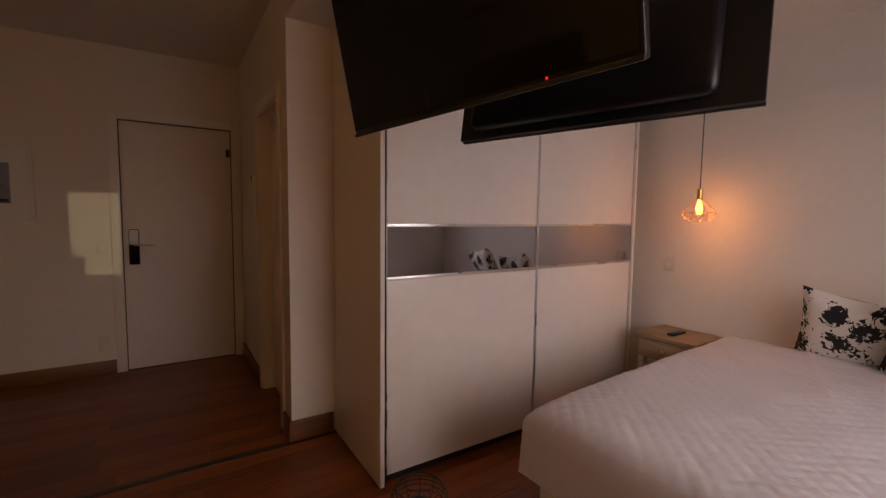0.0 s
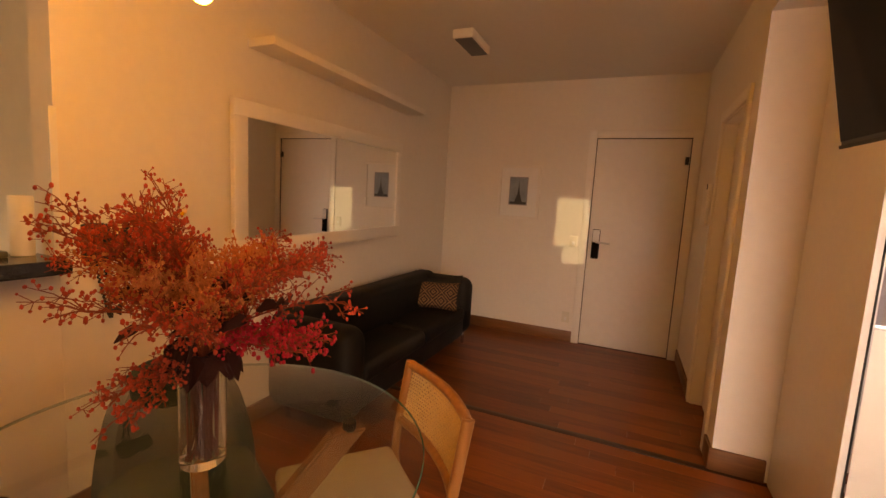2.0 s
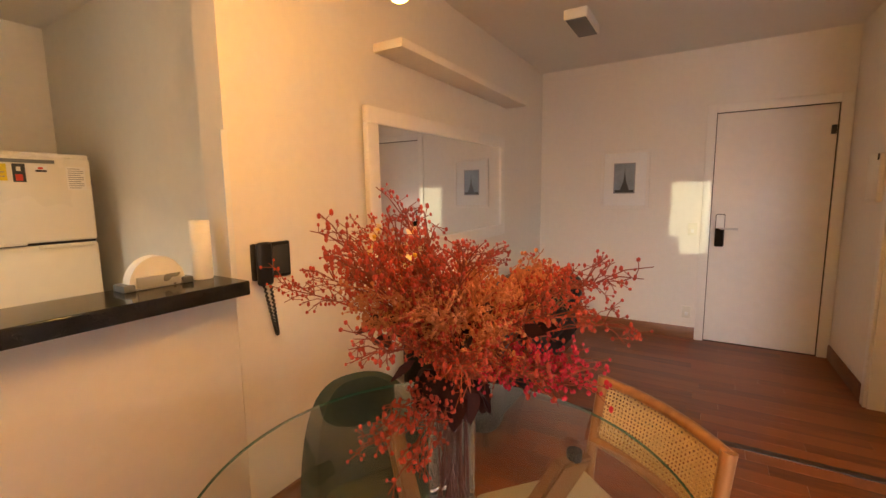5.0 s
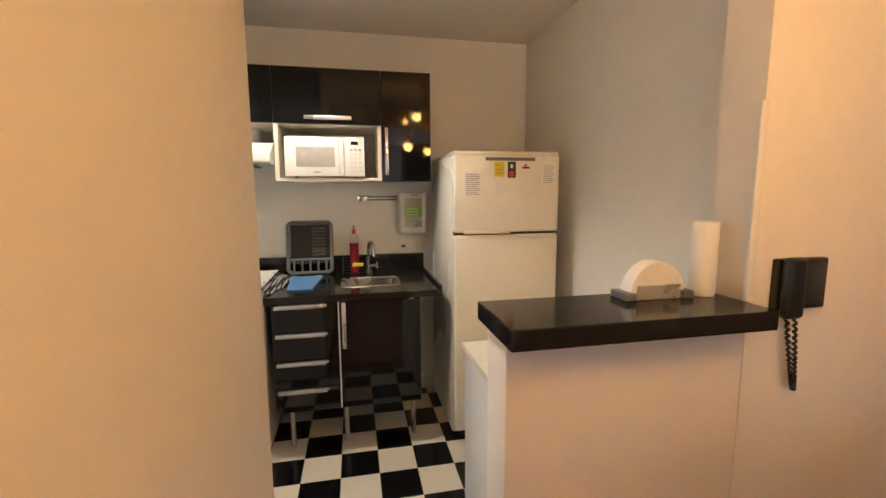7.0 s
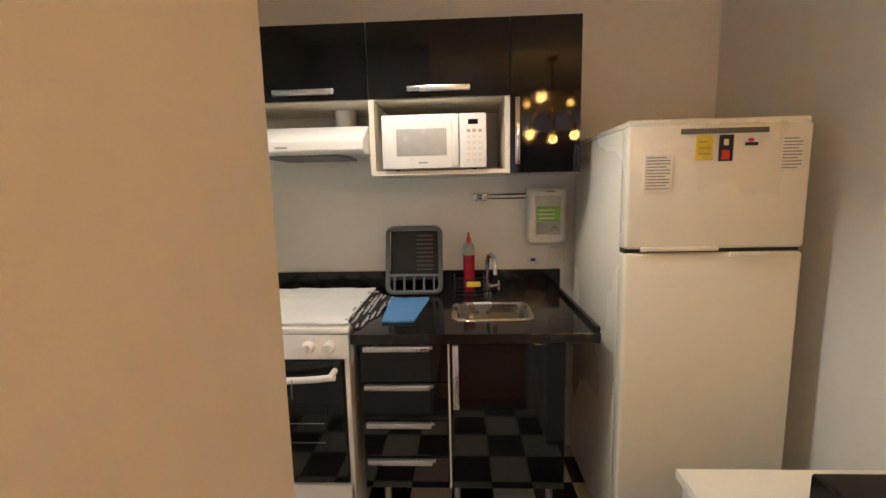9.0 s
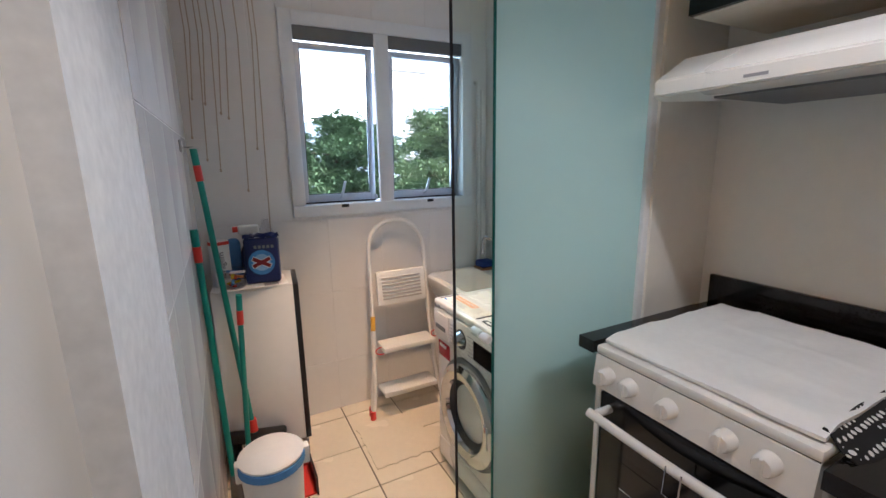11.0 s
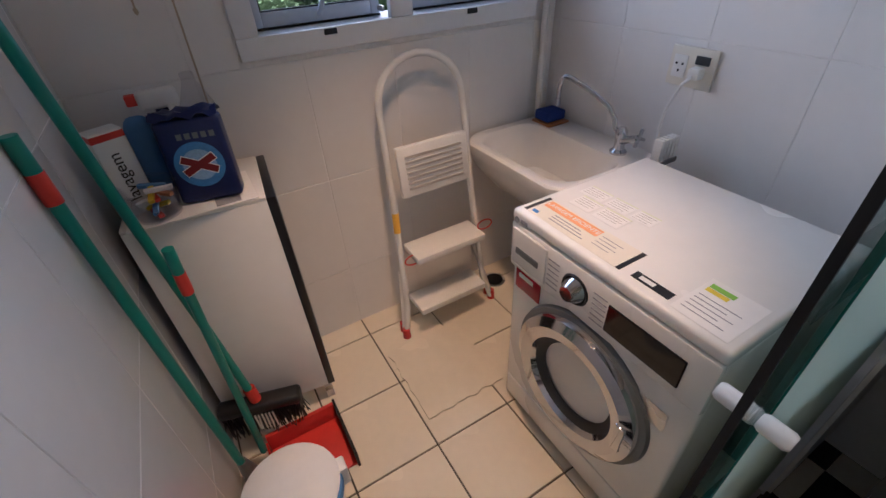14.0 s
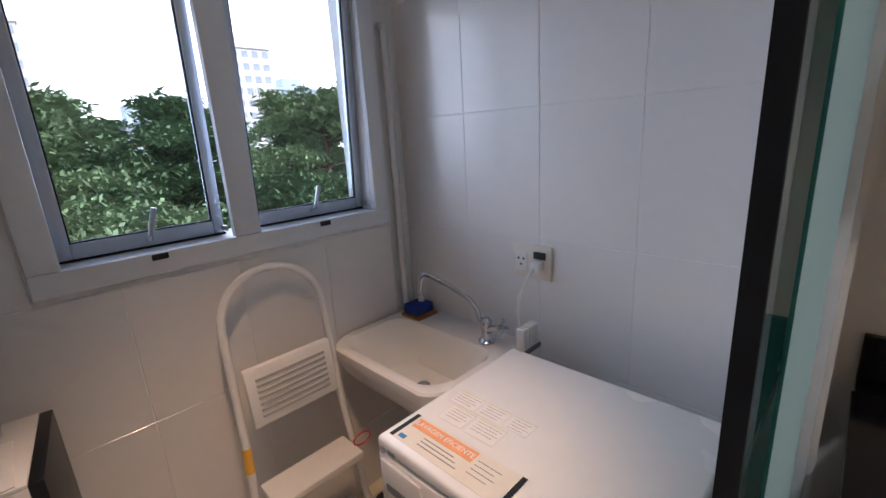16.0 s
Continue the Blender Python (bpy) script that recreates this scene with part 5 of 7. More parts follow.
dr = part("door", box(-1.577, -1.558, -4.600, -4.312, 1.485, 2.105, 0.0015), "gloss", t)
part("handle", box(-1.557, -1.536, -4.583, -4.562, 1.52, 1.79, 0.003), "chrome", dr)
solo("cabinet_lid", box(-1.95, -1.6, -5.6, -5.3, 2.105, 2.112), "darkgrey", "flat dark board lying on the wall cabinet", "board")

t = thing("microwave", "white microwave oven in the cabinet niche", "microwave", (-1.7, -4.91, 1.505))
part("body", box(-1.93, -1.56, -5.137, -4.70, 1.512, 1.733, 0.008), "white", t)
dr = part("door", box(-1.562, -1.542, -5.137, -4.815, 1.512, 1.733, 0.006), "white", t)
part("door_window", box(-1.543, -1.5405, -5.075, -4.865, 1.565, 1.675, 0.001), "mwglass", dr, "pale grey meshed window")
part("door_grip", box(-1.546, -1.530, -4.845, -4.815, 1.52, 1.72, 0.005), "plastic", dr)
part("brand_bar", box(-1.542, -1.5412, -4.985, -4.945, 1.533, 1.539), "ink", dr)
cp = part("control_panel", box(-1.562, -1.542, -4.812, -4.70, 1.512, 1.733, 0.004), "white", t)
part("display", box(-1.542, -1.5405, -4.775, -4.735, 1.688, 1.708), "screen", cp, "dark display")
for i in range(3):
    for j in range(6):
        part("key", box(-1.542, -1.5408, -4.782 + 0.024 * i, -4.766 + 0.024 * i, 1.535 + 0.024 * j, 1.548 + 0.024 * j), "mwglass" if j == 5 else "carcass", cp)
for y in (-5.08, -4.75):
    part("foot", rod((-1.60, y, 1.505), (-1.60, y, 1.514), 0.012, 10), "black", t)

t = thing("range_hood", "slim white cooker hood under the wall cabinet", "cooker hood", (-1.7, -5.48, 1.57))
bm = bmesh.new()
pr = [(-1.955, 1.60), (-1.47, 1.575), (-1.44, 1.585), (-1.44, 1.625), (-1.56, 1.695), (-1.955, 1.71)]
ends = [[bm.verts.new((x, y, z)) for x, z in pr] for y in (-5.778, -5.195)]
bm.faces.new(ends[0])
bm.faces.new(ends[1][::-1])
for k in range(len(pr)):
    j = (k + 1) % len(pr)
    bm.faces.new((ends[0][k], ends[0][j], ends[1][j], ends[1][k]))
bmesh.ops.bevel(bm, geom=list(bm.edges), offset=0.004, segments=2, affect="EDGES")
part("shell", bm, "white", t)
part("filter", box(-1.86, -1.52, -5.66, -5.32, 1.572, 1.584), "grey", t, "grey grease filter")
part("brand_bar", box(-1.4405, -1.439, -5.55, -5.50, 1.598, 1.605), "ink", t)
part("duct", rod((-1.8, -5.35, 1.70), (-1.8, -5.35, 1.80), 0.05, 20), "white", t)

# cooker
t = thing("cooker", "white gas cooker with dark oven door, top covered by a cloth", "cooker", (-1.55, -5.5001, 0))
part("body", box(-1.86, -1.285, -5.7553, -5.245, 0.06, 0.885, 0.006), "white", t)
part("side_trim", box(-1.285, -1.262, -5.7553, -5.7364, 0.10, 0.80, 0.003), "white", t)
part("side_trim", box(-1.285, -1.262, -5.2639, -5.245, 0.10, 0.80, 0.003), "white", t)
bm = bmesh.new()
pr = [(-1.29, 0.795), (-1.252, 0.795), (-1.262, 0.885), (-1.29, 0.895)]
ends = [[bm.verts.new((x, y, z)) for x, z in pr] for y in (-5.7581, -5.2422)]
bm.faces.new(ends[0])
bm.faces.new(ends[1][::-1])
for k in range(4):
    j = (k + 1) % 4
    bm.faces.new((ends[0][k], ends[0][j], ends[1][j], ends[1][k]))
cp = part("control_panel", bm, "white", t)
for y in (-5.7081, -5.6372, -5.5285, -5.3962, -5.3159):
    kn = part("knob", lathe(bmesh.new(), [(0.0, 0.032), (0.018, 0.032), (0.022, 0.026), (0.024, 0.0), (0.0, 0.0)], (-1.258, y, 0.842), 20, "x"), "white", cp)
    part("knob_ridge", box(-1.238, -1.220, y - 0.004, y + 0.004, 0.823, 0.861, 0.002), "white", kn)
part("top_frame", box(-1.87, -1.262, -5.76, -5.2403, 0.887, 0.912, 0.006), "white", t)
part("edge_shadow", box(-1.87, -1.265, -5.7562, -5.2441, 0.882, 0.889), "darkgrey", t)
part("lid", box(-1.85, -1.285, -5.7411, -5.2592, 0.915, 0.925, 0.004), "white", t)
dr = part("oven_door", box(-1.285, -1.258, -5.7336, -5.2667, 0.275, 0.785, 0.006), "ovenglass", t, "black glass oven door")
part("oven_window", box(-1.258, -1.2565, -5.6655, -5.3395, 0.38, 0.61), "screen", dr)
for z in (0.45, 0.53):
    part("oven_shelf", rod((-1.2562, -5.6466, z), (-1.2562, -5.3537, z), 0.0015, 6), "steel", dr)
part("oven_handle", tube(bmesh.new(), arc(-1, 1, 12, lambda u: Vector((-1.215 + 0.02 * u * u, -5.5001 + 0.215 * u, 0.725 + 0.022 * u * u))), 0.013, 10), "white", dr, "curved white handle")
for y in (-5.6986, -5.3017):
    part("handle_post", rod((-1.26, y, 0.745), (-1.20, y, 0.745), 0.012, 10), "white", dr)
part("towel_clip", tube(bmesh.new(), [(-1.20, -5.486, 0.735), (-1.195, -5.486, 0.665), (-1.195, -5.4482, 0.665), (-1.20, -5.4482, 0.735)], 0.002, 6), "chrome", dr)
part("bottom_drawer", box(-1.285, -1.262, -5.7553, -5.245, 0.09, 0.265, 0.006), "white", t, "white lower panel")
for x in (-1.33, -1.8):
    for y in (-5.7128, -5.2875):
        part("foot", rod((x, y, 0), (x, y, 0.07), 0.018), "black", t)


def cover(u, v):
    x, y = -1.83 + 0.545 * u, -5.75 + 0.50 * v
    z = 0.938 + 0.006 * noise.noise((u * 5, v * 5, 2.0)) - 0.012 * max(0, u - 0.93) / 0.07
    for a in (0.33, 0.66):
        z += 0.004 * math.exp(-((u - a) / 0.012) ** 2) + 0.004 * math.exp(-((v - a + 0.1) / 0.012) ** 2)
    return Vector((x + 0.012 * noise.noise((v * 3, 0, 7.0)), y, z))


solo("cooker_cloth", cloth(bmesh.new(), 40, 40, cover, 0.008), "cloth", "white folded cloth spread over the cooker top", "cloth")
solo("dotted_cloth", cloth(bmesh.new(), 18, 14, lambda u, v: Vector((-1.76 + 0.46 * u, -5.262 + 0.115 * v * (1 - 0.3 * u), 0.936 - 0.03 * v - (0.07 * max(0, u - 0.55) * v) + 0.010 * noise.noise((u * 5, v * 4, 0)))), 0.004), "dots", "black and white dotted cloth hanging off the cooker edge", "cloth")

# bar, phone, cabinet under the bar
t = thing("bar_counter", "thick black granite counter on the half wall", "counter", (-0.04, -4.05, 1.05))
part("slab", box(-0.178, 0.10, -4.425, -3.674, 1.048, 1.102, 0.004), "granite", t)
t = thing("bar_cabinet", "low white cabinet behind the bar", "cabinet", (-0.35, -4.02, 0))
part("body", box(-0.545, -0.16, -4.365, -3.60, 0.03, 0.82, 0.003), "white", t)
part("top", box(-0.555, -0.158, -4.375, -3.60, 0.82, 0.842, 0.003), "cream", t)
part("door_seam", box(-0.547, -0.545, -3.99, -3.985, 0.05, 0.81), "grey", t)
part("plinth", box(-0.53, -0.17, -4.35, -3.61, 0.0, 0.03), "grey", t)

t = thing("napkin_holder", "clear napkin holder with white paper napkins on the bar", "napkin holder", (-0.10, -3.90, 1.102))
bm = bmesh.new()
n = 20
rows = [[bm.verts.new((x, -3.90 + 0.090 * math.cos(math.pi * k / n), 1.112 + 0.100 * math.sin(math.pi * k / n))) for k in range(n + 1)] for x in (-0.135, -0.085)]
bm.faces.new(rows[0])
bm.faces.new(rows[1][::-1])
for k in range(n):
    bm.faces.new((rows[0][k], rows[0][k + 1], rows[1][k + 1], rows[1][k]))
bm.faces.new((rows[0][n], rows[0][0], rows[1][0], rows[1][n]))
part("napkin", bm, "paper", t, "fan of white napkins")
part("stand", box(-0.145, -0.075, -4.0, -3.80, 1.1025, 1.112, 0.003), "clearplastic", t)
for x in (-0.142, -0.078):
    part("side_plate", box(x - 0.002, x + 0.002, -3.97, -3.83, 1.112, 1.145), "clearplastic", t)
for y in (-3.995, -3.805):
    part("corner_foot", box(-0.15, -0.07, y - 0.018, y + 0.018, 1.1022, 1.125, 0.004), "grey", t)
t = thing("paper_towel_roll", "white roll of paper towel standing on the bar", "paper roll", (-0.10, -3.735, 1.102))
part("roll", lathe(bmesh.new(), [(0.014, 1.103), (0.034, 1.103), (0.036, 1.11), (0.036, 1.322), (0.034, 1.326), (0.014, 1.326), (0.014, 1.103)], (-0.10, -3.735, 0), 32), "paper", t)
part("core", lathe(bmesh.new(), [(0.012, 1.103), (0.0137, 1.103), (0.0137, 1.327), (0.012, 1.327)], (-0.10, -3.735, 0), 20), "cream", t)

t = thing("wall_intercom", "black wall intercom phone with coiled cord", "intercom", (0.02, -3.52, 1.08))
part("base", box(0.0, 0.022, -3.60, -3.42, 1.075, 1.225, 0.006), "black", t)
part("handset", box(0.022, 0.055, -3.595, -3.53, 1.055, 1.232, 0.014, 3), "black", t)
part("keypad", box(0.022, 0.030, -3.515, -3.435, 1.09, 1.21, 0.004), "darkgrey", t)
pts = []
for k in range(181):
    s = k / 180
    a = s * math.pi * 2
    y = -3.565 + (0.035 * math.sin(math.pi * s) * (1 if s < 0.5 else 1)) + (0.03 * s)
    z = 1.06 - 0.225 * math.sin(math.pi * s)
    pts.append((0.03 + 0.004 * math.cos(k * 1.3), y + 0.004 * math.sin(k * 1.3), z))
part("coiled_cord", tube(bmesh.new(), pts, 0.0045, 5), "black", t)

# ---------- laundry ----------
w = struct("window_1", box(-1.765, -0.69, -7.29, -7.262, 1.148, 1.208, 0.004), "winframe", "white aluminium window with two top-hung sashes standing ajar")
for a, b, c, e in ((-0.755, -0.69, 1.208, 2.15), (-1.765, -1.70, 1.208, 2.15), (-1.70, -0.755, 2.085, 2.15), (-1.245, -1.165, 1.208, 2.085)):
    part("window_frame", box(a, b, -7.29, -7.262, c, e, 0.004), "winframe", w)
for a, b, c, e in ((-0.755, -0.73, 1.16, 2.13), (-1.725, -1.70, 1.16, 2.13)):
    part("window_lining", box(a, b, -7.44, -7.29, c, e), "winframe", w)
part("window_lining", box(-1.70, -0.755, -7.44, -7.29, 1.193, 1.208), "winframe", w)
part("window_lining", box(-1.70, -0.755, -7.44, -7.29, 2.115, 2.13), "winframe", w)
part("roller_cover", box(-1.70, -0.755, -7.30, -7.27, 2.02, 2.085, 0.004), "grey", w, "grey strip above the sashes")
for a, b in ((-1.163, -0.757), (-1.698, -1.247)):
    hinge = Matrix.Translation((0, -7.315, 2.015)) @ pose(0, 0, 0, -3.5, 0, 0)
    z0 = -0.80
    bm = bmesh.new()
    for p0, p1, q0, q1 in ((a, a + 0.03, z0, 0), (b - 0.03, b, z0, 0), (a + 0.03, b - 0.03, z0, z0 + 0.04), (a + 0.03, b - 0.03, -0.03, 0)):
        bx(bm, p0, p1, -0.018, 0.018, q0, q1, 0.003)
    for v in bm.verts:
        v.co = hinge @ v.co
    sash = part("sash", bm, "sash", w, "silver sash frame standing ajar")
    bm = box(a + 0.03, b - 0.03, -0.003, 0.003, z0 + 0.04, -0.03)
    for v in bm.verts:
        v.co = hinge @ v.co
    for p0, p1, q0, q1 in ((a + 0.03, a + 0.034, z0 + 0.04, -0.03), (b - 0.034, b - 0.03, z0 + 0.04, -0.03), (a + 0.034, b - 0.034, z0 + 0.04, z0 + 0.044)):
        part("gasket", tr(box(p0, p1, 0.003, 0.012, q0, q1), hinge), "rubber", sash, "thin black pane gasket")
    # black strip put in where the gap below the sash reads dark
    part("rail_gap", tr(box(a - 0.004, b + 0.004, -0.010, 0.012, z0 - 0.012, z0 - 0.002), hinge), "rubber", sash, "dark strip drawn in for the gap under the sash")
    pane = part("pane", bm, "glass", sash)
    pane.visible_shadow = False
    c = (a + b) / 2
    low = hinge @ Vector((c, 0.02, z0 + 0.02))
    part("catch", tube(bmesh.new(), [low, low + Vector((0.0, 0.03, 0.015)), low + Vector((-0.02, 0.035, 0.09))], 0.008, 8), "sash", sash, "pale window catch")
    part("seal", box(a + 0.005, b - 0.005, -7.40, -7.36, 1.209, 1.217), "rubber", w)
    part("strike", box(c - 0.02, c + 0.02, -7.262, -7.256, 1.188, 1.205, 0.002), "black", w, "small black keeper")
    part("stay_arm", box(a + 0.003, a + 0.009, -7.44, -7.30, 1.225, 1.24), "alu", w)

# glass doors to the laundry
gd = struct("door_3", box(-1.62, -1.025, -5.934, -5.926, 0.02, 2.045), "frost", "frosted green glass sliding door to the laundry")
part("clear_pane", box(-1.025, -0.901, -5.934, -5.926, 0.02, 2.045), "doorglass", gd, "clear strip of the glass door").visible_shadow = False
part("film_edge", box(-1.027, -1.024, -5.9352, -5.9248, 0.02, 2.045), "edgeglass", gd, "green edge of the frosted film")
part("edge_seal", box(-0.901, -0.897, -5.9345, -5.9255, 0.02, 2.045), "rubber", gd, "black edge seal")
part("top_rail", box(-1.64, -0.205, -5.97, -5.905, 2.045, 2.085, 0.003), "winframe", gd, "white top rail")
part("floor_rail", box(-1.64, -0.24, -5.95, -5.915, 0.0, 0.014, 0.002), "alu", gd)
part("jamb_profile", box(-1.645, -1.615, -5.97, -5.91, 0.0, 2.045, 0.003), "winframe", gd)
for y0, y1 in ((-5.926, -5.888), (-5.978, -5.934)):
    part("knob", lathe(bmesh.new(), [(0.0, y0), (0.010, y0), (0.0130, y0 + 0.005), (0.0130, y1 - 0.005), (0.010, y1), (0.0, y1)], (-0.985, 0, 0.935), 20, "y"), "plastic", gd, "white round door knob")

t = thing("washing_machine", "white front-loading washing machine with chrome porthole", "washing machine", (-1.44, -6.325, 0))
part("body", box(-1.70, -1.185, -6.622, -6.030, 0.02, 0.785, 0.012, 3), "white", t)
part("top_plate", box(-1.705, -1.172, -6.624, -6.028, 0.785, 0.820, 0.010, 3), "white", t)
fp = part("control_fascia", box(-1.19, -1.170, -6.622, -6.030, 0.635, 0.783, 0.008), "white", t)
part("detergent_drawer", box(-1.171, -1.164, -6.61, -6.475, 0.655, 0.770, 0.006), "white", fp)
part("drawer_grip", box(-1.165, -1.161, -6.59, -6.50, 0.695, 0.715, 0.003), "grey", fp, "grey drawer grip")
kn = part("dial", lathe(bmesh.new(), [(0.0, 0.03), (0.02, 0.03), (0.024, 0.024), (0.034, 0.004), (0.036, 0.0), (0.0, 0.0)], (-1.170, -6.375, 0.712), 32, "x"), "chrome", fp, "chrome programme dial")
part("dial_ring", lathe(bmesh.new(), [(0.036, 0.0), (0.040, 0.004), (0.043, 0.0)], (-1.170, -6.375, 0.712), 32, "x"), "black", kn)
part("display", box(-1.171, -1.166, -6.275, -6.085, 0.665, 0.745, 0.003), "screen", fp, "black glossy display")
for k in range(6):
    for s in (-1, 1):
        part("programme_print", box(-1.1698, -1.1690, -6.375 + s * 0.075 - 0.02, -6.375 + s * 0.075 + 0.02, 0.665 + 0.016 * k, 0.668 + 0.016 * k), "ink", fp)
part("badge", box(-1.1855, -1.1825, -6.605, -6.500, 0.555, 0.632, 0.002), "redliquid", t, "dark red badge")
part("badge_print", box(-1.1825, -1.182, -6.59, -6.53, 0.60, 0.615), "paper", t)
part("logo_disc", rod((-1.1695, -6.60, 0.795), (-1.1675, -6.60, 0.795), 0.009, 16), "ink", t)
part("logo_bar", box(-1.1715, -1.1705, -6.585, -6.56, 0.790, 0.801), "ink", t)
pc = (-1.185, -6.325, 0.40)
ph = part("porthole", lathe(bmesh.new(), [(0.155, 0.0), (0.205, 0.0), (0.215, 0.012), (0.210, 0.032), (0.185, 0.045), (0.150, 0.038), (0.140, 0.020)], pc, 64, "x"), "chrome", t, "wide chrome door ring")
part("porthole_glass", lathe(bmesh.new(), [(0.145, 0.022), (0.135, 0.010), (0.10, -0.03), (0.0, -0.05)], pc, 48, "x"), "screen", ph, "dark bowl of door glass")
part("inner_ring", lathe(bmesh.new(), [(0.148, 0.030), (0.140, 0.021), (0.128, 0.012), (0.118, 0.004)], pc, 48, "x"), "darkgrey", ph, "dark grey inner ring")
part("outer_ring", lathe(bmesh.new(), [(0.215, 0.0), (0.232, 0.0), (0.228, 0.012), (0.214, 0.014)], pc, 64, "x"), "grey", ph)
part("door_grip", box(-1.155, -1.138, -6.165, -6.135, 0.36, 0.46, 0.006), "chrome", ph)
part("toe_panel", box(-1.188, -1.180, -6.61, -6.04, 0.03, 0.13, 0.003), "white", t)
part("sticker", box(-1.184, -1.1825, -6.16, -6.08, 0.50, 0.56, 0.001), "alu", t, "small silver sticker")
for x in (-1.25, -1.65):
    for y in (-6.57, -6.08):
        part("foot", rod((x, y, 0), (x, y, 0.025), 0.022), "black", t)
def top_label(name, label, x0, x1, y0, y1, m):
    return part(name, box(x0, x1, y0, y1, 0.8202, 0.8210), m, t, label)


top_label("info_sticker", "pale grey information sticker", -1.285, -1.195, -6.605, -6.29, "cream")
for y in (-6.605, -6.302):
    part("sticker_end", box(-1.285, -1.195, y, y + 0.012, 0.8210, 0.8214), "black", t, "dark end of the sticker")
part("orange_band", box(-1.278, -1.246, -6.585, -6.405, 0.8210, 0.8214), "orange", t, "orange band on the sticker")
text("print", "LAVAGEM EFICIENTE", 0.019, pose(-1.262, -6.495, 0.8216, 0, 0, 90), "paper", t)
part("blue_mark", box(-1.215, -1.203, -6.585, -6.565, 0.8210, 0.8213), "midblue", t)
for k in range(3):
    part("print_line", box(-1.236 + 0.011 * k, -1.233 + 0.011 * k, -6.53, -6.44 + 0.012 * k, 0.8210, 0.8213), "ink", t)
for k in range(4):
    part("print_line", box(-1.262 + 0.013 * k, -1.260 + 0.013 * k, -6.395, -6.335 - 0.01 * (k % 2), 0.8210, 0.8213), "ink", t)
for x0, x1, y0, y1 in ((-1.43, -1.375, -6.585, -6.51), (-1.43, -1.375, -6.50, -6.43), (-1.37, -1.31, -6.56, -6.49), (-1.37, -1.31, -6.48, -6.40), (-1.43, -1.38, -6.42, -6.36)):
    top_label("printed_table", "faint printed table", x0, x1, y0, y1, "plastic")
    part("table_head", box(x0, x0 + 0.005, y0, y1, 0.8210, 0.8213), "faint", t, "faint yellow table head")
    for k in range(4):
        part("print_line", box(x0 + 0.012 + 0.010 * k, x0 + 0.0135 + 0.010 * k, y0 + 0.005, y1 - 0.006 - 0.008 * (k % 2), 0.8210, 0.8212), "mwglass", t)
top_label("brand_strip", "black brand strip", -1.225, -1.20, -6.265, -6.175, "black")
part("brand_print", box(-1.219, -1.207, -6.25, -6.215, 0.8210, 0.8213), "paper", t)
top_label("energy_label", "white energy label", -1.33, -1.19, -6.165, -6.05, "paper")
part("energy_green", box(-1.315, -1.300, -6.155, -6.105, 0.8210, 0.8213), "labelgreen", t)
part("energy_yellow", box(-1.298, -1.285, -6.155, -6.11, 0.8210, 0.8213), "yellow", t)
for k in range(5):
    part("print_line", box(-1.268 + 0.014 * k, -1.2655 + 0.014 * k, -6.155, -6.07 - 0.02 * (k % 2), 0.8210, 0.8213), "ink", t)

# laundry tub
t = thing("laundry_tub", "white ceramic laundry tub in the corner", "laundry tub", (-1.65, -6.97, 0.46))
bm = bmesh.new()


def tub_ring(x0, x1, y0, y1, z, r, bulge=0.0):
    """A rectangle with rounded corners and a front edge that bows out."""
    pts = []
    for cx, cy, a0 in ((x1 - r, y1 - r, 0), (x0 + r, y1 - r, 90), (x0 + r, y0 + r, 180), (x1 - r, y0 + r, 270)):
        for k in range(9):
            a = radians(a0 + 90 * k / 8)
            x, y = cx + r * math.cos(a), cy + r * math.sin(a)
            if x > (x0 + x1) / 2:
                x += bulge * (1 - ((2 * y - y0 - y1) / (y1 - y0)) ** 2)
            pts.append(bm.verts.new((x, y, z)))
    return pts


X0, X1, Y0, Y1 = -1.876, -1.435, -7.262, -6.672
rings = [tub_ring(*a) for a in ((-1.80, -1.62, -7.08, -6.84, 0.46, 0.05), (X0, -1.52, -7.20, -6.74, 0.56, 0.08, 0.03), (X0, -1.45, Y0 + 0.02, Y1 - 0.02, 0.66, 0.08, 0.05), (X0, X1 - 0.006, Y0 + 0.005, Y1 - 0.005, 0.70, 0.075, 0.06),
                                (X0, X1, Y0, Y1, 0.72, 0.075, 0.065), (X0, X1, Y0, Y1, 0.748, 0.075, 0.065), (X0 + 0.004, X1 - 0.006, Y0 + 0.006, Y1 - 0.006, 0.755, 0.07, 0.065),
                                (-1.74, X1 - 0.035, Y0 + 0.04, Y1 - 0.04, 0.755, 0.07, 0.062), (-1.733, X1 - 0.045, Y0 + 0.05, Y1 - 0.05, 0.745, 0.07, 0.06), (-1.72, X1 - 0.07, Y0 + 0.08, Y1 - 0.08, 0.68, 0.07, 0.05), (-1.70, X1 - 0.11, Y0 + 0.13, Y1 - 0.13, 0.60, 0.06, 0.03), (-1.66, X1 - 0.15, Y0 + 0.22, Y1 - 0.22, 0.585, 0.03))]
for a, b in zip(rings, rings[1:]):
    for k in range(36):
        bm.faces.new((a[k], a[(k + 1) % 36], b[(k + 1) % 36], b[k]))
bm.faces.new(rings[0])
bm.faces.new(rings[-1])
part("basin", bm, "white", t)
part("waste_pipe", tube(bmesh.new(), [(-1.66, -6.955, 0.505), (-1.66, -6.955, 0.30), (-1.75, -6.955, 0.25), (-1.875, -6.955, 0.25)], 0.022, 12), "plastic", t)
part("drain", rod((-1.62, -6.967, 0.586), (-1.62, -6.967, 0.590), 0.025, 20), "chrome", t)
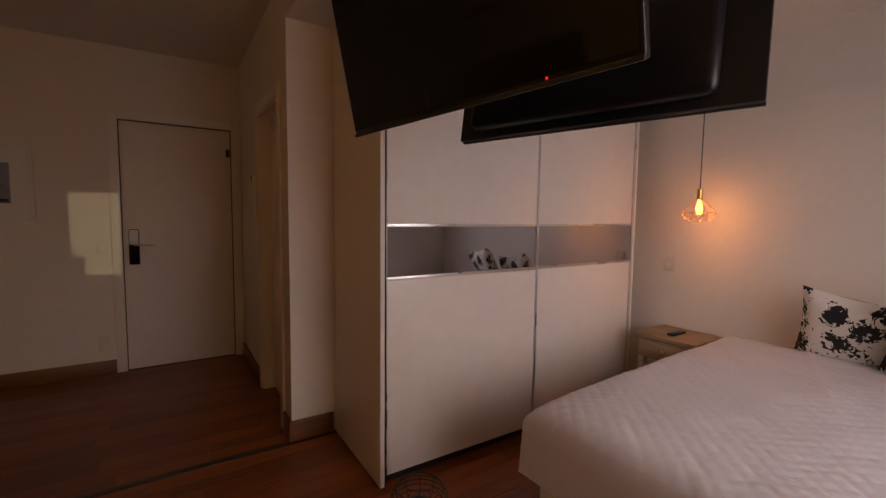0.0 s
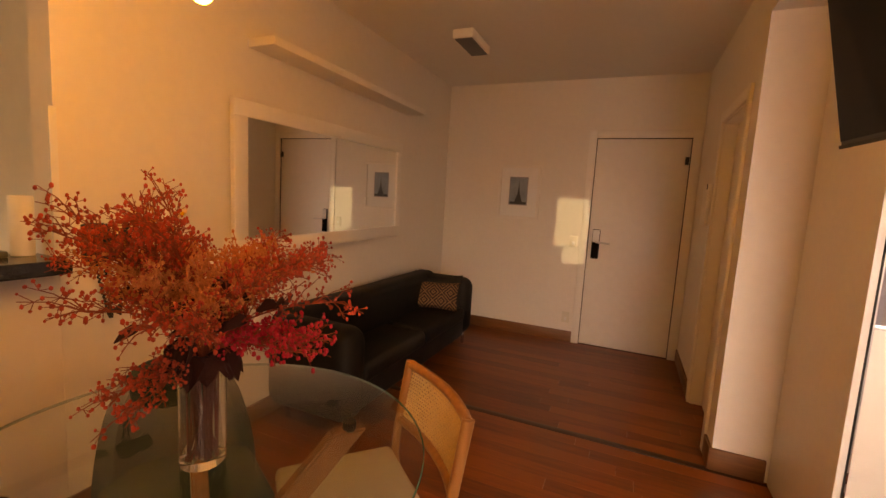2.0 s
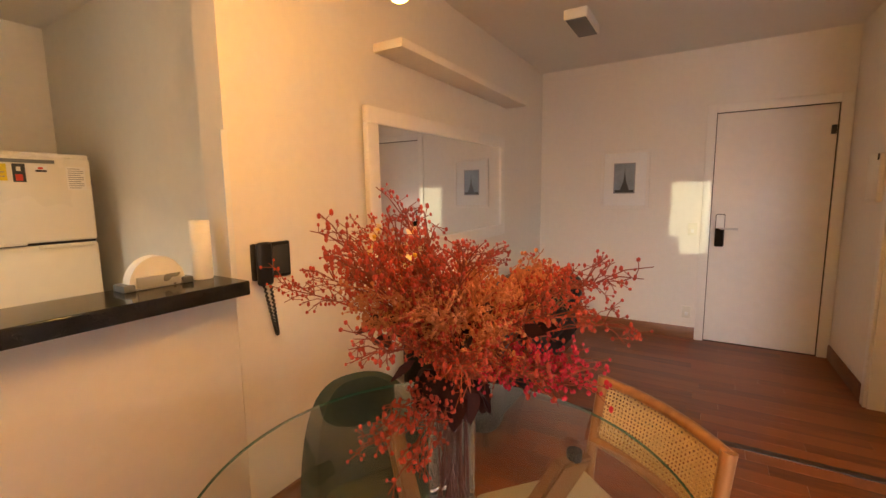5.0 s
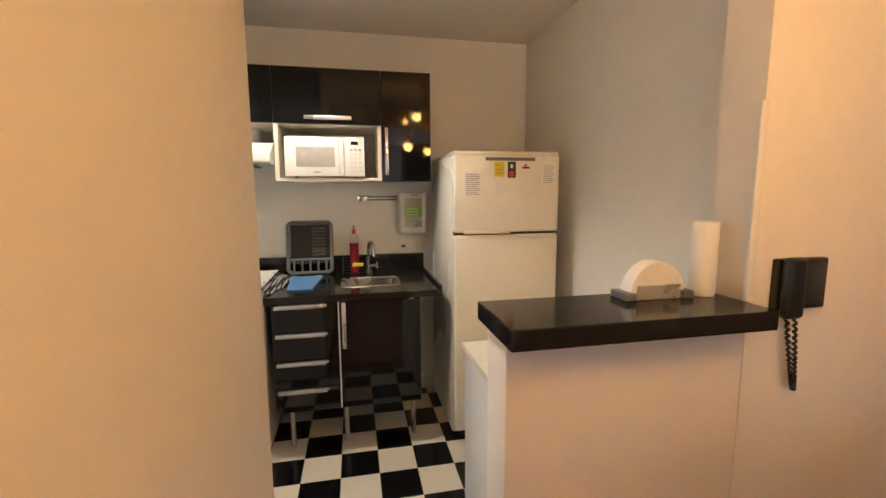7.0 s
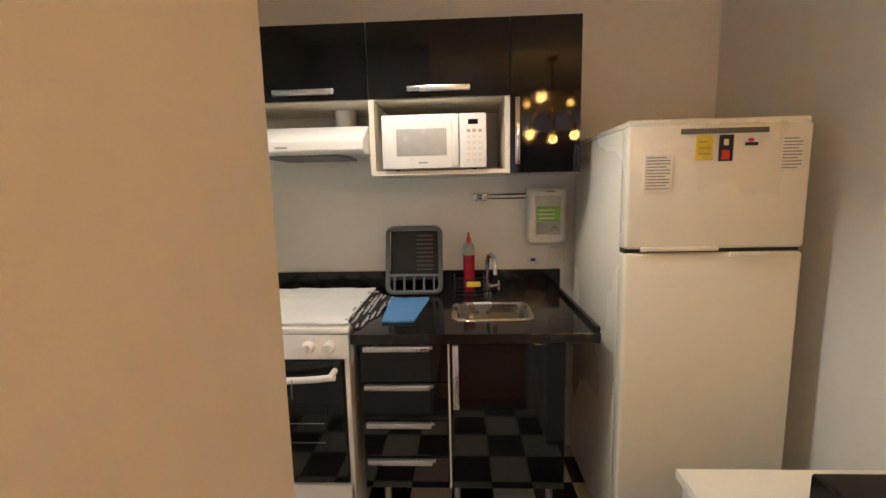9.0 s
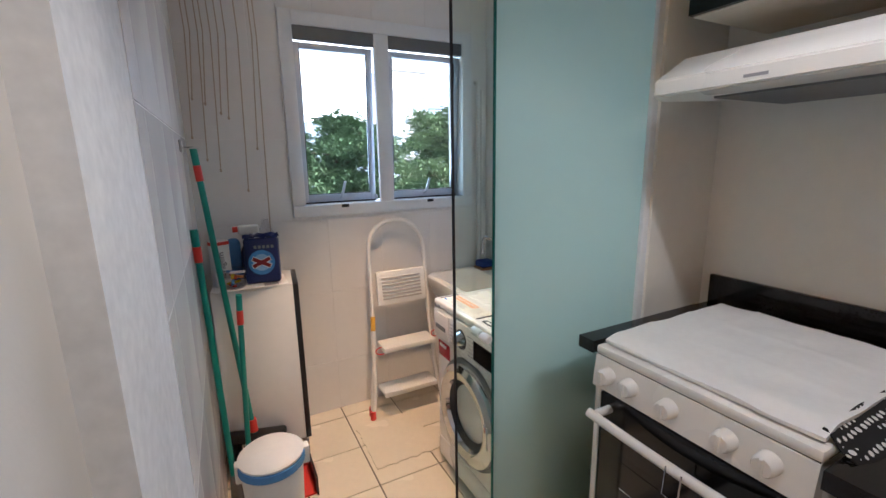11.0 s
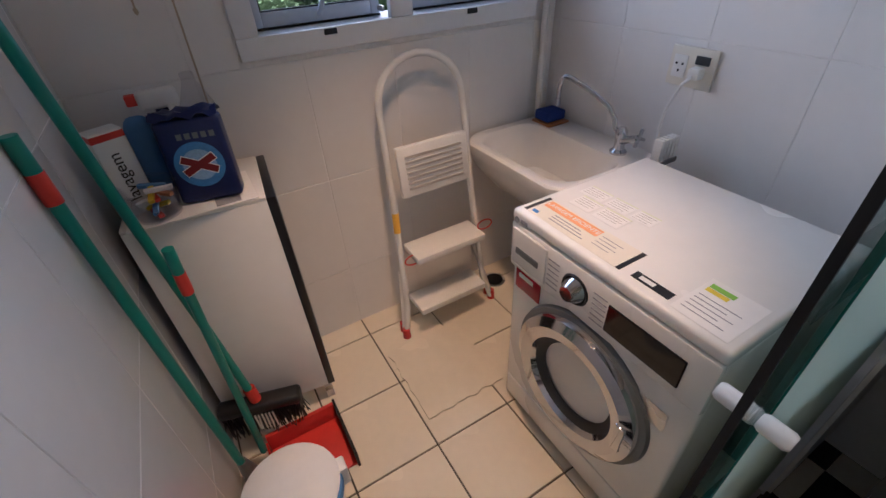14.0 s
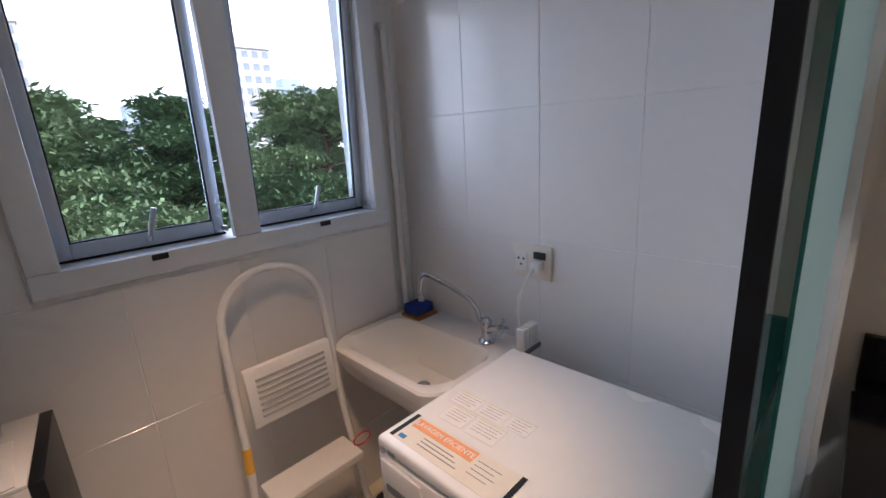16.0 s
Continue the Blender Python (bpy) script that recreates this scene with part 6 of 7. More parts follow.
t = thing("laundry_tap", "chrome swan neck tap on the laundry tub", "tap", (-1.78, -6.79, 0.755))
part("base", lathe(bmesh.new(), [(0.0, 0.755), (0.030, 0.755), (0.030, 0.762), (0.020, 0.772), (0.017, 0.80), (0.021, 0.81), (0.021, 0.835), (0.012, 0.848), (0.0, 0.85)], (-1.78, -6.79, 0), 24), "chrome", t)
part("spout", tube(bmesh.new(), [(-1.78, -6.79, 0.82), (-1.776, -6.815, 0.835), (-1.774, -6.825, 0.87), (-1.766, -6.85, 0.905), (-1.735, -6.925, 0.955), (-1.708, -6.985, 0.985), (-1.700, -7.005, 0.988), (-1.694, -7.02, 0.975), (-1.692, -7.025, 0.945), (-1.692, -7.025, 0.905)], 0.0095, 12), "chrome", t)
part("spout_tip", rod((-1.692, -7.025, 0.885), (-1.692, -7.025, 0.910), 0.012, 14), "chrome", t)
kn = part("valve", rod((-1.78, -6.79, 0.80), (-1.768, -6.715, 0.835), 0.015, 14, 0.011), "chrome", t)
for a in (0.4, 1.97):
    c, q = 0.032 * math.cos(a), 0.032 * math.sin(a)
    part("cross_grip", rod((-1.768 - c, -6.712, 0.836 - q), (-1.768 + c, -6.712, 0.836 + q), 0.0065, 8), "chrome", kn)
t = thing("scouring_sponge", "dark blue sponge on a brown pad at the tub edge", "sponge", (-1.80, -7.17, 0.755))
part("pad", box(-1.855, -1.745, -7.22, -7.11, 0.756, 0.766, 0.004), "chairwood", t)
part("sponge_block", box(-1.85, -1.755, -7.215, -7.13, 0.767, 0.807, 0.008), "bluesponge", t)

t = thing("washer_socket", "cream double wall socket with a white plug", "socket", (-1.875, -6.66, 1.0))
part("plate", box(-1.877, -1.866, -6.735, -6.585, 0.995, 1.11, 0.004), "cream", t)
part("outlet", box(-1.866, -1.863, -6.72, -6.675, 1.02, 1.085, 0.002), "plastic", t)
for y, z in ((-6.708, 1.06), (-6.688, 1.06), (-6.698, 1.04)):
    part("hole", rod((-1.8635, y, z), (-1.8625, y, z), 0.004, 8), "black", t)
part("dark_outlet", box(-1.866, -1.862, -6.65, -6.605, 1.065, 1.09, 0.002), "darkgrey", t)
part("plug", box(-1.866, -1.83, -6.648, -6.61, 1.028, 1.062, 0.008), "plastic", t, "white plug")
part("cable", tube(bmesh.new(), [(-1.835, -6.63, 1.04), (-1.80, -6.635, 1.02), (-1.795, -6.66, 0.95), (-1.80, -6.67, 0.88), (-1.79, -6.655, 0.80), (-1.78, -6.64, 0.70)], 0.0045, 8), "plastic", t, "white cable")
t = thing("hose_bundle", "white ribbed hose end behind the washing machine", "hose", (-1.78, -6.60, 0.80))
for k in range(5):
    part("rib", box(-1.815 + 0.018 * k, -1.803 + 0.018 * k, -6.63, -6.60, 0.80, 0.87, 0.003), "plastic", t)
part("clip", box(-1.82, -1.72, -6.60, -6.595, 0.785, 0.80), "grey", t)
part("tail", rod((-1.77, -6.61, 0.10), (-1.77, -6.61, 0.80), 0.012, 10), "plastic", t)

t = thing("water_pipe", "thin white water pipe running up the corner", "pipe", (-1.80, -7.24, 0))
part("tube", rod((-1.80, -7.25, 0.70), (-1.80, -7.25, 1.86), 0.012, 12), "plastic", t)
part("elbow", tube(bmesh.new(), [(-1.80, -7.25, 1.86), (-1.80, -7.255, 1.875), (-1.80, -7.27, 1.88), (-1.80, -7.285, 1.88)], 0.012, 12), "plastic", t)
part("second_tube", rod((-1.83, -7.26, 0.70), (-1.83, -7.26, 1.84), 0.008, 10), "plastic", t)

# stepladder
t = thing("stepladder", "folded white metal stepladder leaning under the window", "stepladder", (-1.22, -7.12, 0))


def lad(x, z, off=0.0):
    return Vector((x, -7.07 - 0.155 * z / 1.13 + off, z))


pts = [lad(-0.995, 0.02), lad(-1.02, 0.15), lad(-1.045, 0.6), lad(-1.055, 0.95)]
for k in range(1, 12):
    a = math.pi * k / 12
    pts.append(lad(-1.22 + 0.165 * math.cos(a), 0.95 + 0.155 * math.sin(a)))
pts += [lad(-1.385, 0.95), lad(-1.385, 0.6), lad(-1.405, 0.15), lad(-1.44, 0.02)]
part("frame_tube", tube(bmesh.new(), pts, 0.0125, 12), "white", t)
for z, w0 in ((0.42, 0.155), (0.155, 0.16)):
    bm = bx(bmesh.new(), -1.215 - w0, -1.215 + w0, -7.15, -7.02, z - 0.018, z + 0.012, 0.006)
    part("step", bm, "plastic", t, "white step tread")
bm = bmesh.new()
bx(bm, -1.36, -1.07, -0.012, 0.012, 0.0, 0.185, 0.008)
for v in bm.verts:
    v.co = lad(v.co.x, 0.645 + v.co.z, v.co.y + 0.035)
pl = part("platform", bm, "plastic", t, "folded white ribbed platform")
for k in range(7):
    bm = bx(bmesh.new(), -1.33, -1.10, 0.012, 0.016, 0.03 + 0.019 * k, 0.038 + 0.019 * k)
    for v in bm.verts:
        v.co = lad(v.co.x, 0.645 + v.co.z, v.co.y + 0.035)
    part("rib", bm, "mwglass", pl)
for a, b in (((-1.03, 0.30), (-0.995, 0.0)), ((-1.39, 0.30), (-1.45, 0.0))):
    part("rear_leg", tube(bmesh.new(), [lad(a[0], a[1], -0.03), lad(b[0], 0.03, -0.02)], 0.010, 10), "white", t)
for x, y in ((-0.993, -7.072), (-1.0, -7.115), (-1.445, -7.075), (-1.45, -7.115)):
    part("rubber_foot", rod((x, y, 0.0), (x, y, 0.05), 0.017, 12, 0.015), "red", t, "red rubber foot")
part("tape", tube(bmesh.new(), [lad(-1.039, 0.50), lad(-1.044, 0.58)], 0.0137, 12), "gold", t, "orange tape")
for x, z in ((-1.40, 0.44), (-1.06, 0.405)):
    part("red_loop", tube(bmesh.new(), [lad(x + 0.035 * math.cos(q), z + 0.02 * math.sin(q), 0.06) for q in [6.283 * k / 14 for k in range(15)]], 0.003, 6), "red", t, "red strap loop")

# cabinet and brooms
t = thing("laundry_cabinet", "narrow white cabinet with dark edging on metal feet", "cabinet")
part("body", box(-0.156, 0.162, -0.15, 0.132, 0.10, 0.877, 0.002), "plastic", t)
part("door", box(-0.158, 0.178, 0.132, 0.150, 0.10, 0.879, 0.002), "white", t)
part("door_edge", box(-0.182, -0.158, -0.15, 0.151, 0.10, 0.886, 0.002), "black", t, "black side edging")
part("side_edge", box(0.162, 0.178, -0.15, 0.131, 0.10, 0.877, 0.002), "black", t, "black side edging")
part("top", box(-0.158, 0.178, -0.15, 0.149, 0.879, 0.888, 0.002), "white", t)
for x in (-0.155, 0.145):
    for y in (0.115, -0.13):
        part("foot", box(x - 0.014, x + 0.014, y - 0.014, y + 0.014, 0, 0.10, 0.002), "steel", t)
t.matrix_world = pose(-0.470, -7.108, 0, 0, 0, -6)
t = thing("paper_sheets", "folded white papers under the detergent box", "paper", (-0.45, -6.95, 0.925))
part("sheet", box(-0.60, -0.30, -7.06, -6.87, 0.9255, 0.929), "paper", t)
part("print_patch", box(-0.56, -0.50, -6.93, -6.88, 0.929, 0.9295), "ink", t)

t = thing("detergent_box", "dark blue detergent pack with a red cross mark", "detergent", (-0.50, -6.93, 0.93))
T = Matrix.Translation((-0.505, -6.945, 0.93)) @ pose(0, 0, 0, 6, 0, -12)


part("pack", tr(box(-0.073, 0.073, -0.032, 0.032, 0.0, 0.205, 0.012, 3), T), "navy", t)
part("print_glow", tr(lathe(bmesh.new(), [(0.0, 0.0328), (0.052, 0.0328), (0.056, 0.0322)], (0, 0, 0.095), 32, "y"), T), "midblue", t, "blue glow print")
part("print_disc", tr(lathe(bmesh.new(), [(0.0, 0.0334), (0.034, 0.0334), (0.038, 0.0330)], (0, 0, 0.095), 32, "y"), T), "skyblue", t, "pale blue disc print")
for q in (-1, 1):
    m2 = T @ Matrix.Translation((0, 0, 0.095)) @ pose(0, 0, 0, 0, 26 * q, 0)
    part("cross_edge", tr(box(-0.043, 0.043, 0.0336, 0.0339, -0.0105, 0.0105), m2), "paper", t)
    part("cross_bar", tr(box(-0.041, 0.041, 0.0340, 0.0346 + 0.0003 * q, -0.0085, 0.0085), m2), "darkred", t, "dark red cross stroke")
for k in range(5):
    part("top_print", tr(box(-0.055 + 0.018 * k, -0.043 + 0.018 * k, 0.0322, 0.0326, 0.158, 0.172), T), "grey", t)
part("wrapper_fold", tr(cloth(bmesh.new(), 10, 6, lambda u, v: Vector((-0.074 + 0.148 * u, -0.034 + 0.066 * v, 0.209 + 0.016 * noise.noise((u * 6, v * 4, 1.0)) + 0.014 * math.sin(3.1 * v))), 0.002), T), "navy", t, "crumpled foil top fold")
t = thing("spray_bottle", "blue spray bottle with white trigger", "bottle", (-0.465, -7.06, 0.925))
part("bottle", lathe(bmesh.new(), [(0.0, 0.926), (0.037, 0.926), (0.04, 0.94), (0.04, 1.06), (0.018, 1.12), (0.014, 1.14), (0.0, 1.14)], (-0.465, -7.06, 0), 24), "navy", t)
part("trigger_head", box(-0.51, -0.42, -7.078, -7.042, 1.14, 1.185, 0.010, 3), "plastic", t)
part("trigger", tube(bmesh.new(), [(-0.485, -7.045, 1.145), (-0.49, -7.02, 1.12), (-0.485, -7.015, 1.09)], 0.006, 8), "plastic", t)
part("nozzle", box(-0.422, -0.398, -7.072, -7.048, 1.155, 1.18, 0.003), "red", t, "red nozzle")
t = thing("refill_bag", "bright blue plastic refill bag", "bag", (-0.40, -7.08, 0.925))
part("bag_body", box(-0.425, -0.365, -7.13, -7.05, 0.926, 1.12, 0.022, 3), "blue", t)
t = thing("carton", "small white carton with printed words", "carton", (-0.335, -7.0, 0.925))
T2 = Matrix.Translation((-0.335, -6.985, 0.926)) @ pose(0, 0, 0, 0, 0, 24)
part("pack", tr(box(-0.035, 0.035, -0.025, 0.025, 0.0, 0.21, 0.002), T2), "paper", t)
text("print", "lavagem", 0.038, T2 @ Matrix.Translation((0.005, 0.0258, 0.10)) @ pose(0, 0, 0, 90, 90, 0) @ pose(0, 0, 0, 0, 180, 0), "black", t)
part("red_stripe", tr(box(-0.0355, 0.0355, -0.0255, 0.0255, 0.19, 0.205), T2), "red", t)
t = thing("plastic_tub", "clear plastic tub with clothes pegs and oddments", "tub", (-0.375, -6.92, 0.93))
part("tub_wall", lathe(bmesh.new(), [(0.0, 0.93), (0.05, 0.93), (0.062, 1.01), (0.066, 1.012), (0.060, 1.008), (0.048, 0.935), (0.0, 0.934)], (-0.375, -6.925, 0), 32), "film", t)
rn = random.Random(3)
for k in range(9):
    a, b = rn.uniform(0, 6.28), rn.uniform(0.005, 0.035)
    c = Vector((-0.375 + b * math.cos(a), -6.925 + b * math.sin(a), 0.94 + 0.007 * k))
    part("peg", tr(box(-0.03, 0.03, -0.006, 0.006, 0, 0.009), Matrix.Translation(c) @ pose(0, 0, 0, 0, rn.uniform(-15, 15), rn.uniform(0, 180))), ("red", "yellow", "blue", "plastic", "orange")[k % 5], t)
t = thing("clear_bottle", "empty clear plastic bottle lying behind the packs", "bottle", (-0.53, -7.13, 0.925))
part("bottle_body", lathe(bmesh.new(), [(0.0, 0.926), (0.04, 0.926), (0.042, 0.95), (0.042, 1.12), (0.016, 1.18), (0.016, 1.20), (0.0, 1.20)], (-0.545, -7.11, 0), 24), "film", t)

for kind in ("paper_sheets", "detergent_box", "spray_bottle", "refill_bag", "carton", "plastic_tub", "clear_bottle"):
    bpy.data.objects[kind].location += Vector((0.004, -0.078, -0.0365))


def handle(t, a, b, r=0.0125):
    a, b = Vector(a), Vector(b)
    d = (b - a).normalized()
    part("shaft", tube(bmesh.new(), [a, b], r, 12), "teal", t, "teal plastic shaft")
    part("band", tube(bmesh.new(), [a + d * 0.045, a + d * 0.105], r * 1.18, 12), "red", t, "red band")
    part("end_cap", tube(bmesh.new(), [a - d * 0.02, a + d * 0.045], r * 1.10, 12), "teal", t)


t = thing("mop", "teal handled mop leaning on the tiled wall", "mop", (-0.29, -6.79, 0))
handle(t, (-0.262, -6.78, 1.172), (-0.285, -6.79, 0.03))
part("mop_head", tube(bmesh.new(), [(-0.285, -6.79, 0.13), (-0.295, -6.79, 0.0)], 0.015, 14, 0.035), "grey", t)
t = thing("broom", "teal broom with black bristles hanging from a wall hook", "broom", (-0.40, -6.80, 0.30))
handle(t, (-0.292, -6.885, 1.47), (-0.383, -6.90, 0.22), 0.012)
part("lower_collar", tube(bmesh.new(), [(-0.379, -6.90, 0.30), (-0.383, -6.90, 0.24)], 0.018, 12), "red", t)
bm = tr(box(-0.135, 0.125, -0.03, 0.03, 0.19, 0.232, 0.014, 3), pose(-0.385, -6.905, 0, 0, 0, -16))
part("head", bm, "black", t)
bm = bmesh.new()
rn = random.Random(8)
for k in range(320):
    x, y = rn.uniform(-0.13, 0.12), rn.uniform(-0.026, 0.026)
    tube(bm, [(x, y, 0.195), (x + rn.uniform(-0.02, 0.02), y + rn.uniform(-0.02, 0.02), 0.10 + rn.uniform(-0.01, 0.01))], 0.0022, 3)
part("bristles", tr(bm, pose(-0.385, -6.905, 0, 0, 0, -16)), "black", t, "black bristles")
bm = bmesh.new()
for k in range(9):
    x = -0.04 + 0.011 * k
    tube(bm, [(x, 0.033, 0.193), (x + rn.uniform(-0.004, 0.004), 0.038, 0.125)], 0.003, 4)
part("pale_bristles", tr(bm, pose(-0.385, -6.905, 0, 0, 0, -16)), "cream", t, "pale bristles")
t = thing("broom_hook", "small clear broom hook on the tiles", "hook", (-0.245, -6.885, 1.47))
part("hook_plate", box(-0.255, -0.249, -6.94, -6.83, 1.475, 1.52, 0.003), "clearplastic", t)
part("hook_arm", box(-0.312, -0.255, -6.90, -6.87, 1.488, 1.496), "clearplastic", t)
t = thing("dustpan", "red dustpan with a long teal handle", "dustpan", (-0.45, -6.75, 0))
handle(t, (-0.384, -6.775, 0.90), (-0.345, -6.83, 0.07), 0.011)
part("pan", box(-0.60, -0.36, -6.86, -6.66, 0.0, 0.012, 0.004), "red", t, "red plastic pan")
part("pan_back", box(-0.60, -0.36, -6.875, -6.86, 0.0, 0.085, 0.004), "red", t)
for x in (-0.604, -0.36):
    part("pan_side", box(x, x + 0.006, -6.86, -6.68, 0.0, 0.06, 0.002), "red", t)
part("pan_lip", box(-0.606, -0.598, -6.88, -6.65, 0.0, 0.09), "black", t)
t = thing("waste_bin", "small white round bin with a grey lid and blue rim", "bin", (-0.425, -6.46, 0))
part("bucket", lathe(bmesh.new(), [(0.0, 0.0), (0.09, 0.0), (0.107, 0.36), (0.0, 0.36)], (-0.425, -6.46, 0), 36), "plastic", t)
part("rim", lathe(bmesh.new(), [(0.107, 0.36), (0.115, 0.365), (0.115, 0.392), (0.107, 0.397)], (-0.425, -6.46, 0), 36), "blue", t, "blue rim")
part("lid", lathe(bmesh.new(), [(0.111, 0.397), (0.113, 0.405), (0.098, 0.418), (0.04, 0.425), (0.0, 0.426)], (-0.425, -6.46, 0), 36), "plastic", t, "pale grey lid")
part("handle_lug", box(-0.555, -0.525, -6.48, -6.44, 0.33, 0.40, 0.006), "plastic", t)
part("handle_lug", box(-0.325, -0.302, -6.48, -6.44, 0.33, 0.40, 0.006), "plastic", t)

t = thing("floor_drain", "round dark floor drain in the laundry tiles", "drain", (-1.535, -7.17, 0))
part("ring", lathe(bmesh.new(), [(0.0, 0.004), (0.05, 0.004), (0.055, 0.002), (0.055, -0.004)], (-1.535, -7.17, 0), 28), "steel", t)
part("grate", rod((-1.535, -7.17, 0.004), (-1.535, -7.17, 0.006), 0.042, 24), "black", t)
solo("floor_cloth", cloth(bmesh.new(), 24, 20, lambda u, v: Vector((-0.88 - 0.33 * u + 0.012 * noise.noise((v * 9, u * 3, 0)), -7.03 + 0.36 * v + 0.012 * noise.noise((u * 9, v * 3, 4)), 0.010 + 0.003 * noise.noise((u * 4, v * 4, 0)))), 0.006), "tile_f", "pale worn cloth lying flat on the laundry floor", "floor cloth")

t = thing("clothes_line", "ceiling clothes line with thin white cords", "clothes line", (-0.45, -7.0, WZ - 0.02))
part("rail", box(-0.62, -0.28, -7.26, -7.22, WZ - 0.025, WZ - 0.002, 0.003), "plastic", t)
for k, (x, z) in enumerate(((-0.31, 1.72), (-0.29, 1.55), (-0.39, 1.40), (-0.56, 1.50), (-0.58, 1.05), (-0.36, 1.70), (-0.42, 1.66), (-0.45, 1.64), (-0.34, 1.45), (-0.50, 1.30))):
    part("cord", tube(bmesh.new(), [(x, -7.24, WZ - 0.02), (x - 0.012, -7.25, 2.0), (x + 0.012, -7.262, z)], 0.0026, 6), "beige", t)
    part("cord_knot", ball(bmesh.new(), (x + 0.012, -7.262, z), 0.006, 1, 1.6), "beige", t)
t = thing("kitchen_ceiling_lamp", "small round downlight set in the kitchen ceiling", "ceiling lamp", (-0.95, -5.06, KZ - 0.03))
part("ring", lathe(bmesh.new(), [(0.042, KZ - 0.002), (0.060, KZ - 0.002), (0.058, KZ - 0.012), (0.044, KZ - 0.012), (0.042, KZ - 0.002)], (-0.95, -5.06, 0), 28), "plastic", t)
part("lamp_face", rod((-0.95, -5.06, KZ - 0.006), (-0.95, -5.06, KZ - 0.001), 0.041, 24), "bulb", t)
t = thing("laundry_ceiling_lamp", "round white ceiling lamp in the laundry", "ceiling lamp", (-0.95, -6.45, WZ - 0.06))
part("rose", rod((-0.95, -6.45, WZ - 0.03), (-0.95, -6.45, WZ), 0.07, 24), "plastic", t)
part("lamp_bulb", ball(bmesh.new(), (-0.95, -6.45, WZ - 0.06), 0.03, 2), "bulb", t)

# ---------- outside the window ----------


def tree(label, x, y, h, r, seed, tone):
    rn = random.Random(seed)
    t = thing("tree", label, "tree", (x, y, -9.0), "trees in the street")
    tr0 = bmesh.new()
    tube(tr0, [(x + 0.25 * noise.noise((k, seed, 0)), y, -9.0 + h * 0.95 * k / 8) for k in range(9)], 0.28, 10, 0.04)
    part("trunk", tr0, "bark", t)
    limbs, verts, faces = bmesh.new(), [], []
    for k in range(105):
        s = 1 - 0.8 * rn.random() ** 1.25
        az = rn.uniform(0, 6.283)
        ln = r * (0.35 + 0.75 * (1 - s) ** 0.6) * rn.uniform(0.6, 1.15)
        p0 = Vector((x, y, -9.0 + h * s * 0.93))
        d = Vector((math.cos(az), math.sin(az), rn.uniform(0.05, 0.5)))
        pts = [p0, p0 + d * ln * 0.5, p0 + d * ln + Vector((0, 0, -0.12 * ln))]
        tube(limbs, pts, 0.05, 5, 0.012, caps=False)
        for c in range(26):
            u = rn.uniform(0.25, 1.08)
            c0 = (pts[0].lerp(pts[1], u * 2) if u < 0.5 else pts[1].lerp(pts[2], u * 2 - 1)) + Vector((rn.gauss(0, 0.22), rn.gauss(0, 0.22), rn.gauss(0, 0.14)))
            for q in range(13):
                e = c0 + Vector((rn.gauss(0, 0.17), rn.gauss(0, 0.17), rn.gauss(0, 0.07)))
                a = Vector((rn.uniform(-1, 1), rn.uniform(-1, 1), rn.uniform(-0.5, 0.6))).normalized() * rn.uniform(0.10, 0.19)
                b = a.orthogonal().normalized() * rn.uniform(0.03, 0.055)
                i = len(verts)
                verts += [e - a, e + b, e + a, e - b]
                faces.append((i, i + 1, i + 2, i + 3))
    part("limbs", limbs, "bark", t)
    me = bpy.data.meshes.new("crown")
    me.from_pydata([v - Vector((x, y, -9.0)) for v in verts], [], faces)
    me.materials.append(M[tone])
    ob = new("crown", me)
    ob.parent = t
    tagged(ob, "dense feathery green foliage", kind="stuff")


tree("tall green conifer in the street below", -0.6, -20.0, 12.3, 3.6, 1, "leaf2")
tree("tall green conifer beside the others", -4.4, -21.5, 12.6, 3.6, 2, "leaf")
tree("broad green tree with sunlit tips", -9.4, -20.5, 13.0, 3.9, 3, "leaf2")
tree("green tree behind the first row", 3.4, -22.5, 11.9, 3.6, 4, "leaf")
tree("dark green tree farther down the street", -14.5, -23.0, 12.4, 3.9, 5, "leaf")
tree("small green tree filling a gap", -2.4, -26.0, 12.0, 3.6, 6, "leaf")
tree("green tree in the second row", -7.0, -26.5, 12.2, 3.8, 7, "leaf2")
tree("dark green tree in the second row", -12.0, -28.0, 12.4, 3.9, 8, "leaf")
tree("low green tree close to the wall", -2.6, -18.0, 9.6, 3.4, 9, "leaf2")
tree("low dark green tree close to the wall", -7.2, -18.5, 9.9, 3.4, 10, "leaf")


def tower(label, x, y, w, d, h, m, floors, bays):
    t = thing("apartment_building", label, "building", (x, y, -9.0), "far buildings")
    part("wall", box(x - w / 2, x + w / 2, y - d / 2, y + d / 2, -9.0, -9.0 + h), m, t)
    part("roof", box(x - w / 2 - 0.3, x + w / 2 + 0.3, y - d / 2 - 0.3, y + d / 2 + 0.3, -9.0 + h, -8.4 + h), m, t)
    part("roof_tank", box(x - w / 5, x + w / 5, y - d / 5, y + d / 5, -8.4 + h, -5.6 + h), m, t)
    me = None
    for i in range(floors):
        for j in range(bays):
            cx, cz = x - w / 2 + w * (j + 0.5) / bays, -9.0 + h * (i + 0.55) / floors
            if me is None:
                bw, bh = w / bays * 0.30, h / floors * 0.26
                me = make("window", box(-bw, bw, -0.06, 0.10, -bh, bh), "farwin", False)
            ob = new("window", me)
            ob.parent = t
            ob.location = (cx - x, d / 2, cz + 9.0)


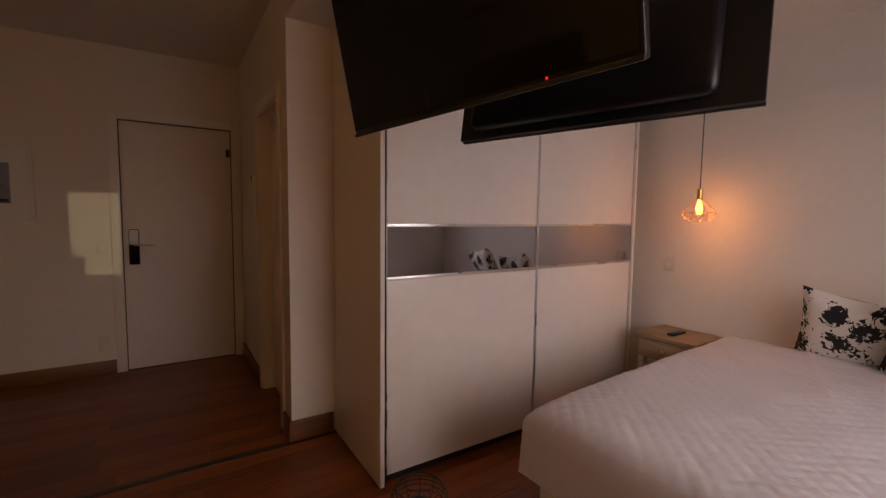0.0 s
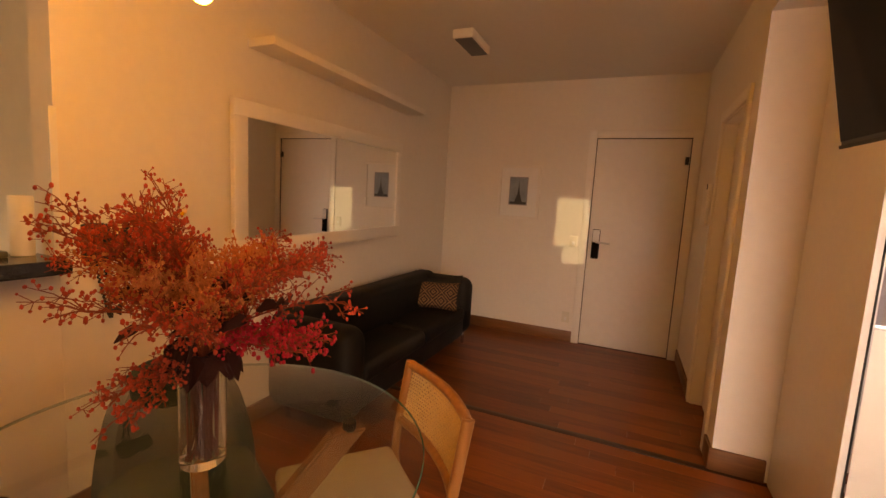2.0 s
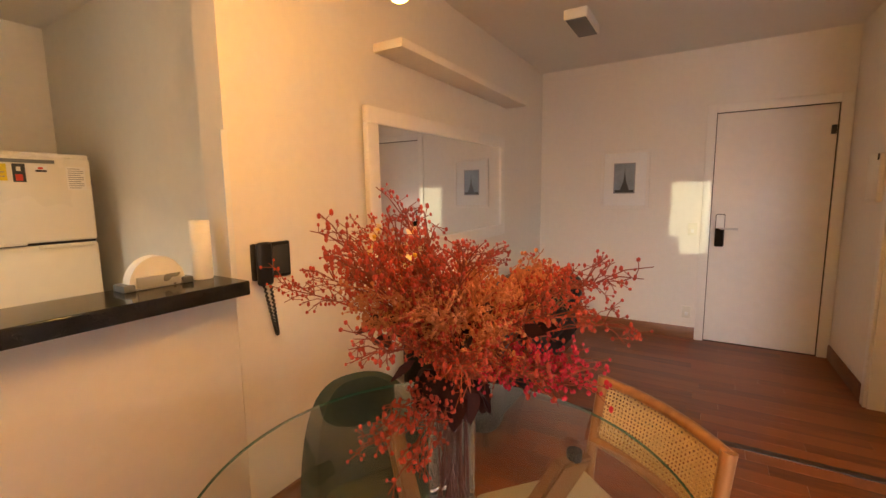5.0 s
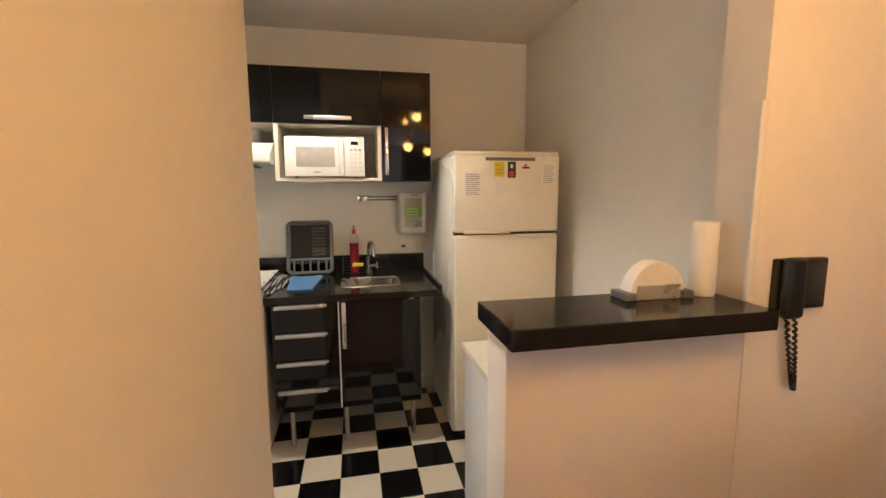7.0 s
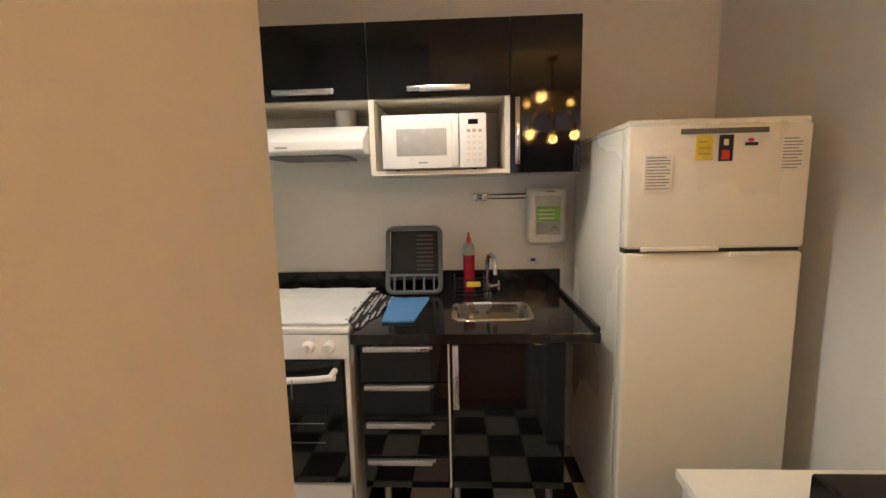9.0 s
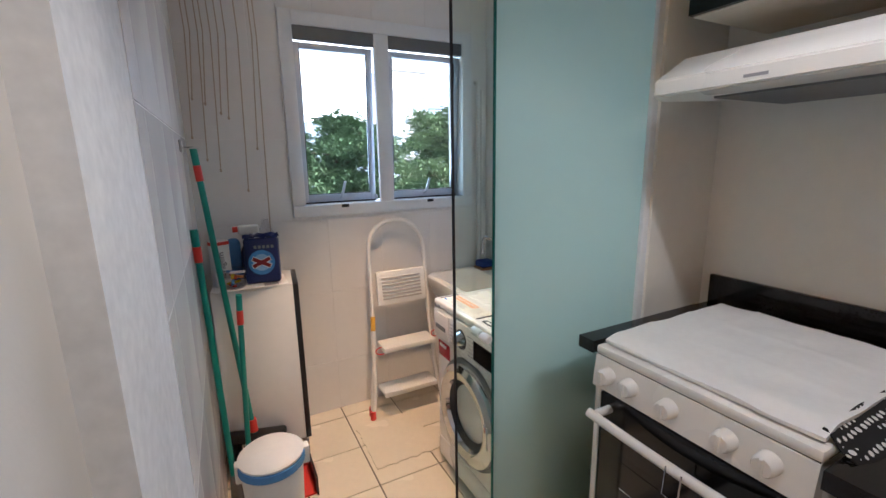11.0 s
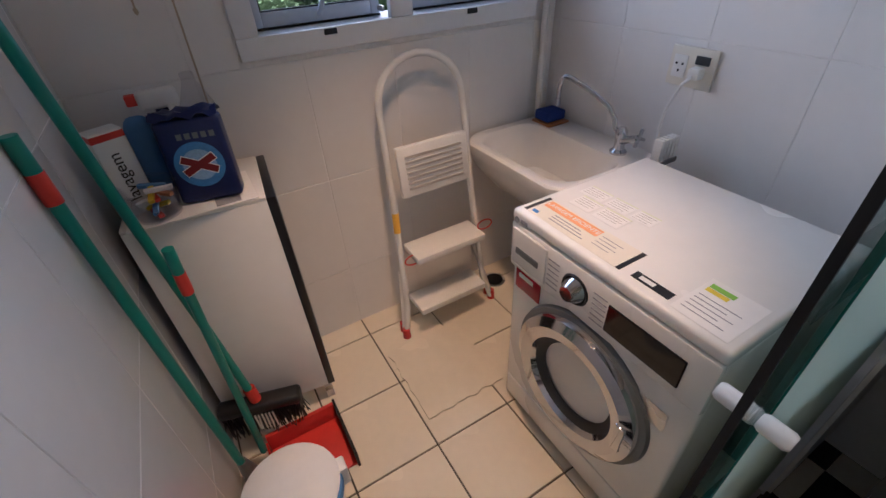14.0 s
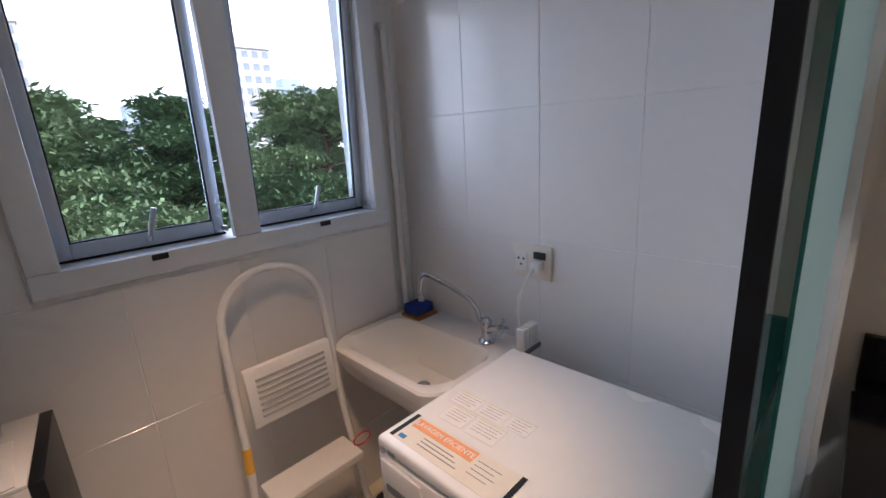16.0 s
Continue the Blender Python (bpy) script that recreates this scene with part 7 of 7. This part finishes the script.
# glowing board added beyond the buildings to whiten the sky
struct("backdrop", box(-420, 420, -301, -300, -2, 260), "skyglow", "glowing white board standing in for the bright sky")
tower("pale apartment tower far away", -3.5, -120, 9, 10, 34, "facade", 12, 4)
tower("pale apartment tower behind the trees", -46, -118, 12, 10, 33, "facade", 12, 5)
tower("long bluish office block far away", -62, -125, 14, 10, 25, "facade2", 8, 6)
tower("bluish low building behind the trees", -22, -95, 26, 10, 15, "facade2", 5, 9)
tower("pale low building at the street end", 12, -90, 22, 10, 15, "facade", 5, 8)

# ---------- tiles and boards ----------


def pieces(parent, name, cells, thick, material, gap, axis, base, bev=0.0012):
    """Tiles as objects of their own that share their mesh by size. cells: (u0, u1, v0, v1) in the two axes across."""
    made = {}
    for u0, u1, v0, v1 in cells:
        a, b = round(u1 - u0 - gap, 4), round(v1 - v0 - gap, 4)
        if a < 0.004 or b < 0.004:
            continue
        if (a, b) not in made:
            s = {"z": (a, b, thick), "x": (thick, a, b), "y": (a, thick, b)}[axis]
            made[(a, b)] = make(name, box(-s[0] / 2, s[0] / 2, -s[1] / 2, s[1] / 2, -s[2] / 2, s[2] / 2, bev, 1), material, False)
        ob = new(name, made[(a, b)])
        u, v = (u0 + u1) / 2, (v0 + v1) / 2
        ob.location = {"z": (u, v, base), "x": (base, u, v), "y": (u, base, v)}[axis]
        ob.parent = parent
    return made


def cuts(lo, hi, at, step):
    k0 = math.floor((lo - at) / step) + 1
    out = [lo]
    while at + k0 * step < hi - 1e-6:
        out.append(at + k0 * step)
        k0 += 1
    return out + [hi]


def grid(us, vs, skip=None):
    return [(a, b, c, d) for a, b in zip(us, us[1:]) for c, d in zip(vs, vs[1:]) if not (skip and skip((a + b) / 2, (c + d) / 2))]


fk = bpy.data.objects["floor_kitchen"]
xs, ys = cuts(-1.96, -0.155, -1.2455, 0.2025), cuts(-5.90, -3.55, -4.876, 0.1945)
for par, m in ((0, "tile_b"), (1, "tile_w")):
    cells = []
    for a, b, c, d in grid(xs, ys):
        i, j = math.floor(((a + b) / 2 + 1.2455) / 0.2025), math.floor(((c + d) / 2 + 4.876) / 0.1945)
        if (i + j) % 2 == par and not (b > -0.21 and c < -5.02):
            cells.append((a, b, c, d))
    pieces(fk, "tile", cells, 0.008, m, 0.0015, "z", -0.004, 0.0006)
fl = bpy.data.objects["floor_laundry"]
pieces(fl, "tile", grid(cuts(-1.886, -0.24, -0.86, 0.298), cuts(-7.29, -5.95, -6.575, 0.30)), 0.008, "tile_f", 0.006, "z", -0.0025)
ZS = cuts(0.0, WZ, 1.13, 0.413)
pieces(bpy.data.objects["wall_laundry_right"], "tile", grid(cuts(-7.29, -6.035, -6.635, 0.306), ZS), 0.010, "tile_l", 0.0022, "x", -1.882)
pieces(bpy.data.objects["wall_laundry_left"], "tile", grid(cuts(-7.29, -5.905, -6.635, 0.306), ZS), 0.010, "tile_l", 0.0022, "x", -0.244)
pieces(bpy.data.objects["wall_laundry_window"], "tile", grid(cuts(-1.877, -0.249, -0.86, 0.3045), [z for z in ZS if z < 1.14]), 0.010, "tile_l", 0.0022, "y", -7.286)
pieces(bpy.data.objects["wall_laundry_window"], "tile", grid([-1.877, -1.768], [1.13, 1.543, 1.956, WZ]) + grid([-0.687, -0.5555, -0.249], [1.13, 1.543, 1.956, WZ]) + grid(cuts(-1.768, -0.687, -0.86, 0.3045), [2.152, WZ]), 0.010, "tile_l", 0.0022, "y", -7.286)

# floorboards: the ones walked past are single boards, the rest lie in one mesh
rn = random.Random(21)
near, far = [], []
for lo, hi in ((-5.38, -1.925), (-1.875, 0.0)):
    n = round((hi - lo) / 0.098)
    w = (hi - lo) / n
    for k in range(n):
        y = lo + w * k
        x = 0.0
        start = rn.uniform(0.3, 1.0)
        while x < 4.95:
            x1 = min(x + (start if x == 0 else rn.choice((0.9, 1.2, 1.5))), 4.95)
            if 4.95 - x1 < 0.2:
                x1 = 4.95
            cell = (x, x1, y, y + w)
            if y < -5.02 and x < 1.55:
                pass
            elif (y > -1.88 and x > 2.52):
                far.append(cell) if x < 2.6 else None
            else:
                (near if (-4.0 < y and x < 2.5) or (-3.4 < y < -2.4) else far).append(cell)
            x = x1
fb = bpy.data.objects["floor"]
pieces(fb, "board", near[:300], 0.012, "plank", 0.0012, "z", -0.006, 0.0006)
bm = bmesh.new()
for a, b, c, d in far + near[300:]:
    bx(bm, a + 0.0006, b - 0.0006, c + 0.0006, d - 0.0006, -0.012, 0.0)
ob = new("boards", make("boards", bm, "plank", False))
ob.parent = fb
tagged(ob, "reddish brown wooden floorboards", "", "", "stuff")
